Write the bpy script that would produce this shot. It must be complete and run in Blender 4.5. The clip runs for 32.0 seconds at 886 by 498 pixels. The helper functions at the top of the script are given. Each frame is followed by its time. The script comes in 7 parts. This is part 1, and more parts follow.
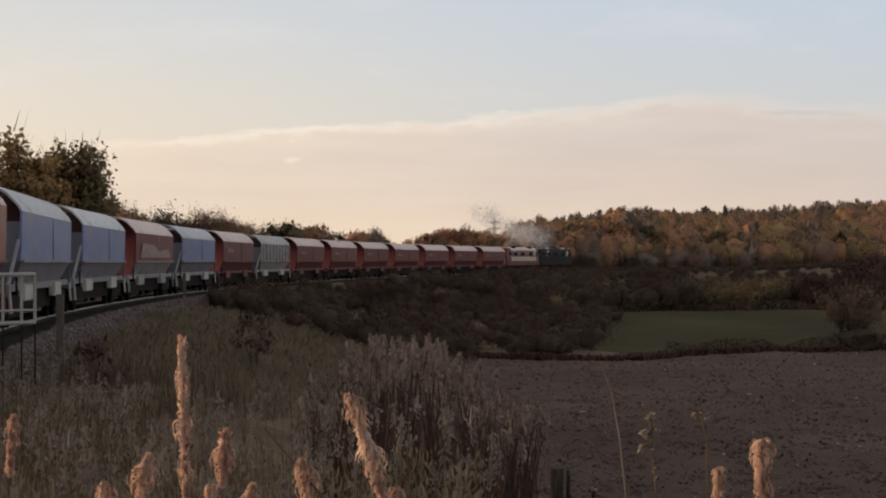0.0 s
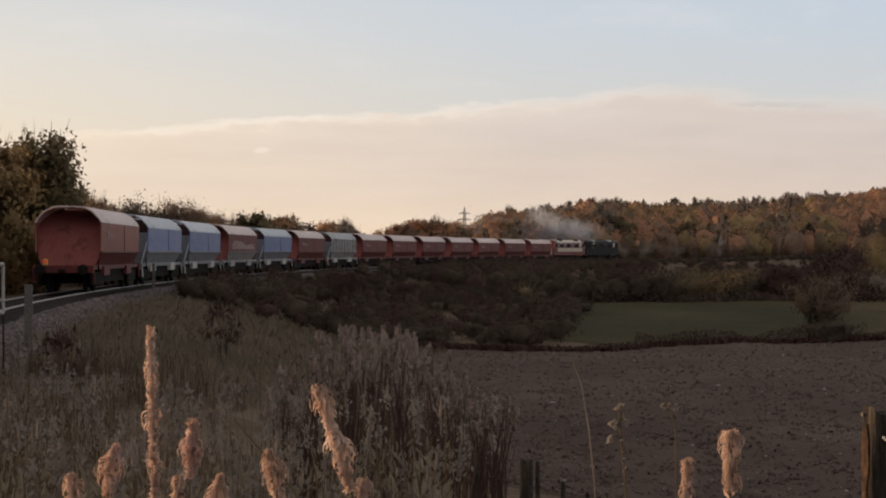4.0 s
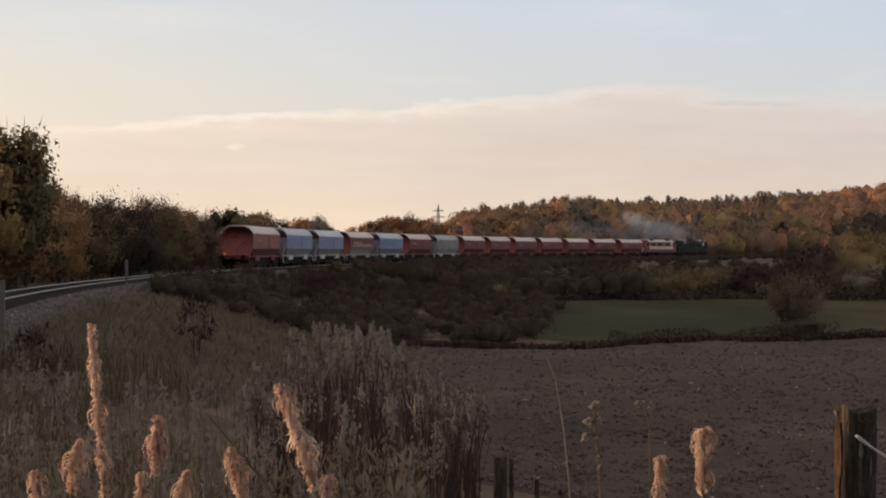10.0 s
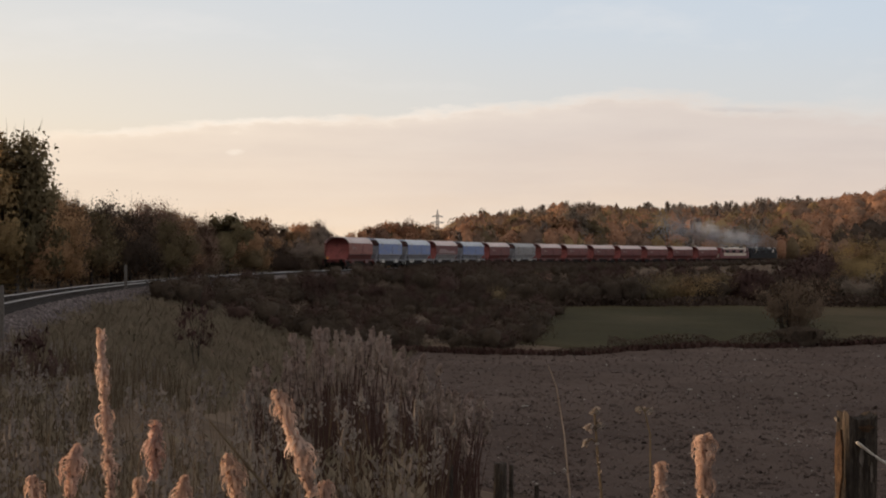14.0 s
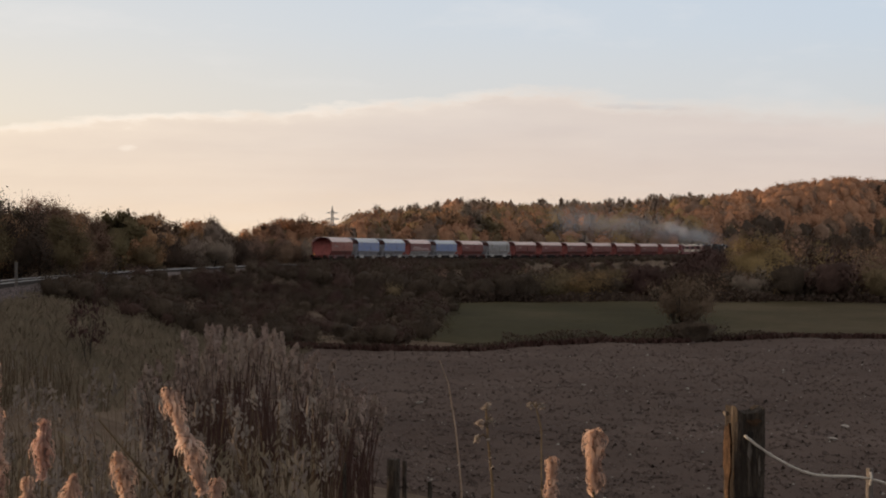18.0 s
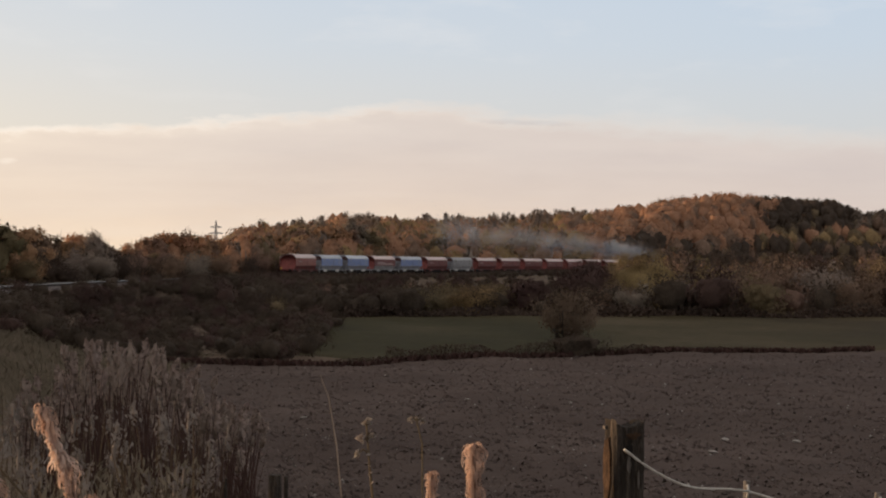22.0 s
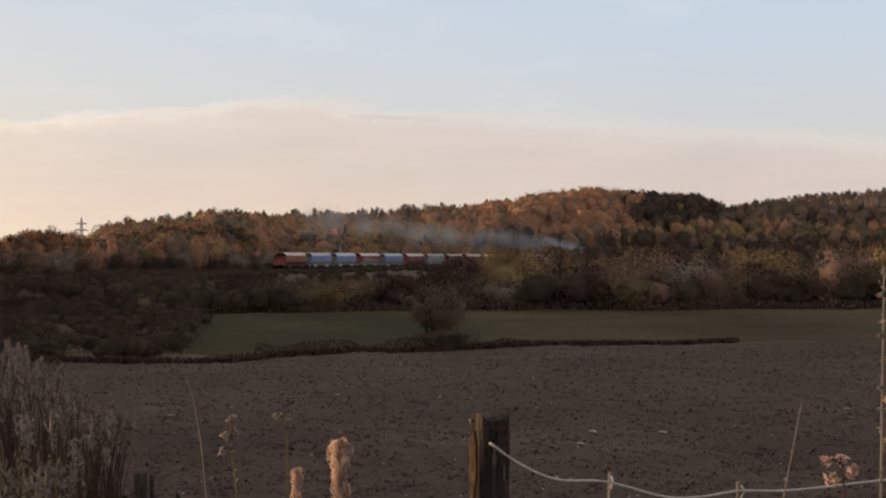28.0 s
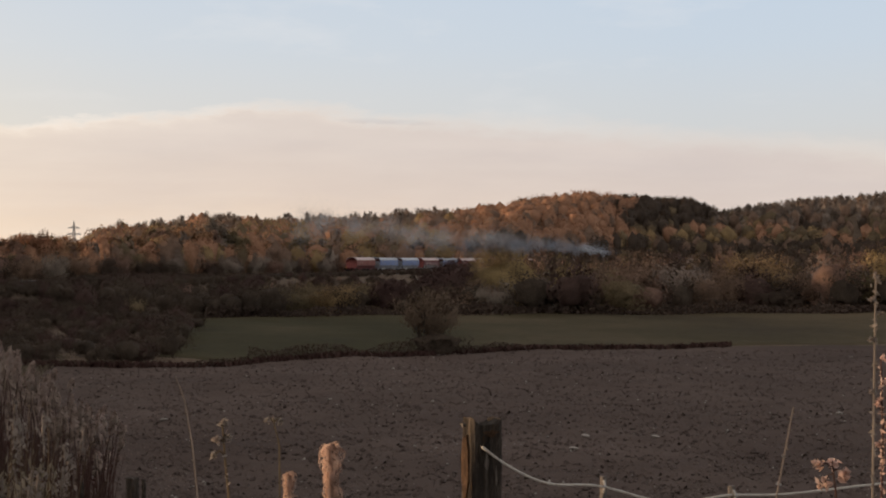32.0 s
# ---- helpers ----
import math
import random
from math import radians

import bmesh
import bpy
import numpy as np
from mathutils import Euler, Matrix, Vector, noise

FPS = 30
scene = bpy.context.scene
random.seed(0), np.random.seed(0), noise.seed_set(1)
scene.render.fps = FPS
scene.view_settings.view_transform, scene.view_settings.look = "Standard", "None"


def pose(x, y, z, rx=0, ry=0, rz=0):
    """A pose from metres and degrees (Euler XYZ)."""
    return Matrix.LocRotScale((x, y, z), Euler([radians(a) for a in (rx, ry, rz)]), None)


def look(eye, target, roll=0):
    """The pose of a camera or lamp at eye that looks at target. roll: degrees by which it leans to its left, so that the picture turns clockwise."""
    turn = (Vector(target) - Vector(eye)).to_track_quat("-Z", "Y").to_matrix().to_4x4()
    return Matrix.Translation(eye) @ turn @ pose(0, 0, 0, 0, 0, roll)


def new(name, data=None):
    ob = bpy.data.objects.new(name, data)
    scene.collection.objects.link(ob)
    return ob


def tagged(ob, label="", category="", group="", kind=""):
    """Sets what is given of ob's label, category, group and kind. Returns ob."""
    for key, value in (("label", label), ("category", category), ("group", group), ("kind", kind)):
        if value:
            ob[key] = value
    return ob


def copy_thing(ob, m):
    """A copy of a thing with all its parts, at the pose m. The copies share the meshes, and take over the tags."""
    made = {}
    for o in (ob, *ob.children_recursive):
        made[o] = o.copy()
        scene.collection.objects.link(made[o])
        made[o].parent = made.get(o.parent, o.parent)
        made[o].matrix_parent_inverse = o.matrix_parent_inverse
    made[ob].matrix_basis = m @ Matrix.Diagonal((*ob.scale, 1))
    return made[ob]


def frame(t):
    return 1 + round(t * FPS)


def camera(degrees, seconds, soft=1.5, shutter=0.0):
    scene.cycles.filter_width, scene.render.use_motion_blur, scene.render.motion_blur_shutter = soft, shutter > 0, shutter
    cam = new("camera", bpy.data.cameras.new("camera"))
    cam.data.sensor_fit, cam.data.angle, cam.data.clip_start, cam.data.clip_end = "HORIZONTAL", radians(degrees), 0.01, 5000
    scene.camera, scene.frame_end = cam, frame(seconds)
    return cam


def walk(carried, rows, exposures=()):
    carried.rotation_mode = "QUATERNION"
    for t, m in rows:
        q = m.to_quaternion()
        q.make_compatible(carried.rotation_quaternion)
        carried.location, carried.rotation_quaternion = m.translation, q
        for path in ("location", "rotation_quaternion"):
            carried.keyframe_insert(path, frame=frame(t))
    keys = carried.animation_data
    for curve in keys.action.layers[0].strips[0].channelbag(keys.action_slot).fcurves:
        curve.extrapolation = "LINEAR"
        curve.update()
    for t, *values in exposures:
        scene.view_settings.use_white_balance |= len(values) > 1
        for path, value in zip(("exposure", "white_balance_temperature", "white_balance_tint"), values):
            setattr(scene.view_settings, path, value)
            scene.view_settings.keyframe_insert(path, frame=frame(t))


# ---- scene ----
EYE = 1.7
cam = camera(27.5, 32.0, soft=2.0)
# seconds, sideways sway in metres, turn to the left, tilt up and roll in degrees
LOOKS = [
    (0.0, 0.009, 5.31, 0.39, -0.31), (0.5, 0.009, 5.30, 0.39, -0.30), (1.0, 0.009, 5.30, 0.31, -0.26),
    (1.5, 0.009, 5.21, 0.25, -0.23), (2.0, 0.009, 5.08, 0.20, -0.19), (2.5, 0.009, 4.92, 0.17, -0.19),
    (3.0, 0.009, 4.71, 0.17, -0.15), (3.5, 0.009, 4.56, 0.14, -0.19), (5.5, 0.009, 3.68, 0.01, -0.06),
    (6.0, 0.009, 3.57, 0.04, -0.05), (6.5, 0.010, 3.52, 0.06, -0.05), (7.0, 0.009, 3.49, 0.06, -0.08),
    (7.5, 0.009, 3.49, 0.06, -0.09), (8.0, 0.008, 3.51, 0.06, -0.09), (8.5, 0.007, 3.52, 0.04, -0.03),
    (9.0, 0.006, 3.54, 0.02, -0.06), (9.5, 0.005, 3.54, 0.01, 0.00), (10.0, 0.004, 3.53, 0.01, -0.00),
    (10.5, 0.003, 3.55, 0.05, 0.04), (11.0, 0.002, 3.60, 0.12, 0.05), (11.5, 0.002, 3.69, 0.16, 0.04),
    (12.0, 0.000, 3.76, 0.19, 0.13), (12.5, -0.001, 3.79, 0.20, 0.12), (13.0, -0.002, 3.78, 0.18, 0.12),
    (13.5, -0.002, 3.70, 0.19, 0.12), (15.5, -0.001, 2.44, 0.17, 0.20), (16.0, 0.000, 2.03, 0.17, 0.19),
    (16.5, 0.002, 1.64, 0.17, 0.21), (17.0, 0.004, 1.19, 0.16, 0.08), (17.5, 0.006, 0.74, 0.12, 0.08),
    (18.0, 0.008, 0.18, 0.08, 0.06), (18.5, 0.009, -0.33, 0.10, 0.10), (19.0, 0.010, -0.88, 0.19, 0.16),
    (19.5, 0.011, -1.29, 0.33, 0.18), (20.0, 0.013, -1.71, 0.51, 0.25), (20.5, 0.013, -2.11, 0.62, 0.23),
    (21.0, 0.015, -2.58, 0.66, 0.22), (21.5, 0.017, -3.01, 0.63, 0.14), (22.0, 0.019, -3.47, 0.55, 0.13),
    (22.5, 0.021, -3.89, 0.46, 0.09), (23.0, 0.023, -4.38, 0.41, 0.05), (23.5, 0.024, -4.85, 0.38, 0.05),
    (24.0, 0.026, -5.29, 0.39, 0.10), (24.5, 0.027, -5.68, 0.42, 0.05), (25.0, 0.029, -6.08, 0.44, 0.03),
    (25.5, 0.031, -6.41, 0.43, -0.00), (27.5, 0.033, -7.50, 0.40, -0.25), (28.0, 0.034, -7.61, 0.39, -0.27),
    (28.5, 0.036, -7.72, 0.36, -0.27), (29.0, 0.037, -7.86, 0.34, -0.30), (29.5, 0.037, -7.99, 0.34, -0.27),
    (30.0, 0.038, -8.08, 0.37, -0.28), (30.5, 0.038, -8.09, 0.40, -0.30), (31.0, 0.037, -8.03, 0.43, -0.27),
    (31.5, 0.036, -7.92, 0.46, -0.27), (32.0, 0.036, -7.84, 0.52, -0.26),
]
walk(cam, [(t, pose(x, 0, EYE, 90 + up, 0, left) @ pose(0, 0, 0, 0, 0, roll)) for t, x, left, up, roll in LOOKS], [(0.0, 0.01), (3.5, 0.01), (5.5, 0.10), (32.0, 0.10)])

# ---- world and sun ----
SUN_AZ, SUN_EL = -80.0, 3.7          # degrees from +y to the right, and above the horizon
SUN_DIR = Vector((math.sin(radians(SUN_AZ)) * math.cos(radians(SUN_EL)),
                  math.cos(radians(SUN_AZ)) * math.cos(radians(SUN_EL)), math.sin(radians(SUN_EL))))


class Nodes:
    """A short way to write node trees."""

    def __init__(self, tree, empty=True):
        self.tree = tree
        if empty:
            tree.nodes.clear()

    def add(self, kind):
        return self.tree.nodes.new(kind)

    def link(self, a, b):
        self.tree.links.new(a, b)

    def put(self, socket, value):
        if hasattr(value, "is_output"):
            self.link(value, socket)
        elif isinstance(value, (tuple, list)) and len(value) == 3 and len(socket.default_value) == 4:
            socket.default_value = (*value, 1)
        else:
            socket.default_value = value

    def math(self, op, a, b=0.0, clamp=False):
        node = self.add("ShaderNodeMath")
        node.operation, node.use_clamp = op, clamp
        self.put(node.inputs[0], a)
        self.put(node.inputs[1], b)
        return node.outputs[0]

    def mix(self, fac, a, b, blend="MIX"):
        node = self.add("ShaderNodeMix")
        node.data_type, node.blend_type = "RGBA", blend
        self.put(node.inputs[0], fac)
        self.put(node.inputs[6], a)
        self.put(node.inputs[7], b)
        return node.outputs[2]

    def ramp(self, fac, *stops):
        node = self.add("ShaderNodeValToRGB")
        while len(node.color_ramp.elements) < len(stops):
            node.color_ramp.elements.new(0.5)
        for el, (at, colour) in zip(node.color_ramp.elements, stops):
            el.position = at
            el.color = (*colour, 1) if isinstance(colour, tuple) else (colour, colour, colour, 1)
        self.put(node.inputs[0], fac)
        return node.outputs[0]

    def noise(self, vector, scale, detail=4.0, rough=0.55):
        node = self.add("ShaderNodeTexNoise")
        node.inputs["Scale"].default_value = scale
        node.inputs["Detail"].default_value = detail
        node.inputs["Roughness"].default_value = rough
        if vector is not None:
            self.link(vector, node.inputs["Vector"])
        return node.outputs["Fac"]

    def scaled(self, vector, x, y, z):
        node = self.add("ShaderNodeMapping")
        self.link(vector, node.inputs[0])
        node.inputs["Scale"].default_value = (x, y, z)
        return node.outputs[0]


def make_world():
    world = bpy.data.worlds.new("evening_sky")
    scene.world = world
    world.use_nodes = True
    n = Nodes(world.node_tree)
    sky = n.add("ShaderNodeTexSky")
    sky.sky_type, sky.sun_disc = "NISHITA", False
    sky.sun_elevation, sky.sun_rotation = radians(SUN_EL), radians(SUN_AZ)
    sky.air_density, sky.dust_density, sky.ozone_density = 1.0, 1.5, 1.5
    way = n.add("ShaderNodeTexCoord").outputs["Generated"]
    split = n.add("ShaderNodeSeparateXYZ")
    n.link(way, split.inputs[0])
    x, y, up = split.outputs
    flat = n.math("SQRT", n.math("MAXIMUM", n.math("SUBTRACT", 1.0, n.math("MULTIPLY", up, up)), 0.001))
    # clear evening air: pale near the horizon, blue above, warm towards the sun
    clear = n.ramp(up, (0.0, (0.80, 0.62, 0.46)), (0.05, (0.73, 0.66, 0.61)), (0.075, (0.665, 0.68, 0.705)),
                   (0.12, (0.61, 0.685, 0.785)), (0.17, (0.575, 0.675, 0.81)), (0.34, (0.63, 0.60, 0.58)), (0.75, (0.45, 0.41, 0.39)))
    toward = n.math("DIVIDE", n.math("ADD", n.math("MULTIPLY", x, SUN_DIR.x), n.math("MULTIPLY", y, SUN_DIR.y)), flat)
    warm = n.ramp(n.math("ADD", n.math("MULTIPLY", toward, 0.5), 0.5), (0.45, 0.0), (0.60, 0.16), (0.73, 0.48), (0.85, 0.78), (1.0, 1.0))
    low = n.ramp(up, (0.0, 1.0), (0.09, 0.75), (0.17, 0.35), (0.40, 0.0))
    clear = n.mix(n.math("MULTIPLY", warm, low), clear, (1.28, 0.975, 0.62))
    clear = n.mix(0.15, clear, n.mix(1.0, sky.outputs[0], (0.16, 0.16, 0.16), "MULTIPLY"))
    # the bank of cloud: a lumpy bright lip with a soft shaded body below it
    wave = n.noise(n.scaled(way, 5, 5, 20), 1.6, 2.0)
    fine = n.noise(n.scaled(way, 44, 44, 150), 1.0, 8.0, 0.62)
    lip = n.math("ADD", n.math("MULTIPLY", n.math("SUBTRACT", wave, 0.5), 0.010), n.math("MULTIPLY", n.math("SUBTRACT", fine, 0.5), 0.014))
    side = n.math("DIVIDE", x, flat)
    arch = n.math("SUBTRACT", 0.0815, n.math("MULTIPLY", n.math("POWER", n.math("SUBTRACT", side, 0.03), 2.0), 0.19))
    # a rounded head rises out of the bank
    head = n.math("MULTIPLY", n.math("SUBTRACT", side, 0.047), 26.0)
    arch = n.math("ADD", arch, n.math("DIVIDE", 0.0062, n.math("ADD", 1.0, n.math("POWER", n.math("MULTIPLY", head, head), 2.0))))
    under = n.math("SUBTRACT", n.math("ADD", arch, lip), up)
    body = n.ramp(n.math("ADD", n.math("MULTIPLY", under, n.math("SUBTRACT", 230.0, n.math("MULTIPLY", n.ramp(n.math("ADD", side, 0.5), (0.42, 0.0), (0.66, 1.0)), 170.0))), 0.4), (0.0, 0.0), (1.0, 1.0))
    shade = n.ramp(n.math("MULTIPLY", under, 14.0), (0.0, (0.84, 0.76, 0.69)), (0.05, (0.80, 0.70, 0.63)), (0.11, (0.73, 0.635, 0.585)), (0.26, (0.69, 0.60, 0.56)),
                   (0.6, (0.73, 0.61, 0.54)), (1.0, (0.86, 0.67, 0.51)))
    streak = n.noise(n.scaled(way, 4, 4, 55), 1.8, 5.0)
    shade = n.mix(n.ramp(streak, (0.40, 0.0), (0.70, 0.40)), shade, (0.80, 0.70, 0.63))
    shade = n.mix(n.math("MULTIPLY", warm, 0.70), shade, (1.13, 0.865, 0.53))
    # the bank is greyer away from the sun, with a dark fold behind its head
    dull = n.ramp(n.math("ADD", side, 0.5), (0.36, 0.0), (0.56, 0.75), (0.78, 1.0))
    shade = n.mix(n.math("MULTIPLY", dull, 0.30), shade, (0.50, 0.43, 0.41))
    fold = n.math("ADD", n.math("POWER", n.math("MULTIPLY", n.math("SUBTRACT", side, 0.105), 34.0), 2.0), n.math("POWER", n.math("MULTIPLY", n.math("SUBTRACT", n.math("ADD", up, n.math("MULTIPLY", lip, 0.5)), 0.0795), 480.0), 2.0))
    shade = n.mix(n.ramp(fold, (0.0, 0.42), (1.0, 0.0)), shade, (0.46, 0.42, 0.43))
    puff = n.noise(n.scaled(way, 13, 13, 48), 1.0, 6.0, 0.6)
    shade = n.mix(n.ramp(puff, (0.40, 0.30), (0.62, 0.0)), shade, n.mix(1.0, shade, (0.88, 0.87, 0.88), "MULTIPLY"))
    rim = n.math("MULTIPLY", n.ramp(n.math("MULTIPLY", under, 14.0), (0.0, 1.0), (0.022, 0.8), (0.065, 0.0)), n.ramp(n.noise(n.scaled(way, 16, 16, 40), 1.0, 5.0), (0.40, 0.1), (0.62, 0.65)))
    rim = n.math("MULTIPLY", rim, n.ramp(n.math("ADD", side, 0.5), (0.42, 1.0), (0.58, 0.15)))
    shade = n.mix(rim, shade, (1.06, 0.95, 0.84))
    sky_colour = n.mix(n.math("MULTIPLY", body, 0.85), clear, shade)
    # a cloudlet of its own below the lip
    spot = n.math("ADD", n.math("POWER", n.math("MULTIPLY", n.math("ADD", side, 0.174), 160.0), 2.0), n.math("POWER", n.math("MULTIPLY", n.math("SUBTRACT", up, 0.0556), 420.0), 2.0))
    spot = n.ramp(n.math("ADD", spot, n.math("MULTIPLY", n.math("SUBTRACT", fine, 0.5), 3.0)), (0.15, 0.75), (0.95, 0.0))
    sky_colour = n.mix(spot, sky_colour, (0.90, 0.78, 0.66))
    # thin high wisps above the bank
    wisp = n.noise(n.scaled(way, 7, 7, 26), 1.3, 7.0, 0.6)
    above = n.ramp(up, (0.07, 0.0), (0.10, 1.0), (0.35, 1.0), (0.5, 0.0))
    sky_colour = n.mix(n.math("MULTIPLY", above, n.ramp(wisp, (0.52, 0.0), (0.75, 0.28))), sky_colour, (0.84, 0.80, 0.77))
    back = n.add("ShaderNodeBackground")
    n.link(sky_colour, back.inputs[0])
    back.inputs[1].default_value = 1.0
    n.link(back.outputs[0], n.add("ShaderNodeOutputWorld").inputs[0])


make_world()
sun = new("sun", bpy.data.lights.new("sun", "SUN"))
sun.data.energy, sun.data.angle, sun.data.color = 4.6, radians(0.6), (1.0, 0.69, 0.43)
sun.matrix_world = look(SUN_DIR * 200, (0, 0, 0))


# ---- materials ----
def material(name, colours, scale=3.0, rough=0.8, metal=0.0, bump=0.0, bump_scale=30.0, stretch=(1, 1, 1), vary=0.0,
             coords="Object", leaf=0.0, stains=None, gloss=0.5):
    """colours: stops along a two-scale noise. vary: how far single objects or leaves differ. leaf: how much light comes through."""
    m = bpy.data.materials.new(name)
    m.use_nodes = True
    n = Nodes(m.node_tree)
    where = n.scaled(n.add("ShaderNodeTexCoord").outputs[coords], *stretch)
    big, small = n.noise(where, scale, 3.0), n.noise(where, scale * 7.3, 5.0)
    both = n.math("ADD", n.math("MULTIPLY", big, 0.62), n.math("MULTIPLY", small, 0.38))
    colour = n.ramp(both, *[(0.34 + 0.32 * i / max(1, len(colours) - 1), c) for i, c in enumerate(colours)])
    if stains:
        spot = n.ramp(n.noise(where, scale * 2.1, 6.0, 0.7), (stains[1], 0.0), (stains[1] + 0.12, 1.0))
        colour = n.mix(spot, colour, stains[0])
    if vary:
        chance = n.add("ShaderNodeNewGeometry").outputs["Random Per Island"] if leaf else n.add("ShaderNodeObjectInfo").outputs["Random"]
        hue = n.add("ShaderNodeHueSaturation")
        n.put(hue.inputs["Value"], n.math("ADD", 1 - vary, n.math("MULTIPLY", chance, 2 * vary)))
        if leaf:
            other = n.add("ShaderNodeObjectInfo").outputs["Random"]
            n.put(hue.inputs["Hue"], n.math("ADD", 0.492, n.math("MULTIPLY", other, 0.018)))
        n.put(hue.inputs["Color"], colour)
        colour = hue.outputs[0]
    bsdf = n.add("ShaderNodeBsdfPrincipled")
    n.put(bsdf.inputs["Base Color"], colour)
    n.put(bsdf.inputs["Roughness"], n.math("ADD", rough - 0.08, n.math("MULTIPLY", small, 0.16), True))
    bsdf.inputs["Metallic"].default_value = metal
    bsdf.inputs["Specular IOR Level"].default_value = gloss
    if bump:
        b = n.add("ShaderNodeBump")
        b.inputs["Strength"].default_value = bump
        b.inputs["Distance"].default_value = 0.05
        n.link(n.noise(where, bump_scale, 6.0, 0.65), b.inputs["Height"])
        n.link(b.outputs[0], bsdf.inputs["Normal"])
    out = bsdf.outputs[0]
    if leaf:
        bsdf.inputs["Specular IOR Level"].default_value = 0.15
        through_leaf = n.add("ShaderNodeBsdfTranslucent")
        n.put(through_leaf.inputs[0], colour)
        blend = n.add("ShaderNodeMixShader")
        blend.inputs[0].default_value = leaf
        n.link(out, blend.inputs[1])
        n.link(through_leaf.outputs[0], blend.inputs[2])
        out = blend.outputs[0]
    n.link(out, n.add("ShaderNodeOutputMaterial").inputs[0])
    return m


M = {}
M["rough_grass"] = material("rough_grass", [(0.096, 0.069, 0.05), (0.137, 0.1, 0.072), (0.181, 0.135, 0.098)], 0.25, 0.95, bump=0.6, bump_scale=6, gloss=0.04)
M["soil"] = material("soil", [(0.080, 0.058, 0.050), (0.101, 0.074, 0.063), (0.130, 0.096, 0.082)], 0.12, 0.95, bump=1.0, bump_scale=4, gloss=0.04)
M["clod"] = material("clod", [(0.100, 0.075, 0.065), (0.140, 0.106, 0.092), (0.20, 0.155, 0.134)], 0.5, 0.95, vary=0.22, bump=0.4, gloss=0.04)
M["stone"] = material("stone", [(0.25, 0.22, 0.19), (0.42, 0.38, 0.33)], 6, 0.85, vary=0.2)


def meadow_material():
    m = bpy.data.materials.new("meadow")
    m.use_nodes = True
    n = Nodes(m.node_tree)
    where = n.add("ShaderNodeTexCoord").outputs["Object"]
    split = n.add("ShaderNodeSeparateXYZ")
    n.link(where, split.inputs[0])
    big, small = n.noise(n.scaled(where, 1, 0.35, 1), 0.06, 4.0), n.noise(where, 1.1, 6.0, 0.7)
    both = n.math("ADD", n.math("MULTIPLY", big, 0.65), n.math("MULTIPLY", small, 0.35))
    green = n.ramp(both, (0.36, (0.035, 0.0325, 0.0165)), (0.5, (0.053, 0.0475, 0.024)), (0.64, (0.086, 0.071, 0.042)))
    brown = n.ramp(both, (0.36, (0.060, 0.045, 0.030)), (0.5, (0.088, 0.068, 0.040)), (0.64, (0.13, 0.098, 0.062)))
    # worn brown aftermath towards the open end and along the far side
    east = n.ramp(n.math("ADD", n.math("MULTIPLY", split.outputs[0], 0.019), n.math("MULTIPLY", n.math("SUBTRACT", big, 0.5), 0.8)), (0.2, 0.0), (0.75, 0.85))
    far = n.ramp(n.math("ADD", n.math("MULTIPLY", split.outputs[1], 0.005), n.math("MULTIPLY", n.math("SUBTRACT", small, 0.5), 0.15)), (0.74, 0.0), (0.86, 0.6))
    bsdf = n.add("ShaderNodeBsdfPrincipled")
    n.put(bsdf.inputs["Base Color"], n.mix(n.math("MAXIMUM", east, far), green, brown))
    bsdf.inputs["Roughness"].default_value = 0.95
    bsdf.inputs["Specular IOR Level"].default_value = 0.04
    b = n.add("ShaderNodeBump")
    b.inputs["Strength"].default_value, b.inputs["Distance"].default_value = 0.7, 0.08
    n.link(n.noise(where, 3.0, 6.0, 0.7), b.inputs["Height"])
    n.link(b.outputs[0], bsdf.inputs["Normal"])
    n.link(bsdf.outputs[0], n.add("ShaderNodeOutputMaterial").inputs[0])
    return m


M["meadow"] = meadow_material()
M["ballast"] = material("ballast", [(0.098, 0.081, 0.078), (0.144, 0.121, 0.116), (0.207, 0.175, 0.167)], 1.2, 0.9, bump=0.9, bump_scale=14, gloss=0.04)
M["dark_ballast"] = material("dark_ballast", [(0.018, 0.015, 0.014), (0.028, 0.024, 0.022), (0.042, 0.036, 0.033)], 1.2, 0.95, bump=0.8, bump_scale=14, gloss=0.04)
M["rail_steel"] = material("rail_steel", [(0.19, 0.165, 0.15), (0.28, 0.25, 0.23)], 4, 0.45, 0.35)
M["rail_rust"] = material("rail_rust", [(0.022, 0.017, 0.014), (0.045, 0.034, 0.027)], 8, 0.85, gloss=0.1)
M["sleeper"] = material("sleeper", [(0.022, 0.018, 0.016), (0.042, 0.035, 0.03)], 5, 0.9, bump=0.3, vary=0.12, gloss=0.04)


def mesh_of(name, verts, *faces):
    mesh = bpy.data.meshes.new(name)
    mesh.from_pydata(np.asarray(verts, float).tolist(), [], [f for group in faces for f in np.asarray(group, int).tolist()])
    mesh.update()
    return mesh


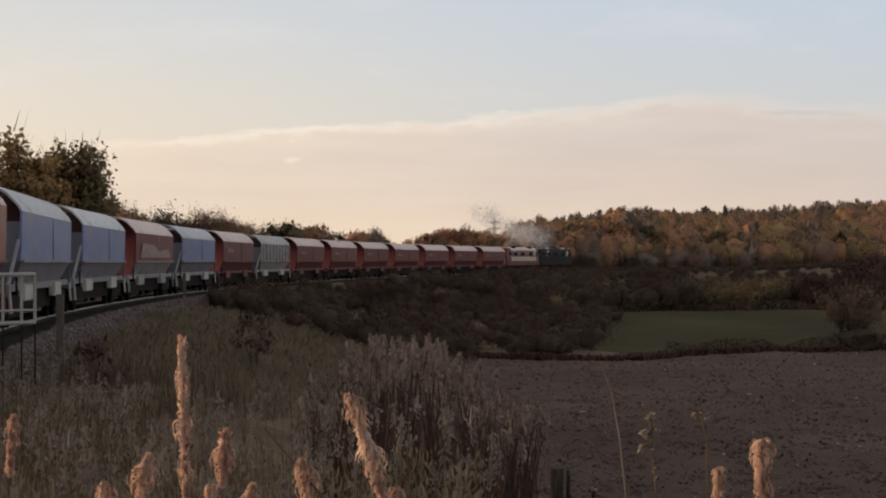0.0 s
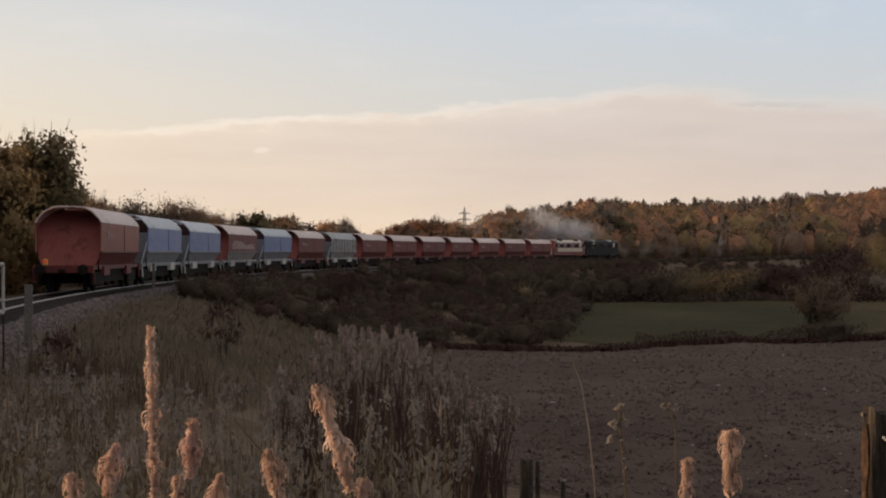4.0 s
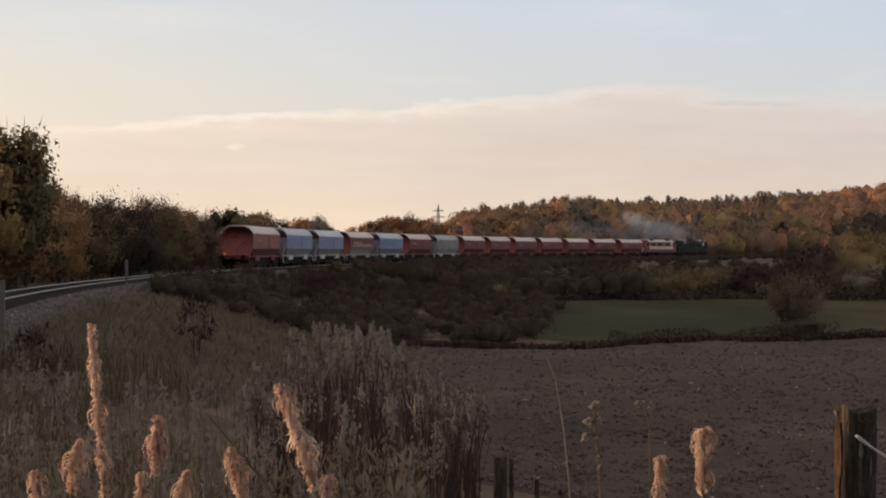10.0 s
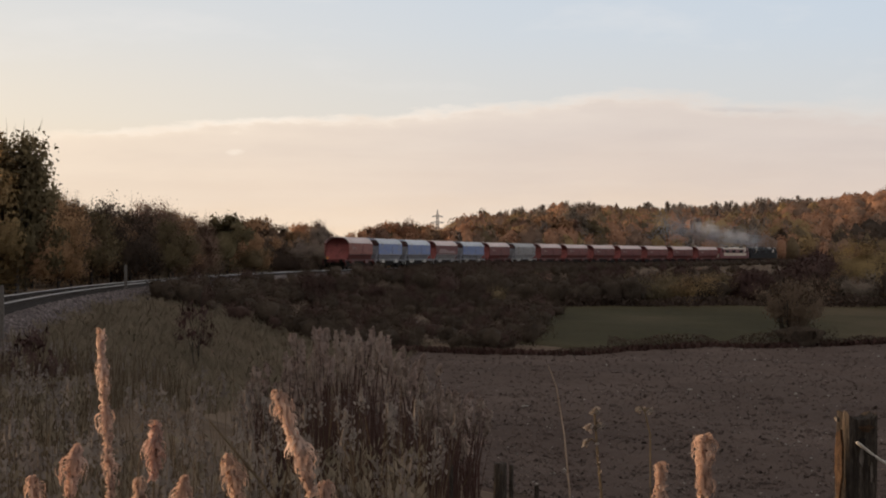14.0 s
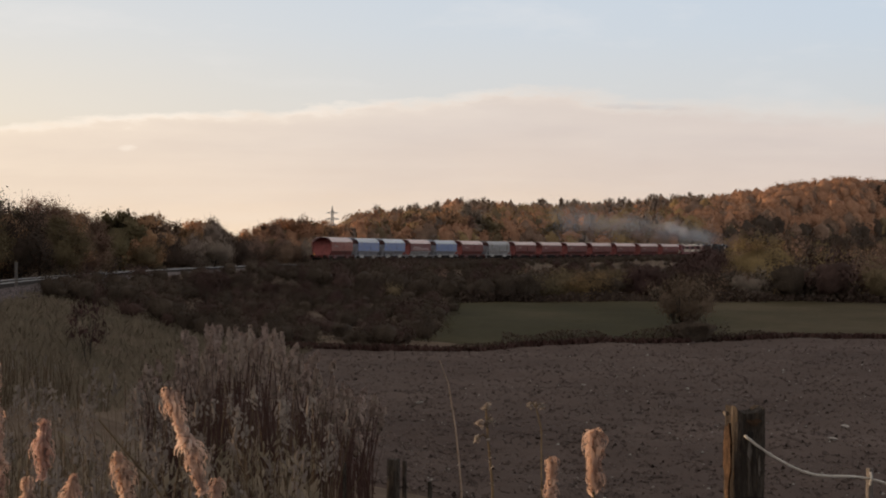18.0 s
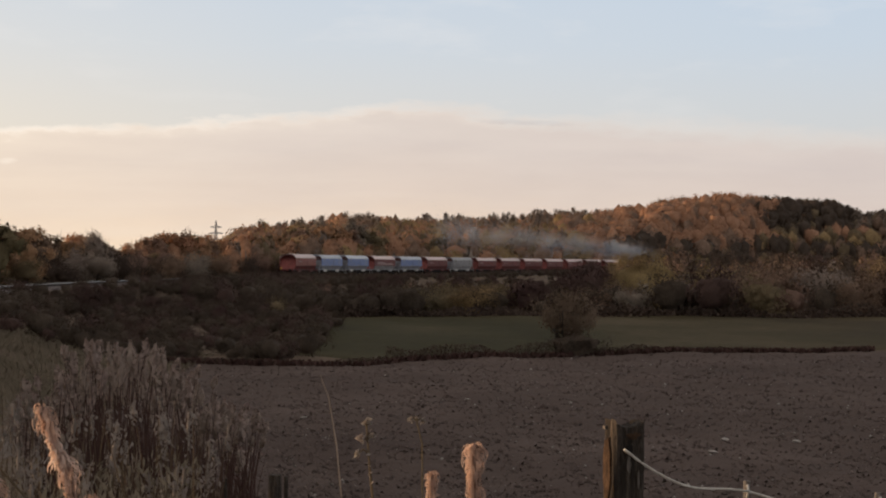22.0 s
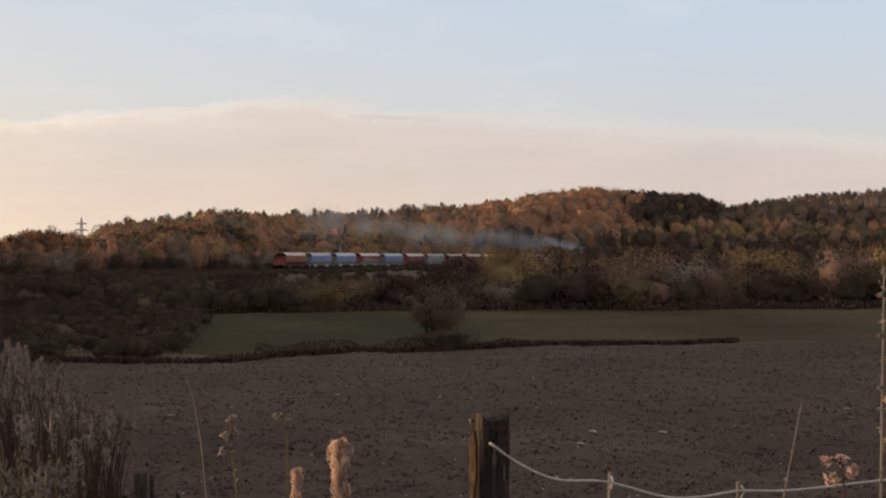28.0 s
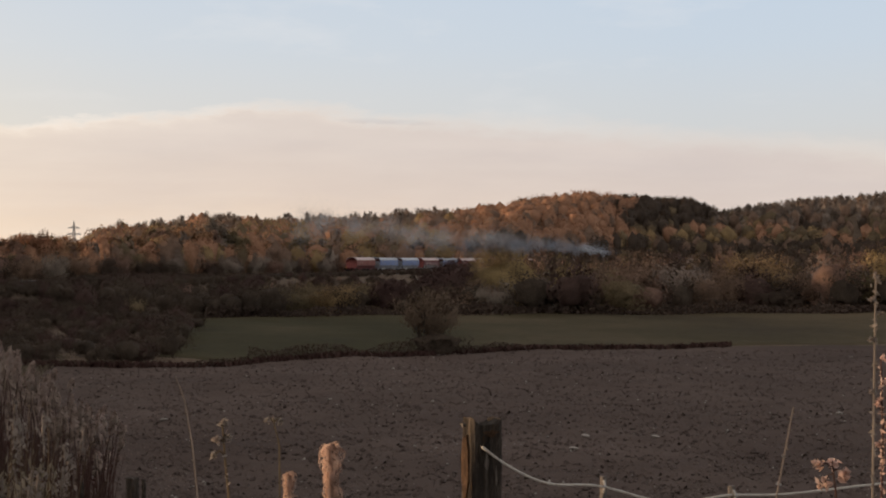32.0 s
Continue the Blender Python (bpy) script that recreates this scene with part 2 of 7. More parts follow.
class Build:
    """Gathers pieces into one mesh."""

    def __init__(self):
        self.v, self.f, self.count = [], [], 0

    def add(self, verts, *faces):
        for group in faces:
            self.f += [tuple(i + self.count for i in f) for f in group]
        self.v += [tuple(p) for p in verts]
        self.count += len(verts)
        return self

    def arrays(self, verts, faces):
        self.f += (np.asarray(faces) + self.count).tolist()
        self.v += np.asarray(verts).tolist()
        self.count += len(verts)
        return self

    def box(self, x0, x1, y0, y1, z0, z1, bevel=0.0):
        bm = bmesh.new()
        bmesh.ops.create_cube(bm, size=1.0)
        for v in bm.verts:
            v.co = ((x0 + x1) / 2 + v.co.x * (x1 - x0), (y0 + y1) / 2 + v.co.y * (y1 - y0), (z0 + z1) / 2 + v.co.z * (z1 - z0))
        if bevel:
            bmesh.ops.bevel(bm, geom=bm.edges[:], offset=bevel, segments=2, affect="EDGES")
        return self.bm(bm)

    def bm(self, bm):
        bm.verts.index_update()
        self.add([v.co for v in bm.verts], [[v.index for v in f.verts] for f in bm.faces])
        bm.free()
        return self

    def tube(self, points, radii, sides=6, cap=True):
        pts = [Vector(p) for p in points]
        rings = []
        for i, p in enumerate(pts):
            ahead = (pts[min(i + 1, len(pts) - 1)] - pts[max(i - 1, 0)]).normalized()
            a = ahead.cross(Vector((0.31, 0.17, 0.94)) if abs(ahead.z) < 0.9 else Vector((1, 0.1, 0))).normalized()
            b = ahead.cross(a)
            r = radii[i] if isinstance(radii, (list, tuple)) else radii
            rings.append([p + (a * math.cos(6.2832 * k / sides) + b * math.sin(6.2832 * k / sides)) * r for k in range(sides)])
        faces = [(i * sides + k, i * sides + (k + 1) % sides, (i + 1) * sides + (k + 1) % sides, (i + 1) * sides + k)
                 for i in range(len(pts) - 1) for k in range(sides)]
        if cap:
            faces += [tuple(reversed(range(sides))), tuple(range((len(pts) - 1) * sides, len(pts) * sides))]
        return self.add([v for ring in rings for v in ring], faces)

    def wheel(self, x, y, z, r, w, sides=20):
        return self.tube([(x - w / 2, y, z), (x - w / 2 + 0.02, y, z), (x + w / 2, y, z)], [r * 1.06, r, r], sides)

    def prism(self, profile, y0, y1):
        """A closed profile of (x, z) drawn out along y."""
        k = len(profile)
        verts = [(x, y0, z) for x, z in profile] + [(x, y1, z) for x, z in profile]
        return self.add(verts, [(i, (i + 1) % k, k + (i + 1) % k, k + i) for i in range(k)], [tuple(reversed(range(k))), tuple(range(k, 2 * k))])

    def mesh(self, name, mat, smooth=False):
        mesh = bpy.data.meshes.new(name)
        mesh.from_pydata(self.v, [], self.f)
        mesh.materials.append(mat)
        if smooth:
            mesh.shade_smooth()
        mesh.update()
        return mesh


def part(name, build, mat, parent, label=""):
    mesh = build.mesh(name, mat) if isinstance(build, Build) else build
    ob = new(name, mesh)
    ob.parent = parent
    if label:
        ob["label"] = label
    return ob


def thing(name, label, category, m=None, group="", kind=""):
    ob = tagged(new(name), label, category, group, kind)
    if m is not None:
        ob.matrix_world = m
    return ob


def single(name, build, mat, label, category, group="", kind="", m=None, smooth=False):
    ob = tagged(new(name, build.mesh(name, mat, smooth)), label, category, group, kind)
    if m is not None:
        ob.matrix_world = m
    return ob


# ---- the line of the track ----
STEP = 4.0
KNOTS = [-140, -85, -35, 14.5, 89.1, 163.6, 238.2, 312.7, 387.3, 900]
TURNS = [4.0, -3.0, -14.7, -7.5, 0.4, 7.3, 12.8, 20.8, 25.2, 29.5]
LINE_S = np.arange(-140, 760, STEP)
_turn = np.radians(np.interp(LINE_S, KNOTS, TURNS))
LINE_X = np.concatenate([[0], np.cumsum(np.sin(_turn[:-1]) * STEP)])
LINE_Y = np.concatenate([[0], np.cumsum(np.cos(_turn[:-1]) * STEP)])
LINE_X += -25.64 - 0.9 - np.interp(60, LINE_S, LINE_X)
LINE_Y += 122.87 - np.interp(60, LINE_S, LINE_Y)


def on_line(s, side=0.0):
    """A point on the track's middle, or that far to its right, and the heading in degrees to the right of +y."""
    x, y, a = (float(np.interp(s, LINE_S, c)) for c in (LINE_X, LINE_Y, _turn))
    return x + side * math.cos(a), y - side * math.sin(a), math.degrees(a)


def step01(a, b, v):
    k = np.clip((v - a) / (b - a), 0, 1)
    return k * k * (3 - 2 * k)


def beside_line(x, y):
    """Distance to the right of the track, and how far along it."""
    x, y = np.asarray(x, float), np.asarray(y, float)
    shape, x, y = x.shape, x.ravel(), y.ravel()
    q, s = np.empty(len(x)), np.empty(len(x))
    for a in range(0, len(x), 20000):
        dx, dy = x[a:a + 20000, None] - LINE_X, y[a:a + 20000, None] - LINE_Y
        near = np.argmin(dx * dx + dy * dy, 1)
        rows = np.arange(len(near))
        ex, ey, h = dx[rows, near], dy[rows, near], _turn[near]
        q[a:a + 20000] = np.where((near == 0) | (near == len(LINE_X) - 1), np.sign(ex * np.cos(h) - ey * np.sin(h)) * np.hypot(ex, ey), ex * np.cos(h) - ey * np.sin(h))
        s[a:a + 20000] = LINE_S[near] + ex * np.sin(h) + ey * np.cos(h)
    return q.reshape(shape), s.reshape(shape)


def bumps(x, y, scale, seed=0.0):
    """Cheap smooth unevenness between about -1 and 1."""
    x, y = x / scale + seed, y / scale - seed
    return 0.5 * np.sin(x * 1.7 + 1.3 * np.sin(y * 1.1)) + 0.3 * np.sin(y * 2.3 + 1.9 * np.sin(x * 0.9)) + 0.2 * np.sin(3.7 * x + 2.9 * y)


LINE_B, LINE_D = np.degrees(np.arctan2(LINE_X, LINE_Y))[45:], np.hypot(LINE_X, LINE_Y)[45:]
SKY_B = [-12, -6, -3, -1.3, 0.3, 4.4, 8.8, 10.6, 12.2, 15.6, 16.6, 18.5, 21, 26]
SKY_E = [0.55, 0.75, 0.95, 1.25, 1.5, 1.45, 1.78, 2.15, 2.32, 2.08, 1.68, 1.90, 2.12, 2.1]


def hill_foot(b):
    return np.interp(b, LINE_B, LINE_D) + 45


def ridge(b):
    """Height of the ridge's ground against the bearing in degrees: the wood on it makes the skyline."""
    return 1.7 + (hill_foot(b) + 330) * np.tan(np.radians(np.interp(b, SKY_B, SKY_E))) - 10.5


FIELD = -2.9


def ground_z(x, y):
    x, y = np.asarray(x, float), np.asarray(y, float)
    q, s = beside_line(x, y)
    r, b = np.hypot(x, y), np.degrees(np.arctan2(x, y))
    top = -0.45 + 0.45 * (1 - step01(8, 40, r)) * step01(-1, 3.5, q)
    reach = 15 + np.clip(s - 110, 0, None) * 0.28
    fall = step01(2.6, reach, q) * np.where(y > 0, step01(7, 34, r), 0.4 * step01(7, 60, r))
    z = top + (FIELD - top) * fall
    hill = step01(0, 330, r - hill_foot(b)) * step01(-16, -8, b) * step01(60, 30, b) * (y > 0)
    z = z + hill * (ridge(b) - z)
    return z + 0.10 * bumps(x, y, 4.0) * step01(3.4, 8, np.abs(q)) * step01(3, 12, r) + 0.5 * bumps(x, y, 60.0, 3) * step01(400, 700, r)


def make_ground():
    rings = np.concatenate([np.linspace(0.5, 60, 110), np.geomspace(61, 1300, 150), np.geomspace(1400, 4800, 14)])
    turns = np.radians(np.concatenate([np.linspace(-180, -40, 40, endpoint=False), np.linspace(-40, -24, 20, endpoint=False), np.linspace(-24, 28, 190, endpoint=False),
                                       np.linspace(28, 50, 16, endpoint=False), np.linspace(50, 180, 36, endpoint=False)]))
    r, a = np.meshgrid(rings, turns, indexing="ij")
    x, y = r * np.sin(a), r * np.cos(a)
    z = ground_z(x, y)
    verts = np.stack([x, y, z], -1).reshape(-1, 3)
    k, n = len(turns), len(rings)
    i, j = np.meshgrid(np.arange(n - 1), np.arange(k), indexing="ij")
    jj = (j + 1) % k
    quads = np.stack([i * k + j, i * k + jj, (i + 1) * k + jj, (i + 1) * k + j], -1).reshape(-1, 4)[:, ::-1]
    verts = np.vstack([verts, [[0, 0, float(ground_z(np.array([0.0]), np.array([0.01]))[0])]]])
    centre = [(len(verts) - 1, (jj0 + 1) % k, jj0) for jj0 in range(k)]
    mesh = mesh_of("ground", verts, quads, [c[::-1] for c in centre])
    mesh.materials.append(M["rough_grass"])
    mesh.shade_smooth()
    return tagged(new("ground", mesh), "rough brown autumn grassland sloping to a field", "ground", kind="structure")


make_ground()


def field_edge(x):
    """The far edge of the ploughed field."""
    return 82 + 15.5 * (1 - np.exp(-np.clip(x - 0.8, 0, None) / 14)) + 0.25 * np.clip(-x - 1, 0, None) + 0.12 * np.sin(x * 0.35)


def meadow_edge(x):
    return 159.5 + 5 * step01(0, 20, x) - 6 * step01(22, 48, x) + 3 * step01(50, 80, x) + 0.6 * np.sin(x * 0.2)


def strip(name, x0, x1, y_low, y_high, nx, ny, lift, mat, label, category, power=1.0, rough=0.0):
    u, v = np.meshgrid(np.linspace(0, 1, nx), np.linspace(0, 1, ny) ** power, indexing="ij")
    far_x = x0 + (x1 - x0) * u
    y = y_low(far_x) + (y_high(far_x) - y_low(far_x)) * v
    z = ground_z(far_x, y) + (lift + 0.25) * np.minimum(step01(0.0, 0.03, v), step01(0.0, 0.012, u)) - 0.25
    if rough:
        rng = np.random.default_rng(3)
        z = z + rough * (bumps(far_x, y, 0.35, 2) + bumps(far_x, y, 0.9, 7) + rng.normal(0, 0.6, z.shape))
    i, j = np.meshgrid(np.arange(nx - 1), np.arange(ny - 1), indexing="ij")
    quads = np.stack([i * ny + j, (i + 1) * ny + j, (i + 1) * ny + j + 1, i * ny + j + 1], -1).reshape(-1, 4)
    mesh = mesh_of(name, np.stack([far_x, y, z], -1).reshape(-1, 3), quads)
    mesh.materials.append(mat)
    mesh.shade_smooth()
    return tagged(new(name, mesh), label, category, kind="structure")


strip("ploughed_field", -7.0, 62.0, lambda x: 12 + 3.2 * np.clip(4 - x, 0, None), field_edge, 440, 210, 0.09, M["soil"], "bare brown ploughed field with clods and pale stones", "field", 1.5, 0.022)
strip("meadow", -2.5, 95.0, lambda x: field_edge(x) + 0.8 + 9 * (1 - step01(-1.5, 3, x)), meadow_edge, 120, 60, 0.10, M["meadow"], "dull green grass meadow behind the ploughed field", "meadow")


# ---- the railway ----
def line_strip(name, s0, s1, gap, profile, mat, label, category, closed=False):
    """A profile of (side, z) drawn along the track."""
    ss = np.arange(s0, s1 + 0.01, gap)
    verts = []
    for s in ss:
        for side, z in profile:
            x, y, _ = on_line(s, side)
            verts.append((x, y, z))
    k = len(profile)
    quads = [(i * k + j, i * k + (j + 1) % k, (i + 1) * k + (j + 1) % k, (i + 1) * k + j) for i in range(len(ss) - 1) for j in range(k if closed else k - 1)]
    mesh = mesh_of(name, verts, quads)
    mesh.materials.append(mat)
    return mesh


def make_track():
    bed = line_strip("track_bed", -130, 740, 2.0, [(-3.4, -0.75), (-1.9, -0.2), (-1.3, -0.17), (1.3, -0.17), (1.8, -0.2), (3.1, -0.62)], M["ballast"], "", "")
    bed_ob = tagged(new("track_bed", bed), "grey stone ballast shoulder of a single railway track", "railway", kind="structure")
    centre = line_strip("track_centre", -130, 740, 2.0, [(-1.75, -0.19), (-1.3, -0.150), (1.3, -0.150), (1.72, -0.19)], M["dark_ballast"], "", "")
    part("track_centre", centre, None, bed_ob, "dark ballast between the rails")
    for side in (-0.752, 0.752):
        c = side
        foot = line_strip("rail", -130, 740, 2.0, [(c - 0.07, -0.158), (c - 0.07, -0.145), (c - 0.012, -0.12), (c - 0.012, -0.04), (c - 0.036, -0.03), (c - 0.036, -0.006),
                                                  (c + 0.036, -0.006), (c + 0.036, -0.03), (c + 0.012, -0.04), (c + 0.012, -0.12), (c + 0.07, -0.145), (c + 0.07, -0.158)], M["rail_rust"], "", "", True)
        rail = part("rail", foot, None, bed_ob, "rusty rail with a polished bright top")
        # the head is drawn deeper than worn steel, its pale flanks holding sky glare
        head = line_strip("rail_head", -130, 740, 2.0, [(c - 0.034, 0.0), (c + 0.034, 0.0), (c + 0.046, -0.045), (c + 0.030, -0.06), (c - 0.030, -0.06), (c - 0.046, -0.045)], M["rail_steel"], "", "", True)
        part("rail_head", head, None, rail, "worn steel running surface, deepened and paled as sky glare")
    one = Build().box(-1.25, 1.25, -0.13, 0.13, -0.34, -0.155, 0.02).mesh("sleeper", M["sleeper"])
    rest = Build()
    s, count = -60.0, 0
    while s < 480:
        x, y, h = on_line(s)
        if s < 110:
            ob = new("sleeper", one)
            ob.parent, ob.matrix_local = bed_ob, pose(x, y, random.uniform(-0.006, 0.004), 0, 0, -h + random.uniform(-0.6, 0.6))
        else:
            m = pose(x, y, 0, 0, 0, -h)
            base = [m @ Vector((a, b, c)) for c in (-0.34, -0.155) for a, b in ((-1.25, -0.13), (1.25, -0.13), (1.25, 0.13), (-1.25, 0.13))]
            rest.add(base, [(4, 5, 6, 7), (0, 1, 5, 4), (1, 2, 6, 5), (2, 3, 7, 6), (3, 0, 4, 7)])
        s += 0.65
    far = part("far_sleepers", rest, M["sleeper"], bed_ob)
    far["kind"] = "stuff"
    return bed_ob


make_track()


def make_ballast_stones():
    """Loose stones on the shoulder that faces the camera."""
    rng = np.random.default_rng(41)
    n = 20000
    s = rng.uniform(-45, 75, n)
    q = 1.75 + (1.5 + 1.2 * step01(12, 36, s)) * rng.uniform(0, 1, n) ** 1.2
    a = np.interp(s, LINE_S, _turn)
    x, y = np.interp(s, LINE_S, LINE_X) + q * np.cos(a), np.interp(s, LINE_S, LINE_Y) - q * np.sin(a)
    z = np.maximum(np.interp(q, [0.9, 1.8, 3.1, 3.2], [-0.17, -0.2, -0.62, -9]), ground_z(x, y)) + 0.01
    base = np.array([(1, 0, 0), (0, 1, 0), (-1, 0, 0), (0, -1, 0), (0, 0, 0.9), (0, 0, -0.5)], float)
    tris = np.array([(0, 1, 4), (1, 2, 4), (2, 3, 4), (3, 0, 4), (1, 0, 5), (2, 1, 5), (3, 2, 5), (0, 3, 5)])
    v = base[None] * (0.045 * rng.lognormal(0, 0.3, n))[:, None, None] * rng.uniform(0.6, 1.4, (n, 6, 3)) + np.stack([x, y, z], -1)[:, None]
    mesh = fast_mesh("ballast_stones", v.reshape(-1, 3), (tris[None] + 6 * np.arange(n)[:, None, None]).reshape(-1, 3), M["ballast_stone"])
    tagged(new("ballast_stones", mesh), "loose grey-brown ballast stones on the shoulder", "ballast", kind="stuff")


# ---- the train ----
def paint(name, colours, dirt, rough=0.42):
    return material(name, colours, 0.7, rough, bump=0.05, bump_scale=20, stains=(dirt, 0.53), stretch=(1, 0.35, 1), vary=0.10, gloss=0.25)


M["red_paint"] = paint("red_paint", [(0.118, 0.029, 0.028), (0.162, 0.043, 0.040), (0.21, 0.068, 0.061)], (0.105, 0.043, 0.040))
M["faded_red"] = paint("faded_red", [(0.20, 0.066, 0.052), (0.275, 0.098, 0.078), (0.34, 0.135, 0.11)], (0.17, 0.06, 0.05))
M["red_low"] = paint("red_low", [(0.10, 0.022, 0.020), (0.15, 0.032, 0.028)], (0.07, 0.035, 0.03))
M["dusty_red"] = paint("dusty_red", [(0.235, 0.066, 0.058), (0.31, 0.100, 0.088)], (0.16, 0.05, 0.045), 0.8)
M["shaded_inside"] = paint("shaded_inside", [(0.05, 0.02, 0.018), (0.08, 0.034, 0.03)], (0.03, 0.02, 0.02), 0.85)
M["blue_paint"] = paint("blue_paint", [(0.142, 0.192, 0.375), (0.186, 0.245, 0.45), (0.225, 0.285, 0.475)], (0.25, 0.26, 0.32))
M["pale_grey_paint"] = paint("pale_grey_paint", [(0.205, 0.208, 0.235), (0.27, 0.272, 0.30)], (0.17, 0.16, 0.155))
M["grey_paint"] = paint("grey_paint", [(0.26, 0.25, 0.26), (0.34, 0.33, 0.33)], (0.17, 0.15, 0.13))
# the top sheets' pale colours hold the sheen of the sky on them
M["sky_sheen_top"] = paint("sky_sheen_top", [(0.56, 0.42, 0.39), (0.70, 0.56, 0.52)], (0.50, 0.34, 0.31))
M["pale_sheen_top"] = paint("pale_sheen_top", [(0.40, 0.43, 0.50), (0.54, 0.56, 0.60)], (0.32, 0.32, 0.33))
M["white_paint"] = paint("white_paint", [(0.44, 0.42, 0.40), (0.55, 0.53, 0.50)], (0.4, 0.37, 0.33))
M["dark_iron"] = material("dark_iron", [(0.010, 0.009, 0.008), (0.024, 0.020, 0.018)], 3, 0.85, bump=0.2, gloss=0.1)
M["worn_mark"] = paint("worn_mark", [(0.30, 0.20, 0.19), (0.38, 0.28, 0.27)], (0.20, 0.09, 0.08))
M["maroon_paint"] = paint("maroon_paint", [(0.12, 0.024, 0.026), (0.17, 0.034, 0.034)], (0.12, 0.04, 0.035))
M["cream_paint"] = paint("cream_paint", [(0.52, 0.43, 0.34), (0.62, 0.53, 0.43)], (0.35, 0.28, 0.22))
M["dark_blue_paint"] = material("dark_blue_paint", [(0.014, 0.013, 0.014), (0.024, 0.022, 0.024)], 0.7, 0.7, gloss=0.15)
M["yellow_paint"] = paint("yellow_paint", [(0.6, 0.42, 0.06), (0.7, 0.5, 0.08)], (0.4, 0.28, 0.08))
M["dark_glass"] = material("dark_glass", [(0.01, 0.012, 0.014), (0.02, 0.022, 0.025)], 2, 0.12)


def bogie(parent, y, mats, wheels=2):
    span = 1.0 if wheels == 2 else 1.85
    b = part("bogie", Build().box(-1.12, -0.98, y - span - 0.55, y + span + 0.55, 0.30, 0.88, 0.04).box(0.98, 1.12, y - span - 0.55, y + span + 0.55, 0.30, 0.88, 0.04)
             .box(-1.0, 1.0, y - 0.2, y + 0.2, 0.45, 0.8, 0.03), M["dark_iron"], parent, "dark sprung steel bogie frame")
    for k in range(wheels):
        wy = y - span + 2 * span * k / (wheels - 1)
        part("wheelset", Build().wheel(-0.75, wy, 0.455, 0.455, 0.13).wheel(0.75, wy, 0.455, 0.455, -0.13).tube([(-0.95, wy, 0.455), (0.95, wy, 0.455)], 0.08, 8),
             M["dark_iron"], b, "steel wheels on one axle")
    return b


HALF, FRAME = 6.72, 8.25          # half lengths of the hopper body and of the frame below it


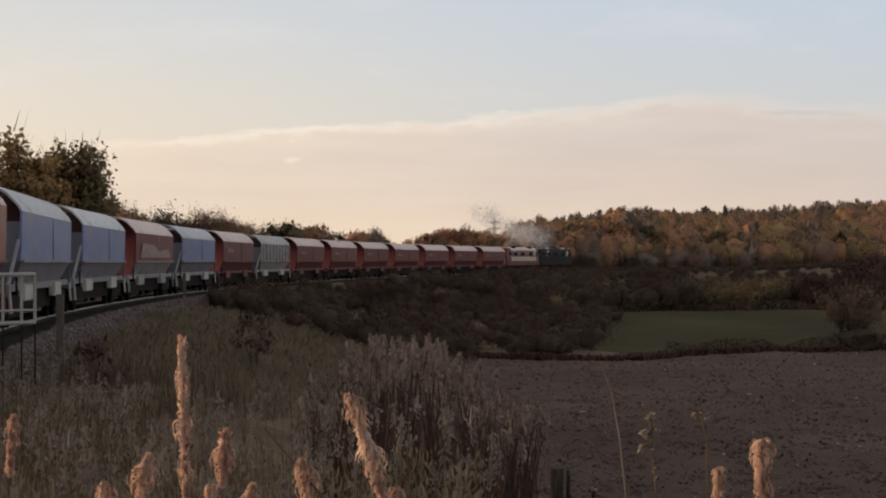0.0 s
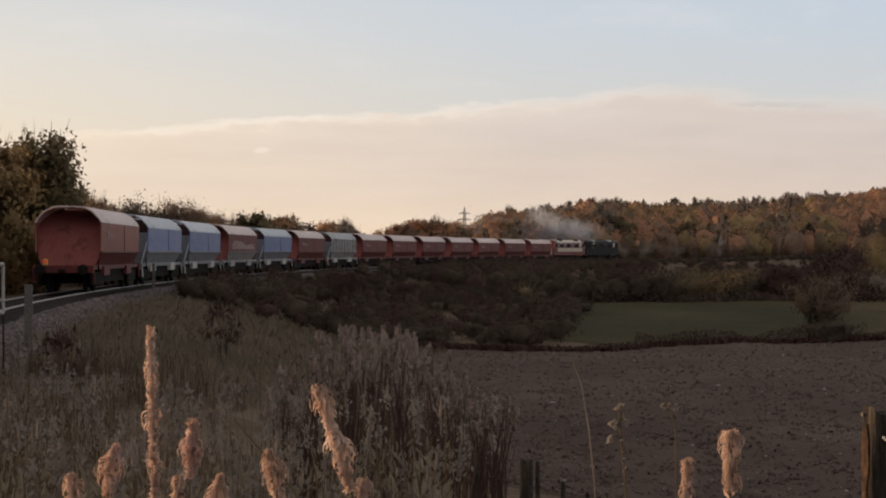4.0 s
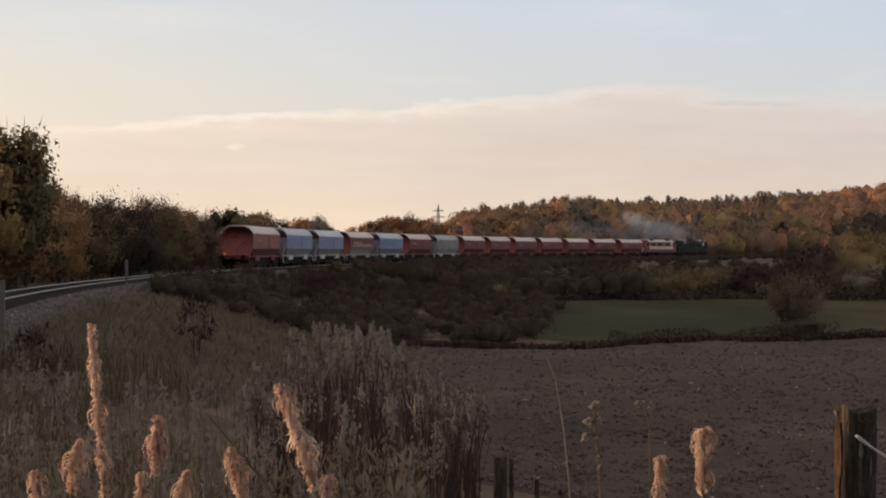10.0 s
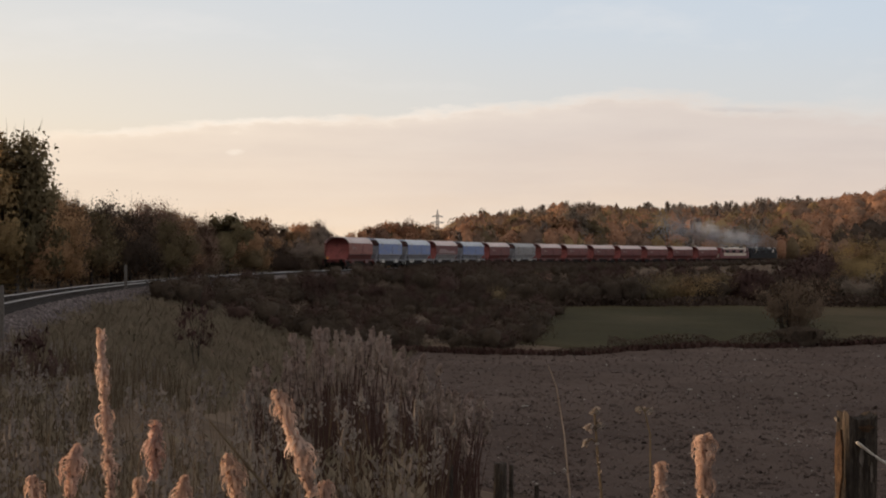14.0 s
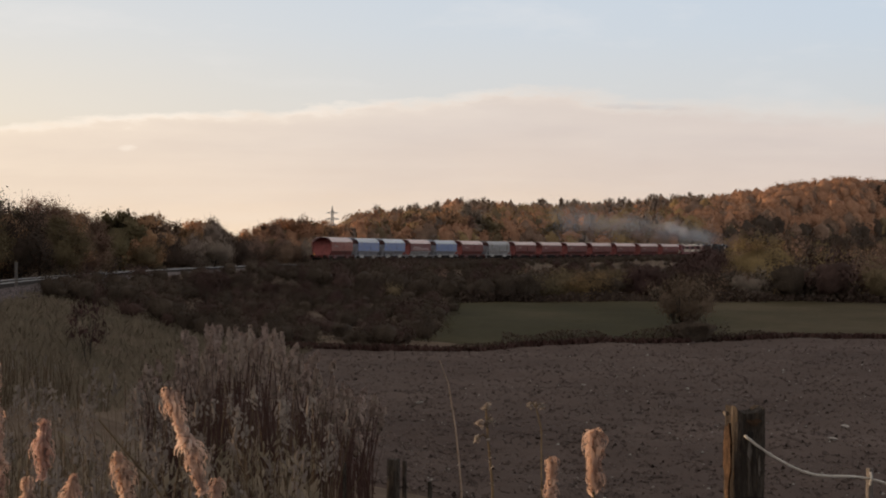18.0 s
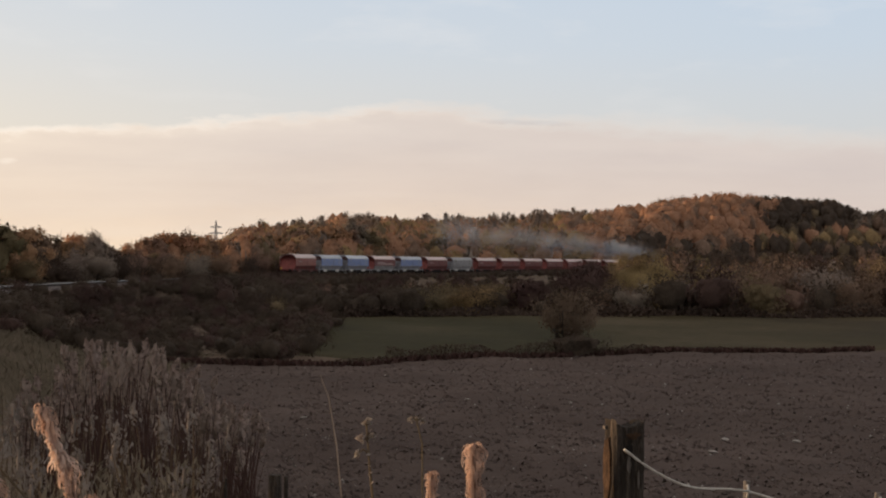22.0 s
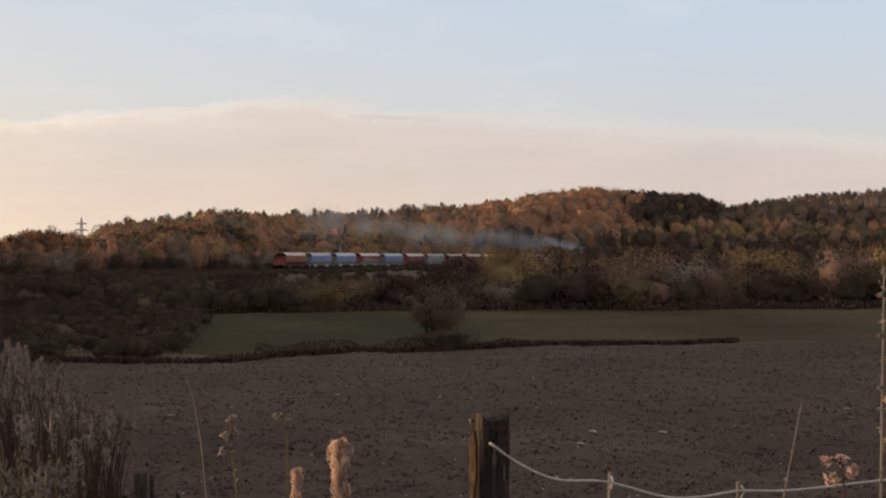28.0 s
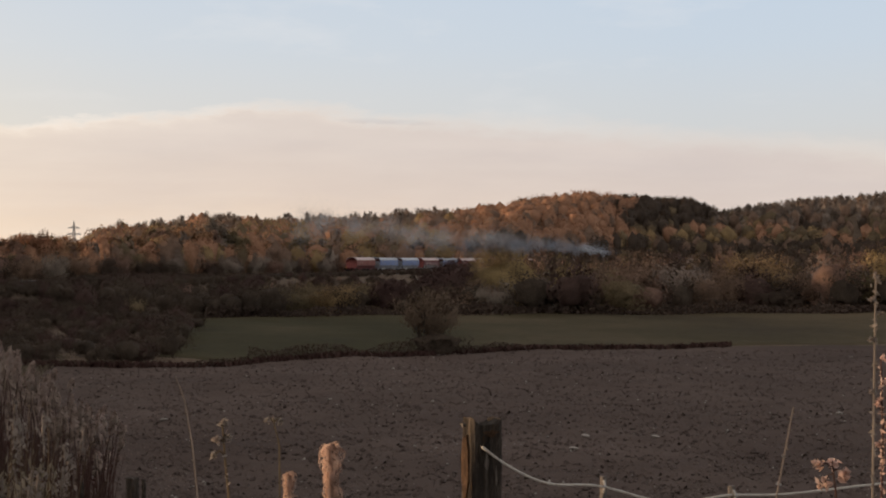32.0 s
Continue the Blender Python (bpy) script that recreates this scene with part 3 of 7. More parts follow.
def wagon(name, label, side, top, low, inside, patches, ribs=False, braced=True, m=None):
    """An open-topped bogie hopper with canted top sheets, hooded ends and sloped lower chutes."""
    w = thing(name, label, "hopper wagon", m, "hopper wagons of the train")
    t = 0.05
    for sx in (1, -1):
        # upright side sheet, canted top sheet and sloping chute sheet
        part("side_panel", Build().prism([(sx * 1.36, 1.76), (sx * 1.39, 3.05), (sx * (1.39 - t), 3.05), (sx * (1.36 - t), 1.76)][::sx], -HALF, HALF), side, w)
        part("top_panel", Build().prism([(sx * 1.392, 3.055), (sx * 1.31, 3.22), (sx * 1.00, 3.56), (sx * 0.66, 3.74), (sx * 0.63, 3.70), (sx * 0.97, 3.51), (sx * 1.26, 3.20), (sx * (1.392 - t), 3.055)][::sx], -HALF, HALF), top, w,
             "canted top sheet of the hopper")
        chute = Build()
        chute.add([(sx * 1.355, -6.6, 1.758), (sx * 1.355, 6.6, 1.758), (sx * 1.08, 6.0, 1.16), (sx * 1.08, -6.0, 1.16),
                   (sx * 1.30, -6.6, 1.758), (sx * 1.30, 6.6, 1.758), (sx * 1.02, 6.0, 1.16), (sx * 1.02, -6.0, 1.16)],
                  [(0, 1, 2, 3), (7, 6, 5, 4), (0, 4, 5, 1), (3, 2, 6, 7), (0, 3, 7, 4), (1, 5, 6, 2)])
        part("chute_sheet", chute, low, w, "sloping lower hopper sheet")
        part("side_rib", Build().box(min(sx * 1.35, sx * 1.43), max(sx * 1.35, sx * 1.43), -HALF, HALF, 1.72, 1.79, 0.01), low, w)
        part("sole_bar", Build().box(min(sx * 1.0, sx * 1.16), max(sx * 1.0, sx * 1.16), -8.1, 8.1, 0.98, 1.16, 0.02), low, w)
        for sy in (1, -1):
            if braced:
                part("corner_post", Build().tube([(sx * 1.18, sy * 8.0, 1.1), (sx * 1.30, sy * 6.75, 2.3)], 0.05, 6), low, w, "slanted post from frame to hopper end")
            part("step_iron", Build().tube([(sx * 1.2, sy * 7.9, 1.05), (sx * 1.25, sy * 7.9, 0.45)], 0.05, 6), patches, w)
        if ribs:
            for k in range(9):
                y = -6.0 + 1.5 * k
                part("side_stiffener", Build().box(min(sx * 1.36, sx * 1.45), max(sx * 1.36, sx * 1.45), y - 0.06, y + 0.06, 1.82, 3.03, 0.01), side, w)
        else:
            part("panel_joint", Build().box(min(sx * 1.38, sx * 1.40), max(sx * 1.38, sx * 1.40), 0.9, 1.0, 1.82, 3.02), low, w, "dark upright joint of the side")
        for y in (-3.9, 3.9):
            part("chute_bracket", Build().box(min(sx * 1.05, sx * 1.24), max(sx * 1.05, sx * 1.24), y - 0.95, y + 0.95, 0.70, 1.12, 0.03), patches, w, "bracket below the side")
        part("hand_brake", Build().tube([(sx * 1.2, -6.3, 0.85), (sx * 1.2, -6.3, 1.35), (sx * 1.2, -5.9, 1.5)], 0.03, 5), M["dark_iron"], w)
    for sy in (1, -1):
        e = sy * 6.15
        if not braced:
            # one deep scoop of sheet steel under the hood
            rows = [(1.08, 1.12, 6.62), (1.22, 1.45, 6.50), (1.335, 1.78, 6.38), (1.35, 2.25, 6.16), (1.355, 2.7, 5.86), (1.36, 3.04, 5.52), (1.25, 3.22, 5.25), (0.97, 3.50, 4.85), (0.66, 3.69, 4.55)]
            b = Build().add([p for w0, z, y in rows for p in ((-w0, sy * y, z), (-w0 * 0.4, sy * (y - 0.12), z), (w0 * 0.4, sy * (y - 0.12), z), (w0, sy * y, z))],
                            [(4 * i + j, 4 * i + j + 1, 4 * i + j + 5, 4 * i + j + 4) for i in range(len(rows) - 1) for j in range(3)])
            part("end_scoop", b.mesh("end_scoop", inside, True), None, w, "hollow dusty red end under the hood")
            for sx in (1, -1):
                part("end_cheek", Build().add([(sx * 1.345, sy * 6.6, 1.76), (sx * 1.365, sy * HALF, 3.05), (sx * 1.335, sy * 5.5, 3.05), (sx * 1.33, sy * 6.38, 1.76), (sx * 1.09, sy * 6.62, 1.12)],
                                              [(0, 1, 2, 3), (4, 0, 3)]), inside, w)
        else:
            # the upright end plate and the recessed slope above it
            part("end_plate", Build().add([(-1.32, e, 1.76), (1.32, e, 1.76), (1.33, e, 2.80), (-1.33, e, 2.80), (-1.02, sy * 5.9, 1.12), (1.02, sy * 5.9, 1.12)],
                                      [(0, 1, 2, 3), (4, 5, 1, 0)]), inside, w, "flat end plate of the hopper")
            # the hood's shadow is put into this dark, dirty inside colour
            part("end_slope", Build().add([(-1.33, e, 2.802), (1.33, e, 2.802), (1.25, sy * 5.6, 3.18), (0.95, sy * 5.0, 3.50), (-0.95, sy * 5.0, 3.50), (-1.25, sy * 5.6, 3.18)],
                                      [(0, 1, 2, 3, 4, 5)]), M["shaded_inside"], w, "dark slope under the end hood, its shadow painted in")
        part("end_arch", Build().prism([(-0.68, 3.68), (-0.3, 3.72), (0.3, 3.72), (0.68, 3.68), (0.68, 3.745), (0.3, 3.785), (-0.3, 3.785), (-0.68, 3.745)], min(sy * (4.5 if not braced else HALF - 0.15), sy * (HALF + 0.1)), max(sy * (4.5 if not braced else HALF - 0.15), sy * (HALF + 0.1))), top, w,
             "curved hood over the end")
        part("end_deck", Build().box(-1.1, 1.1, min(sy * 5.9, sy * 8.1), max(sy * 5.9, sy * 8.1), 1.02, 1.1), M["dark_iron"], w, "dark open deck at the end")
        part("headstock", Build().box(-1.25, 1.25, sy * 8.12 - 0.1, sy * 8.12 + 0.1, 0.85, 1.18, 0.02), low, w)
        for sx in (1, -1):
            part("buffer", Build().tube([(sx * 0.87, sy * 8.2, 1.0), (sx * 0.87, sy * 8.5, 1.0), (sx * 0.87, sy * 8.5, 1.0), (sx * 0.87, sy * 8.56, 1.0)], [0.1, 0.1, 0.23, 0.23], 10), M["dark_iron"], w)
        bogie(w, sy * 5.9, None)
    part("hopper_door", Build().prism([(-1.0, 1.16), (1.0, 1.16), (0.95, 0.38), (-0.95, 0.38)], -4.3, 4.3), M["dark_iron"], w, "dark discharge doors under the hopper")
    part("coupling", Build().box(-0.12, 0.12, -8.62, 8.62, 0.9, 1.02), M["dark_iron"], w)
    return w


def red_marks(w, white_patch=False):
    """Plain bars where the side carries worn lettering."""
    for sx in (1, -1):
        if white_patch:
            part("white_patch", Build().add([(sx * 1.41, -5.5, 1.95), (sx * 1.41, 5.6, 1.95), (sx * 1.415, 4.6, 2.4), (sx * 1.415, 1.0, 2.25), (sx * 1.415, -1.0, 2.55), (sx * 1.415, -4.6, 2.6)],
                                            [tuple(range(6))]), M["worn_mark"], w, "worn white patch on the side")
        else:
            for k, (a, b) in enumerate(((-4.9, -4.3), (-4.1, -3.5), (-3.3, -2.7))):
                part("faded_mark", Build().box(min(sx * 1.385, sx * 1.40), max(sx * 1.385, sx * 1.40), a, b, 2.36, 2.66 - 0.08 * k), M["worn_mark"], w, "faded pale mark")


PITCH, REAR0 = 17.22, -35.8
KINDS = ["faded", "blue", "blue", "patched", "blue", "red", "grey", "red", "red", "red", "red", "red", "red", "red"]


def make_wagons():
    first, made = {}, []
    for k, kind in enumerate(KINDS):
        if kind in first:
            ob = copy_thing(first[kind], Matrix.Identity(4))
        elif kind == "faded":
            ob = wagon("hopper_wagon", "faded brick-red steel hopper wagon carrying the tail lamp", M["faded_red"], M["sky_sheen_top"], M["red_low"], M["dusty_red"], M["red_low"], braced=False)
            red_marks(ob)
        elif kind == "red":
            ob = wagon("hopper_wagon", "weathered red steel bogie hopper wagon with sky sheen painted on top", M["red_paint"], M["sky_sheen_top"], M["red_low"], M["dusty_red"], M["red_low"], braced=False)
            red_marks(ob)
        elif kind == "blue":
            ob = wagon("hopper_wagon", "pale blue steel bogie hopper wagon with grey chutes", M["blue_paint"], M["pale_sheen_top"], M["pale_grey_paint"], M["pale_grey_paint"], M["white_paint"])
        elif kind == "grey":
            ob = wagon("hopper_wagon", "dull grey ribbed steel bogie hopper wagon", M["grey_paint"], M["grey_paint"], M["grey_paint"], M["pale_grey_paint"], M["white_paint"], ribs=True)
        else:
            ob = wagon("hopper_wagon", "dirty red hopper wagon with a worn white patch", M["maroon_paint"], M["sky_sheen_top"], M["grey_paint"], M["dusty_red"], M["grey_paint"], braced=False)
            red_marks(ob, True)
        if kind not in first:
            for piece in ob.children_recursive:
                piece.data.transform(Matrix.Diagonal((1.05, 1, 1, 1)))
        first.setdefault(kind, ob)
        made.append(ob)
    return made


def locomotive(label, body, stripe, roof_mat, roof_label, hatch="dark_iron"):
    w = thing("diesel_locomotive", label, "locomotive", None, "locomotives of the train")
    half = 10.4
    prof = [(-1.32, 1.05), (1.32, 1.05), (1.32, 2.75), (1.22, 3.3), (-1.22, 3.3), (-1.32, 2.75)]
    part("body", Build().prism(prof, -half + 2.3, half - 2.3), body, w)
    part("roof", Build().prism([(-1.24, 3.302), (1.24, 3.302), (1.05, 3.62), (0.6, 3.84), (-0.6, 3.84), (-1.05, 3.62)], -half + 2.3, half - 2.3), roof_mat, w, roof_label)
    part("side_stripe", Build().box(1.322, 1.335, -half + 2.4, half - 2.4, 1.7, 2.35).box(-1.335, -1.322, -half + 2.4, half - 2.4, 1.7, 2.35), stripe, w, "broad pale stripe on the side")
    for sy in (1, -1):
        bm = Build()
        y0, y1 = sy * (half - 2.29), sy * half
        ring = lambda y, k, zt: [(-1.32 * k, y, 1.05), (1.32 * k, y, 1.05), (1.32 * k, y, 2.5), (1.2 * k, y, zt), (-1.2 * k, y, zt), (-1.32 * k, y, 2.5)]
        rings = ring(y0, 1.0, 3.62) + ring(sy * (half - 0.9), 0.98, 3.6) + ring(y1, 0.92, 2.35)
        cab = part("cab", bm.add(rings, [(i * 6 + j, i * 6 + (j + 1) % 6, i * 6 + 6 + (j + 1) % 6, i * 6 + 6 + j) for i in range(2) for j in range(6)], [tuple(range(12, 18)), tuple(range(6))]), body, w)
        part("cab_roof", Build().prism([(-1.17, 3.605), (1.17, 3.605), (0.9, 3.72), (-0.9, 3.72)], min(y0, sy * (half - 0.9)), max(y0, sy * (half - 0.9))), M["white_paint"], cab, "pale cab roof")
        part("windscreen", Build().add([(-1.0, sy * (half - 0.80), 3.42), (-0.06, sy * (half - 0.80), 3.42), (-0.06, sy * (half - 0.16), 2.55), (-0.98, sy * (half - 0.16), 2.55),
                                        (1.0, sy * (half - 0.80), 3.42), (0.06, sy * (half - 0.80), 3.42), (0.06, sy * (half - 0.16), 2.55), (0.98, sy * (half - 0.16), 2.55)],
                                       [(0, 1, 2, 3), (4, 5, 6, 7)]), M["dark_glass"], cab, "dark raked windscreen")
        part("nose_panel", Build().box(-1.0, 1.0, min(y1 - sy * 0.02, y1 + sy * 0.03), max(y1 - sy * 0.02, y1 + sy * 0.03), 1.2, 2.2, 0.01), stripe, cab, "flat nose panel")
        for sx in (1, -1):
            part("side_window", Build().box(min(sx * 1.31, sx * 1.335), max(sx * 1.31, sx * 1.335), min(sy * (half - 2.0), sy * (half - 1.1)), max(sy * (half - 2.0), sy * (half - 1.1)), 2.55, 3.15), M["dark_glass"], cab)
            part("buffer", Build().tube([(sx * 0.87, y1, 1.05), (sx * 0.87, y1 + sy * 0.35, 1.05), (sx * 0.87, y1 + sy * 0.4, 1.05)], [0.1, 0.1, 0.24], 10), M["dark_iron"], w)
        bogie(w, sy * 6.6, None, 3)
    for sx in (1, -1):
        for y in (-6.9, 6.0):
            part("side_flash", Build().add([(sx * 1.345, y, 2.5), (sx * 1.345, y + 0.9, 2.5), (sx * 1.26, y + 1.9, 3.28), (sx * 1.26, y + 0.8, 3.28),
                                            (sx * 1.30, y, 2.5), (sx * 1.30, y + 0.9, 2.5), (sx * 1.20, y + 1.9, 3.28), (sx * 1.20, y + 0.8, 3.28)],
                                           [(0, 1, 2, 3), (4, 5, 6, 7), (0, 3, 7, 4), (1, 5, 6, 2)]), M["cream_paint"], w, "slanted pale flash on the side")
    for y in (-5.6, -1.0, 4.2):
        for sx in (1, -1):
            part("grille", Build().box(min(sx * 1.30, sx * 1.34), max(sx * 1.30, sx * 1.34), y - 1.1, y + 1.1, 2.45, 3.05, 0.01), M["dark_iron"], w, "dark louvred grille")
    part("exhaust", Build().box(-0.45, 0.45, 1.2, 3.0, 3.82, 4.0, 0.04), M["dark_iron"], w)
    for y in (-5.4, 4.9):
        part("radiator_hatch", Build().box(-1.08, 1.08, y - 1.1, y + 1.1, 3.50, 3.88, 0.04), M[hatch], w)
    part("fuel_tank", Build().box(-1.15, 1.15, -2.8, 2.8, 0.35, 1.0, 0.08), M["dark_iron"], w)
    return w


WAGONS = make_wagons()
M["lamp_glow"] = material("lamp_glow", [(0.4, 0.02, 0.02), (0.5, 0.03, 0.03)], 20, 0.3)
M["lamp_glow"].node_tree.nodes["Principled BSDF"].inputs["Emission Color"].default_value = (1.0, 0.05, 0.06, 1)
M["lamp_glow"].node_tree.nodes["Principled BSDF"].inputs["Emission Strength"].default_value = 0.25
tail_lamp = part("tail_lamp", Build().box(-0.82, -0.62, -8.36, -8.22, 1.2, 1.46, 0.02), M["yellow_paint"], WAGONS[0], "small battery tail lamp")
part("lens", Build().tube([(-0.72, -8.365, 1.35), (-0.72, -8.39, 1.35)], [0.075, 0.06], 12), M["lamp_glow"], tail_lamp, "glowing red lens")
LOCOS = [locomotive("maroon diesel locomotive with a pale cream roof", M["maroon_paint"], M["cream_paint"], M["cream_paint"], "pale cream roof"),
         locomotive("dark diesel locomotive with pale slanted flashes at the head", M["dark_blue_paint"], M["dark_blue_paint"], M["dark_blue_paint"], "dark roof", "white_paint")]
TRAIN = [(ob, PITCH * k + 6.72) for k, ob in enumerate(WAGONS)] + [(LOCOS[0], PITCH * 14 + 9.0), (LOCOS[1], PITCH * 14 + 30.6)]


def rear_at(t):
    """How far along the line the train's rear is at t seconds."""
    return REAR0 + 12.55 * t + 0.0136 * t * t


def train_rows(ahead):
    rows = []
    for k in range(33):
        s = rear_at(k) + ahead
        xa, ya, _ = on_line(s - 6)
        xb, yb, _ = on_line(s + 6)
        rows.append((float(k), pose((xa + xb) / 2, (ya + yb) / 2, 0, 0, 0, -math.degrees(math.atan2(xb - xa, yb - ya)))))
    return rows


# ---- plants ----
def foliage(name, colours, vary=0.06, leaf=0.3, scale=0.22, grain=0.0):
    """Leaves; grain: leaf-sized light and dark in the dense hearts of crowns, per metre."""
    m = material(name, colours, scale, 0.85, vary=vary, leaf=leaf)
    if grain:
        n = Nodes(m.node_tree, False)
        where = n.add("ShaderNodeTexCoord").outputs["Object"]
        b = n.add("ShaderNodeBump")
        b.inputs["Strength"].default_value, b.inputs["Distance"].default_value = 0.75, 0.5 / grain
        n.link(n.noise(where, grain, 5.0, 0.7), b.inputs["Height"])
        for node in m.node_tree.nodes:
            if node.type in ("BSDF_PRINCIPLED", "BSDF_TRANSLUCENT"):
                n.link(b.outputs[0], node.inputs["Normal"])
                base = node.inputs[0]
                old = base.links[0].from_socket
                n.link(n.mix(1.0, old, n.ramp(n.noise(where, grain * 1.7, 4.0, 0.75), (0.32, 0.70), (0.68, 1.26)), "MULTIPLY"), base)
    return m


M["bark"] = material("bark", [(0.035, 0.028, 0.022), (0.07, 0.058, 0.047)], 3, 0.95, bump=0.4)
M["birch_bark"] = material("birch_bark", [(0.06, 0.05, 0.045), (0.16, 0.145, 0.13)], 2, 0.9)
M["leaf_orange"] = foliage("leaf_orange", [(0.305, 0.173, 0.101), (0.439, 0.254, 0.146), (0.561, 0.336, 0.201)], grain=3.0)
M["leaf_brown"] = foliage("leaf_brown", [(0.183, 0.115, 0.083), (0.262, 0.167, 0.121), (0.348, 0.229, 0.168)], grain=3.0)
M["leaf_olive"] = foliage("leaf_olive", [(0.138, 0.103, 0.06), (0.198, 0.149, 0.085), (0.264, 0.197, 0.113)], grain=3.0)
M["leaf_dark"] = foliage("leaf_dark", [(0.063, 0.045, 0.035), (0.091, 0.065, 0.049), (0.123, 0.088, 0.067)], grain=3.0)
M["leaf_yellow"] = foliage("leaf_yellow", [(0.24, 0.166, 0.082), (0.348, 0.24, 0.116), (0.444, 0.314, 0.16)], grain=3.0)
M["thorn_leaf"] = foliage("thorn_leaf", [(0.125, 0.088, 0.060), (0.185, 0.132, 0.090), (0.25, 0.182, 0.128)])
M["twig_grey"] = foliage("twig_grey", [(0.195, 0.15, 0.117), (0.273, 0.215, 0.172), (0.351, 0.286, 0.231)], leaf=0.12, grain=4.0)
M["twig_red"] = foliage("twig_red", [(0.075, 0.044, 0.039), (0.111, 0.064, 0.055)], leaf=0.12, grain=4.0)
M["dry_stem"] = foliage("dry_stem", [(0.10, 0.072, 0.045), (0.16, 0.12, 0.078)], leaf=0.15, scale=4)
M["dark_stem"] = foliage("dark_stem", [(0.056, 0.030, 0.025), (0.098, 0.054, 0.045)], leaf=0.12, scale=4)
M["grass_blade"] = foliage("grass_blade", [(0.158, 0.132, 0.092), (0.226, 0.186, 0.132), (0.305, 0.246, 0.180)], leaf=0.3, scale=0.8)
M["seed_fluff"] = foliage("seed_fluff", [(0.18, 0.15, 0.13), (0.26, 0.22, 0.19), (0.33, 0.285, 0.25)], leaf=0.4, scale=3)
M["willow_fluff"] = foliage("willow_fluff", [(0.248, 0.179, 0.148), (0.356, 0.269, 0.226), (0.464, 0.362, 0.31)], leaf=0.3, scale=3)
M["gold_fluff"] = foliage("gold_fluff", [(0.40, 0.25, 0.20), (0.58, 0.40, 0.33), (0.74, 0.57, 0.49)], leaf=0.45, scale=6)


def scatter_leaves(rng, centres, size, long=1.0, upright=0.0, corners=4, out=None):
    """One small face a centre, turned at random or, with out, more or less outwards."""
    n = len(centres)
    a = rng.normal(size=(n, 3))
    if out is not None:
        out = out / (np.linalg.norm(out, axis=1, keepdims=True) + 1e-6) + rng.normal(size=(n, 3)) * 0.38
        out /= np.linalg.norm(out, axis=1, keepdims=True) + 1e-6
        a -= (a * out).sum(1, keepdims=True) * out
    a[:, 2] += upright * np.sign(a[:, 2] + 1e-9) * 2
    a /= np.linalg.norm(a, axis=1, keepdims=True)
    b = np.cross(a, rng.normal(size=(n, 3)) if out is None else out)
    b /= np.linalg.norm(b, axis=1, keepdims=True) + 1e-9
    s = size * rng.uniform(0.55, 1.35, (n, 1))
    a, b = a * s * 0.5 * long, b * s * 0.5
    ring = [centres - a, centres + b * 0.9, centres + a, centres - b * 0.9]
    if corners == 3:
        ring = [centres - a * 1.1 - b, centres + a * 1.3, centres - a * 0.6 + b * 1.2]
        ring = ring[::-1]
    return np.stack(ring, 1).reshape(-1, 3), np.arange(corners * n).reshape(n, corners)


def fast_mesh(name, verts, quads, mat, normals=None, at=None):
    """Many faces at once; normals: one for each face, or at: one for each point, to shade leaves as the crown's surface."""
    mesh = bpy.data.meshes.new(name)
    verts, quads = np.asarray(verts, np.float32), np.asarray(quads, np.int32)
    if normals is not None:
        normals = np.vstack([normals, np.tile([[0.0, -0.4, 0.9]], (len(quads) - len(normals), 1))])
        at = np.zeros((len(verts), 3), np.float32)
        at[quads.ravel()] = np.repeat(normals, quads.shape[1], axis=0)
    if at is not None:
        at = (at / (np.linalg.norm(at, axis=1, keepdims=True) + 1e-6)).astype(np.float32)
        c0, c1, c2 = verts[quads[:, 0]], verts[quads[:, 1]], verts[quads[:, 2]]
        quads = np.where((np.cross(c1 - c0, c2 - c0) * at[quads[:, 0]]).sum(1, keepdims=True) < 0, quads[:, ::-1], quads)
    mesh.vertices.add(len(verts))
    mesh.vertices.foreach_set("co", verts.ravel())
    mesh.loops.add(quads.size)
    mesh.loops.foreach_set("vertex_index", quads.ravel())
    mesh.polygons.add(len(quads))
    k = quads.shape[1]
    mesh.polygons.foreach_set("loop_start", np.arange(0, quads.size, k, dtype=np.int32))
    mesh.materials.append(mat)
    mesh.update(calc_edges=True)
    if at is not None:
        own = mesh.attributes.new("custom_normal", "FLOAT_VECTOR", "POINT")
        own.data.foreach_set("vector", at.ravel())
    return mesh


def ball(level):
    bm = bmesh.new()
    bmesh.ops.create_icosphere(bm, subdivisions=level, radius=1.0)
    v, f = np.array([p.co[:] for p in bm.verts]), np.array([[p.index for p in q.verts] for q in bm.faces])
    bm.free()
    return v, f


BALLS = {1: ball(1), 2: ball(2), 3: ball(3)}


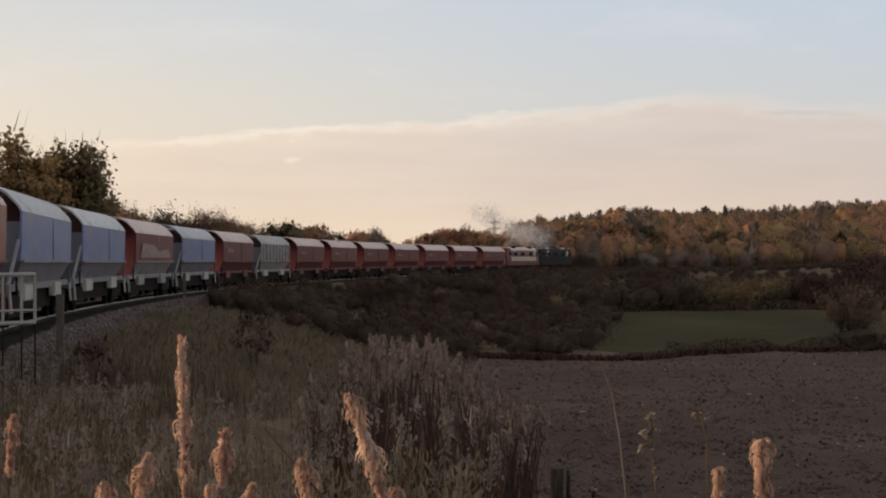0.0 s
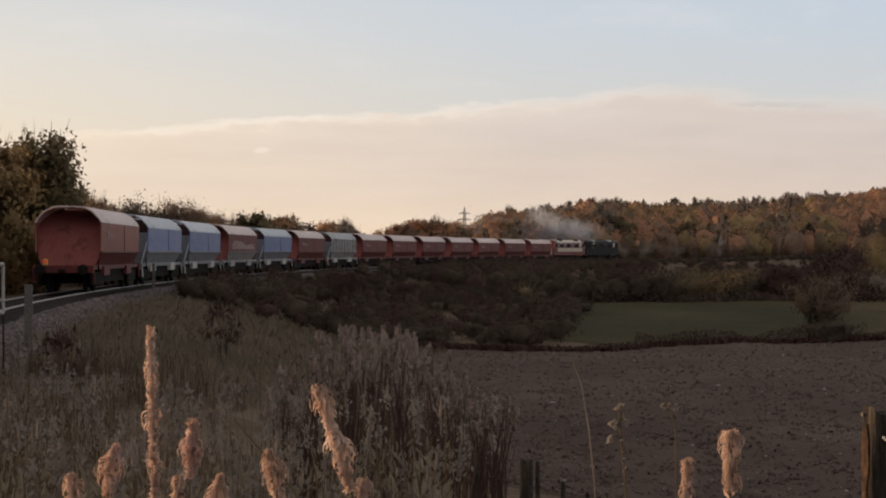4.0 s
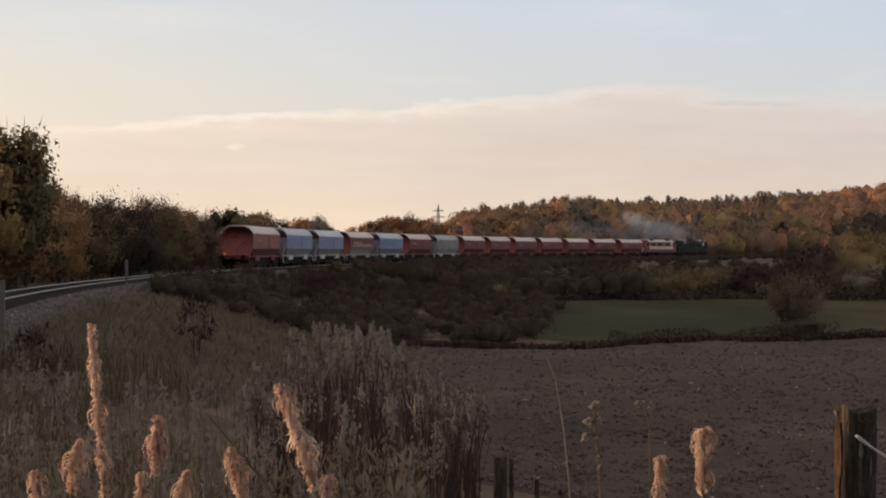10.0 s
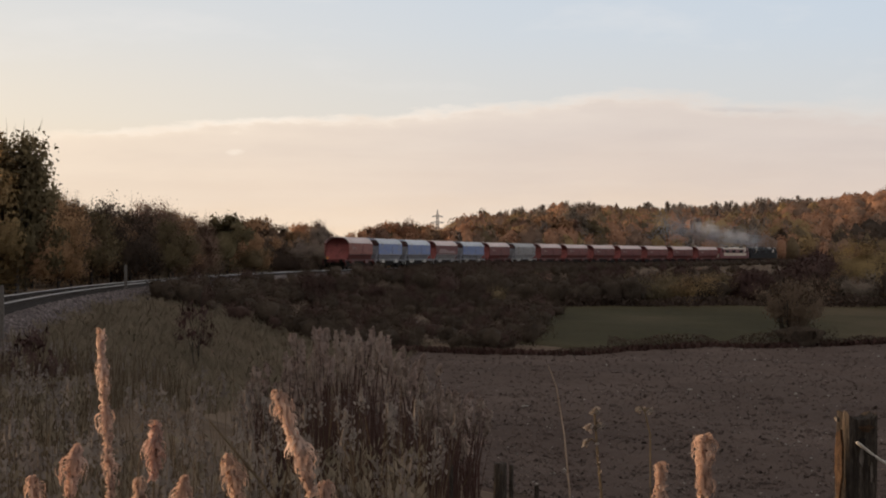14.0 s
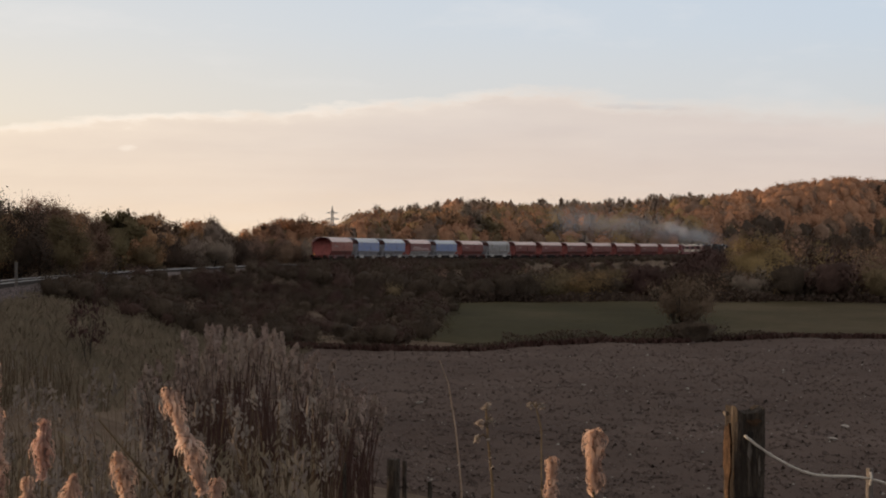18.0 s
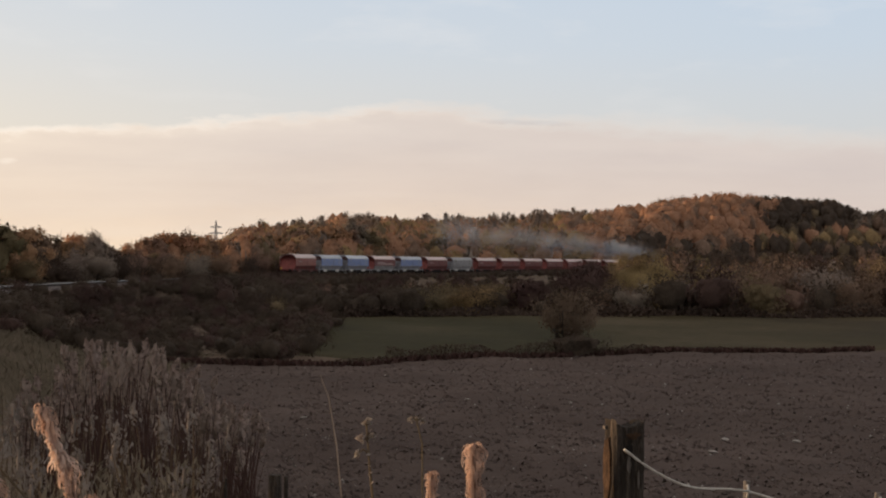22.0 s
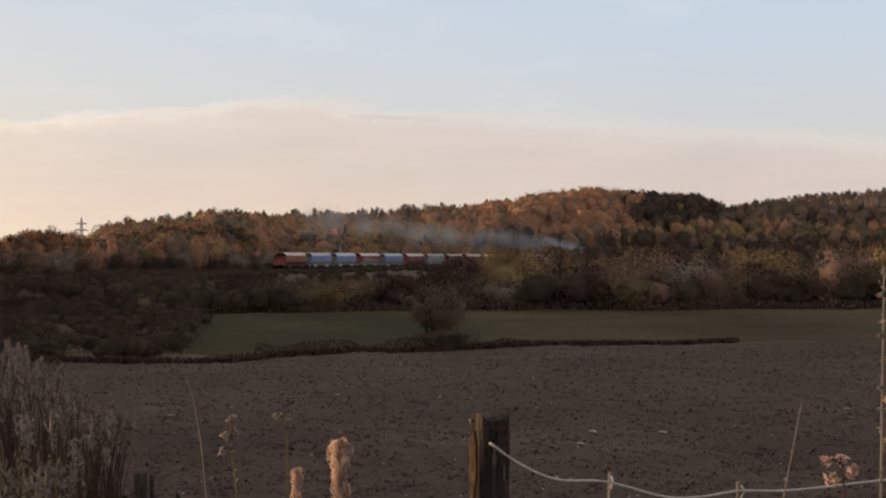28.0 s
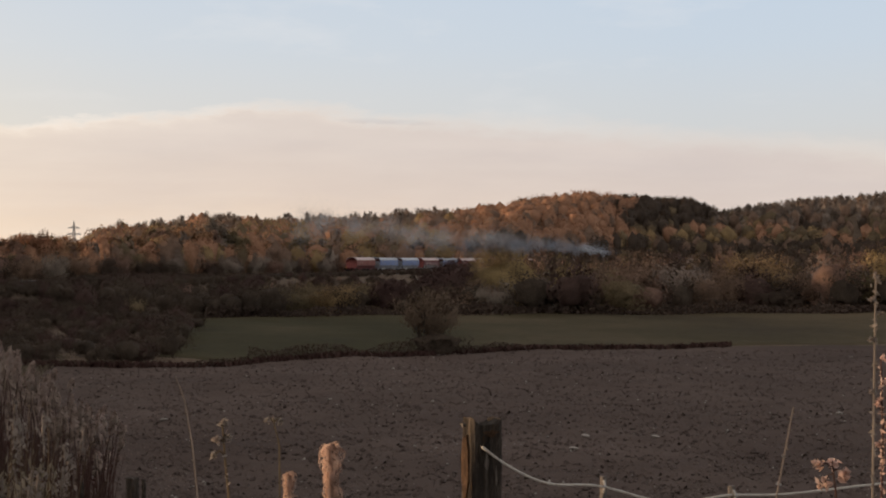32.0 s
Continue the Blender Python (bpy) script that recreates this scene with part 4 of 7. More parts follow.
def domes(rng, centres, radii, middle, spread, level=2):
    """Uneven dense hearts of crowns: points, triangles and a normal for each point."""
    bv, bf = BALLS[level]
    n, k = len(centres), len(bv)
    swell = 1 + 0 * rng.uniform(size=(n, k))
    for freq, much in ((2.2, 0.16), (4.5, 0.13), (9.0, 0.11), (16.0, 0.08)):
        for _ in range(2):
            way = rng.normal(size=(n, 3)) * freq
            swell += 0.7 * much * np.sin(np.einsum("kj,nj->nk", bv, way) + rng.uniform(0, 6.283, (n, 1)))
    swell += rng.normal(0, 0.07, (n, k))
    # fuller shoulders than an egg
    swell = swell * (1 + 0.35 * np.hypot(bv[:, 0], bv[:, 1]) * np.clip(bv[:, 2], 0, 1))[None]
    v = (centres[:, None] + bv[None] * radii[:, None] * swell[..., None]).reshape(-1, 3)
    f = (bf[None] + k * np.arange(n)[:, None, None]).reshape(-1, 3)
    return v, f, np.tile(bv, (n, 1)) * 0.3 + (v - middle) / spread * 0.8 + [0, 0, 0.15]


def crown_points(rng, n, clumps, width, low, high, clump_r, droop=0.0, full=0.75):
    """Clump centres within an uneven egg, and leaf places round them."""
    a, u = rng.uniform(0, 6.283, clumps), rng.uniform(0, 1, clumps)
    h = low + (high - low) * rng.beta(1.5, 1.4, clumps)
    k = (h - low) / (high - low)
    reach = width / 2 * np.sqrt(np.clip(1 - (2 * k - 0.85) ** 2 / 1.6, 0.08, 1)) * (1 + 0.25 * np.sin(2 * a + 1.7) + 0.15 * np.sin(5 * a))
    rad = reach * (full + (1 - full) * u) * np.sqrt(rng.uniform(0.1, 1, clumps))
    c = np.stack([rad * np.cos(a), rad * np.sin(a), h], 1)
    which = rng.integers(0, clumps, n)
    off = rng.normal(size=(n, 3))
    p = c[which] + off * clump_r * rng.uniform(0.4, 0.62, (clumps, 1))[which]
    p[:, 2] -= droop * rng.exponential(1.0, n)
    out = (p - c[which]) / clump_r * 0.35 + (p - [0, 0, low + 0.35 * (high - low)]) / (0.5 * width) + [0, 0, 0.15]
    return c, p, out


def tree_parts(seed, height, width, low, leaves, size, clumps, clump_r, trunk=0.12, stems=1, droop=0.0, twigs=0, long=1.0, upright=0.0, dense=1.0, level=2):
    """Wood, and the crown's points, faces and normals. dense: how far a closed heart fills the crown; 0: leaves and gaps alone."""
    rng = np.random.default_rng(seed)
    middle, spread = np.array([0, 0, low + 0.35 * (height - low)]), 0.5 * width
    c, p, out = crown_points(rng, leaves, clumps, width, low, height * 0.93, clump_r, droop)
    p[:, 2] = np.maximum(p[:, 2], 0.05)
    v, f = scatter_leaves(rng, p, size, max(long, 1.25), max(0.12, upright * 0.5), 3, out)
    at = np.repeat(out, 3, axis=0)
    if dense:
        heart = np.array([[0, 0, low + 0.40 * (height - low)]])
        hv, hf, ha = domes(rng, heart, np.array([[0.34 * width, 0.34 * width, 0.40 * (height - low)]]) * dense, middle, spread, level)
        f, v, at = np.vstack([f, hf + len(v)]), np.vstack([v, hv]), np.vstack([at, ha])
    if twigs:
        # fine shoots that stand out of the crown
        base = c[rng.integers(0, clumps, twigs)] + rng.normal(size=(twigs, 3)) * clump_r * 0.5
        way = base * [1, 1, 0.25] / (np.linalg.norm(base * [1, 1, 0.25], axis=1, keepdims=True) + 1e-6) * 0.5 + [0, 0, 1] + rng.normal(size=(twigs, 3)) * 0.3
        tip = base + way * clump_r * rng.uniform(0.4, 1.05, (twigs, 1))
        off = rng.normal(size=(twigs, 3)) * size * 0.08
        f = np.vstack([f, np.arange(3 * twigs).reshape(-1, 3) + len(v)])
        v = np.vstack([v, np.stack([base - off, base + off, tip], 1).reshape(-1, 3)])
        at = np.vstack([at, np.repeat(base - middle + [0, -0.3, 0.3 * spread], 3, axis=0)])
    wood = Build()
    for k in range(stems):
        lean = rng.normal(0, 0.12 * (stems > 1) + 0.03, 2) * height
        foot = rng.normal(0, 0.05 * width * (stems > 1), 2)
        top = (foot[0] + lean[0], foot[1] + lean[1], height * 0.72)
        mid = (foot[0] + lean[0] * 0.4, foot[1] + lean[1] * 0.4, height * 0.35)
        wood.tube([(foot[0], foot[1], -0.15), mid, top], [trunk, trunk * 0.7, trunk * 0.25], 6)
    for k in rng.permutation(clumps)[: min(clumps, 26)]:
        z0 = max(0.1, min(c[k][2] * 0.55, height * 0.6))
        wood.tube([(c[k][0] * 0.08, c[k][1] * 0.08, z0), (c[k][0] * 0.5, c[k][1] * 0.5, z0 + (c[k][2] - z0) * 0.6), tuple(c[k])], [trunk * 0.4, trunk * 0.25, trunk * 0.08], 4)
    return wood, v, f, at


def plant(name, label, category, seed, mat, bark="bark", group="", **shape):
    wood, v, f, at = tree_parts(seed, **shape)
    ob = thing(name, label, category, None, group)
    part("trunk", wood, M[bark], ob)
    part("crown", fast_mesh("crown", v, f, M[mat], at=at), None, ob)
    return ob


def place(ob, bearing, distance, turn=0.0, scale=1.0, sink=0.0, tall=1.0):
    """Stand a plant on the ground at a bearing in degrees and a distance."""
    x, y = distance * math.sin(radians(bearing)), distance * math.cos(radians(bearing))
    return stand(ob, x, y, turn, scale, sink, tall)


def stand(ob, x, y, turn=0.0, scale=1.0, sink=0.0, tall=1.0):
    z = float(ground_z(np.array([x]), np.array([y]))[0]) - sink
    ob.matrix_world = pose(x, y, z, 0, 0, turn) @ Matrix.Diagonal((scale, scale, scale * tall, 1))
    return ob


def again(ob, x, y, turn, scale, sink=0.05, tall=1.0):
    made = copy_thing(ob, Matrix.Identity(4))
    made.scale = (1, 1, 1)
    return stand(made, x, y, turn, scale, sink, tall)


def wood_kind(b, high, patch, crest, rng):
    """The colour of the wood at a bearing and an elevation: orange hill, dark spruce block, bare grey ridge, foot
    darkened as shade.
    """
    chance = rng.uniform()
    if b < 8.3:
        if crest:
            return "twig_grey" if chance < 0.5 else "leaf_brown" if chance < 0.8 else "leaf_orange"
        return rng.choice(["leaf_orange", "leaf_brown", "leaf_olive", "leaf_yellow", "twig_grey"], p=[0.34, 0.22, 0.14, 0.24, 0.06])
    # dark crowns at the foot, and shade put into their leaf colour
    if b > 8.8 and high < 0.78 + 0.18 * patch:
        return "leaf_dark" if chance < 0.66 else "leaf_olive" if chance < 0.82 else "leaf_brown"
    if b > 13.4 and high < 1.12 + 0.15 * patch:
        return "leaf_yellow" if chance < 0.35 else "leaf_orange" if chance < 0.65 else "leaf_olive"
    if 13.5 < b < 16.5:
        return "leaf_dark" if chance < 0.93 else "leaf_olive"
    if b <= 13.5:
        return "leaf_orange" if chance < 0.74 else "leaf_brown"
    if high > 1.55:
        return "twig_grey" if chance < 0.75 else "leaf_brown"
    return rng.choice(["leaf_brown", "leaf_olive", "twig_grey", "leaf_dark"], p=[0.36, 0.22, 0.24, 0.18])


def make_far_woods():
    """The woods on the ridge and its slopes, one piece of each colour."""
    rng = np.random.default_rng(11)
    sets = {"leaf_orange": [], "leaf_brown": [], "leaf_olive": [], "leaf_dark": [], "leaf_yellow": [], "twig_grey": []}
    count = 3300
    b = rng.uniform(-3.2, 24.5, count)
    foot = hill_foot(b)
    r = foot + np.where(rng.uniform(size=count) < 0.25, rng.uniform(280, 400, count), rng.uniform(-15, 380, count))
    x, y = r * np.sin(np.radians(b)), r * np.cos(np.radians(b))
    z = ground_z(x, y)
    patch = bumps(x, y, 38.0, 5) + 0.5 * bumps(x, y, 14.0, 1)
    up = (r - foot) / 330
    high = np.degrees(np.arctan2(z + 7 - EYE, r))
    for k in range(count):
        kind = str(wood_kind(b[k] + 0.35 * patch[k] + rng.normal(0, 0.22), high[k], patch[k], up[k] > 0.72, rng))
        twiggy = kind == "twig_grey"
        h = rng.uniform(7.5, 12.0) * (1.08 if twiggy else 1.0) * (0.75 if up[k] < 0.2 else 1)
        w = h * rng.uniform(0.42, 0.74) * (0.7 if twiggy else 1)
        root = np.array([x[k], y[k], z[k] - 0.4])
        mid = np.array([0, 0, h * 0.42])
        v, f, at = domes(rng, np.array([[0, 0, h * (0.34 if twiggy else 0.5)]]), np.array([[w * 0.42, w * 0.42, h * (0.30 if twiggy else 0.43)]]) * rng.uniform(0.9, 1.1), mid, w * 0.6, 1)
        if not twiggy:
            m = 150
            d = rng.normal(size=(m, 3)) + [0, 0, 0.3]
            d /= np.linalg.norm(d, axis=1, keepdims=True)
            p = np.array([0, 0, h * 0.5]) + d * [w * 0.5, w * 0.5, h * 0.46] * rng.uniform(0.82, 1.08, (m, 1)) * (1 + 0.16 * np.abs(d[:, :1] * d[:, 2:]) * 2)
            out = d * 0.3 + (p - mid) / (w * 0.6) * 0.8 + [0, 0, 0.15]
            lv, lf = scatter_leaves(rng, p, 0.46, 1.5, 0.2, 3, out)
            f, v, at = np.vstack([f, lf + len(v)]), np.vstack([v, lv]), np.vstack([at, np.repeat(out, 3, axis=0)])
        if twiggy:
            # bare upright twigs over a thin heart
            m = 150
            u = rng.uniform(0.3, 1.0, m)
            p = np.stack([rng.normal(0, 1, m) * w * 0.30 * np.sin(u * 2.7 + 0.2), rng.normal(0, 1, m) * w * 0.30 * np.sin(u * 2.7 + 0.2), u * h], 1)
            lv, lf = scatter_leaves(rng, p, 0.34, 5.0, 1.0, 3, p - [0, 0, h * 0.45])
            f, v, at = np.vstack([f, lf + len(v)]), np.vstack([v, lv]), np.vstack([at, np.repeat((p - [0, 0, h * 0.45]) / (w * 0.4), 3, axis=0)])
        sets[kind].append((v + root, f, at))
    labels = {"leaf_orange": "orange-brown autumn wood on the far hill", "leaf_brown": "brown autumn wood on the far hill", "leaf_olive": "olive green wood on the far slope",
              "leaf_dark": "dark green wood on the far hill", "leaf_yellow": "golden autumn trees on the far slope", "twig_grey": "bare grey-brown wood on the far ridge"}
    for kind, list_of in sets.items():
        starts = np.concatenate([[0], np.cumsum([len(a[0]) for a in list_of])[:-1]])
        v, f, at = np.vstack([a[0] for a in list_of]), np.vstack([a[1] + s for a, s in zip(list_of, starts)]), np.vstack([a[2] for a in list_of])
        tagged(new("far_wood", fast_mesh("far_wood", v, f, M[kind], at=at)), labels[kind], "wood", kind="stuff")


make_far_woods()


def make_prototypes():
    P = {}
    P["scrub_brown"] = plant("scrub_bush", "brown leafless thorn scrub on the railway bank", "bush", 21, "leaf_brown", group="scrub on the bank", height=3.0, width=3.8, low=0.3, leaves=4600, size=0.085,
                             clumps=26, clump_r=0.62, trunk=0.06, stems=5, twigs=500, dense=0.6)
    P["scrub_dark"] = plant("scrub_bush", "dark green bramble scrub on the railway bank", "bush", 22, "leaf_dark", group="scrub on the bank", height=2.4, width=3.8, low=0.1, leaves=4600, size=0.085,
                            clumps=26, clump_r=0.62, trunk=0.05, stems=4, twigs=200, dense=0.6)
    P["scrub_grey"] = plant("scrub_bush", "grey-brown twiggy scrub bush", "bush", 23, "twig_grey", group="scrub on the bank", height=3.4, width=3.4, low=0.3, leaves=4600, size=0.085,
                            clumps=26, clump_r=0.62, trunk=0.05, stems=6, twigs=900, long=2.0, upright=0.4, dense=0.6)
    P["scrub_olive"] = plant("scrub_bush", "olive green scrub bush", "bush", 24, "leaf_olive", group="scrub on the bank", height=3.2, width=3.6, low=0.2, leaves=4600, size=0.085,
                             clumps=26, clump_r=0.62, trunk=0.06, stems=4, twigs=300, dense=0.6)
    P["scrub_red"] = plant("scrub_bush", "dark red-brown twiggy scrub bush", "bush", 25, "twig_red", group="scrub on the bank", height=2.8, width=3.2, low=0.2, leaves=4600, size=0.085,
                           clumps=26, clump_r=0.62, trunk=0.05, stems=6, twigs=900, long=1.8, upright=0.3, dense=0.6)
    P["scrub_gold"] = plant("scrub_bush", "yellow-green sallow bush at the edge of the meadow", "bush", 26, "leaf_yellow", group="scrub on the bank", height=3.1, width=3.3, low=0.2, leaves=4600, size=0.085,
                            clumps=26, clump_r=0.62, trunk=0.06, stems=4, twigs=500, dense=0.6)
    P["tree_orange"] = plant("autumn_tree", "orange-brown autumn tree beside the railway", "tree", 31, "leaf_orange", group="trees behind the railway", height=8.0, width=6.4, low=1.2, leaves=9500, size=0.15,
                             clumps=46, clump_r=0.95, trunk=0.16, twigs=600, dense=0.55)
    P["tree_brown"] = plant("autumn_tree", "brown half-bare autumn tree beside the railway", "tree", 32, "leaf_brown", group="trees behind the railway", height=8.0, width=6.0, low=1.0, leaves=9500, size=0.15,
                            clumps=46, clump_r=0.95, trunk=0.16, twigs=900, dense=0.55)
    P["tree_dark"] = plant("autumn_tree", "dark green tree beside the railway", "tree", 33, "leaf_dark", group="trees behind the railway", height=7.5, width=6.8, low=0.6, leaves=9500, size=0.15,
                           clumps=46, clump_r=0.95, trunk=0.16, twigs=400, dense=0.55)
    P["tree_olive"] = plant("autumn_tree", "olive green autumn tree beside the railway", "tree", 34, "leaf_olive", group="trees behind the railway", height=7.5, width=6.2, low=0.8, leaves=9500, size=0.15,
                            clumps=46, clump_r=0.95, trunk=0.15, twigs=500, dense=0.55)
    P["tree_grey"] = plant("bare_tree", "bare grey-brown autumn tree with fine twigs", "tree", 35, "twig_grey", group="trees behind the railway", height=9.0, width=5.2, low=1.5, leaves=9500, size=0.15,
                           clumps=46, clump_r=0.95, trunk=0.14, twigs=1600, long=2.6, upright=0.6, dense=0.55)
    # the same trees where they stand far off: fewer and larger sprays of leaves
    for kind, label, mat, seed in (("tree_orange", "orange-brown autumn tree in the row behind the track", "leaf_orange", 131), ("tree_brown", "brown autumn tree in the row behind the track", "leaf_brown", 132),
                                   ("tree_olive", "olive green tree in the row behind the track", "leaf_olive", 134), ("tree_dark", "dark green tree in the row behind the track", "leaf_dark", 133)):
        P[kind + "_far"] = plant("autumn_tree", label, "tree", seed, mat, group="trees behind the railway", height=8.0, width=6.6, low=0.8, leaves=3000, size=0.34,
                                 clumps=26, clump_r=0.80, trunk=0.16, twigs=420, dense=0.62)
    return P


PROTO = make_prototypes()
USED = set()


def grow(kind, x, y, scale=1.0, tall=1.0, sink=0.05):
    turn = random.uniform(0, 360)
    if kind.startswith("tree") and math.hypot(x, y) > 185 and kind + "_far" in PROTO:
        kind += "_far"
    if kind not in USED:
        USED.add(kind)
        return stand(PROTO[kind], x, y, turn, scale, sink, tall)
    return again(PROTO[kind], x, y, turn, scale, sink, tall)


def polar(b, d):
    return d * math.sin(radians(b)), d * math.cos(radians(b))


def far_scrub(name, label, seed, spots, mat, leaves, size, twigs, **shape):
    """Bushes too far off to tell apart, as one piece."""
    rng = np.random.default_rng(seed)
    forms = [tree_parts(seed + k, leaves=leaves, size=size, twigs=twigs, stems=1, trunk=0.03, level=2, **shape)[1:] for k in range(6)]
    vs, fs, ns, count = [], [], [], 0
    for x, y, scale, tall in spots:
        v, f, at = forms[rng.integers(0, 6)]
        a = rng.uniform(0, 6.283)
        c, sn = math.cos(a), math.sin(a)
        z = float(ground_z(np.array([x]), np.array([y]))[0])
        w = np.stack([x + scale * (v[:, 0] * c - v[:, 1] * sn), y + scale * (v[:, 0] * sn + v[:, 1] * c), z - 0.05 + scale * tall * v[:, 2]], 1)
        vs.append(w)
        ns.append(np.stack([at[:, 0] * c - at[:, 1] * sn, at[:, 0] * sn + at[:, 1] * c, at[:, 2]], 1))
        fs.append(f + count)
        count += len(w)
    return tagged(new(name, fast_mesh(name, np.concatenate(vs), np.concatenate(fs), M[mat], at=np.concatenate(ns))), label, "scrub", kind="stuff")


def plant_left_trees():
    """The line of trees behind the track, tallest near the left, and lower hedge trees towards the far end."""
    rng = random.Random(5)
    for b, d, kind, h in ((-14.5, 132, "tree_dark", 0.84), (-15.5, 118, "tree_orange", 0.72), (-16.5, 108, "tree_orange", 0.72), (-17.2, 104, "tree_orange", 0.86), (-18.3, 102, "tree_olive", 0.8), (-19.6, 98, "tree_brown", 0.8),
                          (-13.6, 140, "tree_dark", 0.86), (-12.6, 152, "tree_brown", 0.82), (-12.0, 158, "tree_orange", 0.72), (-11.3, 170, "tree_brown", 0.72), (-10.3, 190, "tree_olive", 0.80),
                          (-9.6, 205, "tree_orange", 0.86), (-8.9, 222, "tree_brown", 0.80), (-8.2, 236, "tree_orange", 0.72), (-7.4, 250, "tree_grey", 0.75), (-6.9, 262, "tree_brown", 0.52),
                          (-5.6, 300, "tree_brown", 0.95), (-4.9, 315, "tree_orange", 1.05), (-4.4, 325, "tree_orange", 0.92), (-3.3, 345, "tree_brown", 0.62), (-2.6, 360, "tree_orange", 0.95),
                          (-1.8, 380, "tree_olive", 1.1), (-1.1, 390, "tree_brown", 1.25), (-0.3, 405, "tree_grey", 1.4), (0.6, 420, "tree_grey", 1.45), (1.5, 440, "tree_olive", 1.15),
                          (2.4, 455, "tree_orange", 1.05), (3.3, 470, "tree_olive", 1.2), (4.2, 480, "tree_yellow", 1.0), (5.0, 500, "tree_olive", 1.1), (6.0, 520, "tree_brown", 1.1), (7.0, 540, "tree_dark", 1.2)):
        kind = "tree_olive" if kind == "tree_yellow" else kind
        grow(kind, *polar(b, d), h, rng.uniform(0.95, 1.05), 0.1)
    sky_b = [-12.2, -11.5, -10.4, -9.7, -8.9, -8.2, -7.7, -7.2, -6.8, -6.2, -5.4, -4.6, -3.7, -2.4, -1.6, -0.4, 0.8, 1.6]
    sky_e = [1.55, 0.95, 1.0, 1.2, 0.9, 1.0, 1.05, 0.85, 0.62, 0.85, 1.05, 1.20, 0.98, 0.95, 1.18, 1.40, 1.28, 1.15]
    for k in range(74):
        b = -12.2 + 13.8 * k / 74 + rng.uniform(-0.08, 0.08)
        d = float(np.interp(b, [-12.2, -9, -6, -3, 0, 2], [160, 232, 312, 352, 412, 450])) + rng.uniform(-10, 14)
        x, y = polar(b, d)
        tall = 1.7 + d * math.tan(radians(float(np.interp(b, sky_b, sky_e)) - 0.30 * rng.random() ** 1.5)) - float(ground_z(np.array([x]), np.array([y]))[0])
        kind = rng.choice(["tree_orange", "tree_brown", "tree_brown", "tree_orange", "tree_orange", "tree_olive"])
        grow(kind, x, y, tall / (9.0 if kind == "tree_grey" else 8.0), 1.0, 0.1)
    for k in range(15):
        b = -20.5 + 9.0 * k / 15
        grow(("tree_dark", "tree_brown", "tree_olive", "tree_orange")[k % 4], *polar(b, 106 + 2.2 * k + rng.uniform(-4, 4)), rng.uniform(0.56, 0.70), 1.0, 0.15)
    for k in range(100):
        s = -10 + 420 * k / 100 + rng.uniform(-2, 2)
        x, y, h = on_line(s, -rng.uniform(5.5, 14.0))
        low = 0.85 + 0.35 * rng.random()
        kind = rng.choice(["scrub_dark", "scrub_brown", "scrub_olive", "scrub_dark", "scrub_grey"])
        grow(kind, x, y, low * (1.05 if s < 150 else 1.25), rng.uniform(0.85, 1.15))
    for k in range(46):
        s = 20 + 330 * k / 46 + rng.uniform(-3, 3)
        x, y, h = on_line(s, -rng.uniform(14.0, 30.0))
        grow(rng.choice(["tree_dark", "tree_brown", "tree_olive", "tree_orange"]), x, y, rng.uniform(0.50, 0.68), rng.uniform(0.9, 1.1), 0.1)


def plant_shade_wood():
    """Hidden trees added behind the trackside row, below its tops, to shade the bank."""
    rng = random.Random(77)
    spots = {"leaf_dark": [], "leaf_brown": [], "leaf_olive": []}
    for k in range(120):
        y = 78 + 210 * k / 120 + rng.uniform(-1, 1)
        back = rng.uniform(9, 46)
        x0 = float(np.interp(y, LINE_Y, LINE_X))
        x = x0 - back
        b, d = math.degrees(math.atan2(x, y)), math.hypot(x, y)
        top = float(np.interp(b, [-40, -24, -17, -15, -12.6, -11.4, -9, -6.8, -4.5, -2], [2.2, 2.6, 2.4, 1.6, 1.35, 0.9, 0.75, 0.5, 0.8, 0.7])) - 0.1
        tall = 1.7 + d * math.tan(radians(top)) - float(ground_z(np.array([x]), np.array([y]))[0])
        spots[("leaf_dark", "leaf_brown", "leaf_olive", "leaf_dark")[rng.randrange(4)]].append((x, y, tall / 7.7, 1.0))
    for k, (kind, list_of) in enumerate(spots.items()):
        far_scrub("belt_of_trees", "hidden belt of autumn trees added to shade the bank", 210 + 7 * k, list_of, kind, 900, 0.30, 120, height=8.0, width=6.6, low=0.5, clumps=28, clump_r=0.95, dense=0.9)


def in_fields(x, y):
    edge, far = float(field_edge(np.array([x]))[0]), float(meadow_edge(np.array([x]))[0])
    return (x > -7.5 and y < edge + 1.2) or (x > -0.9 + 0.03 * (y - 85) and y < far + 1.5)


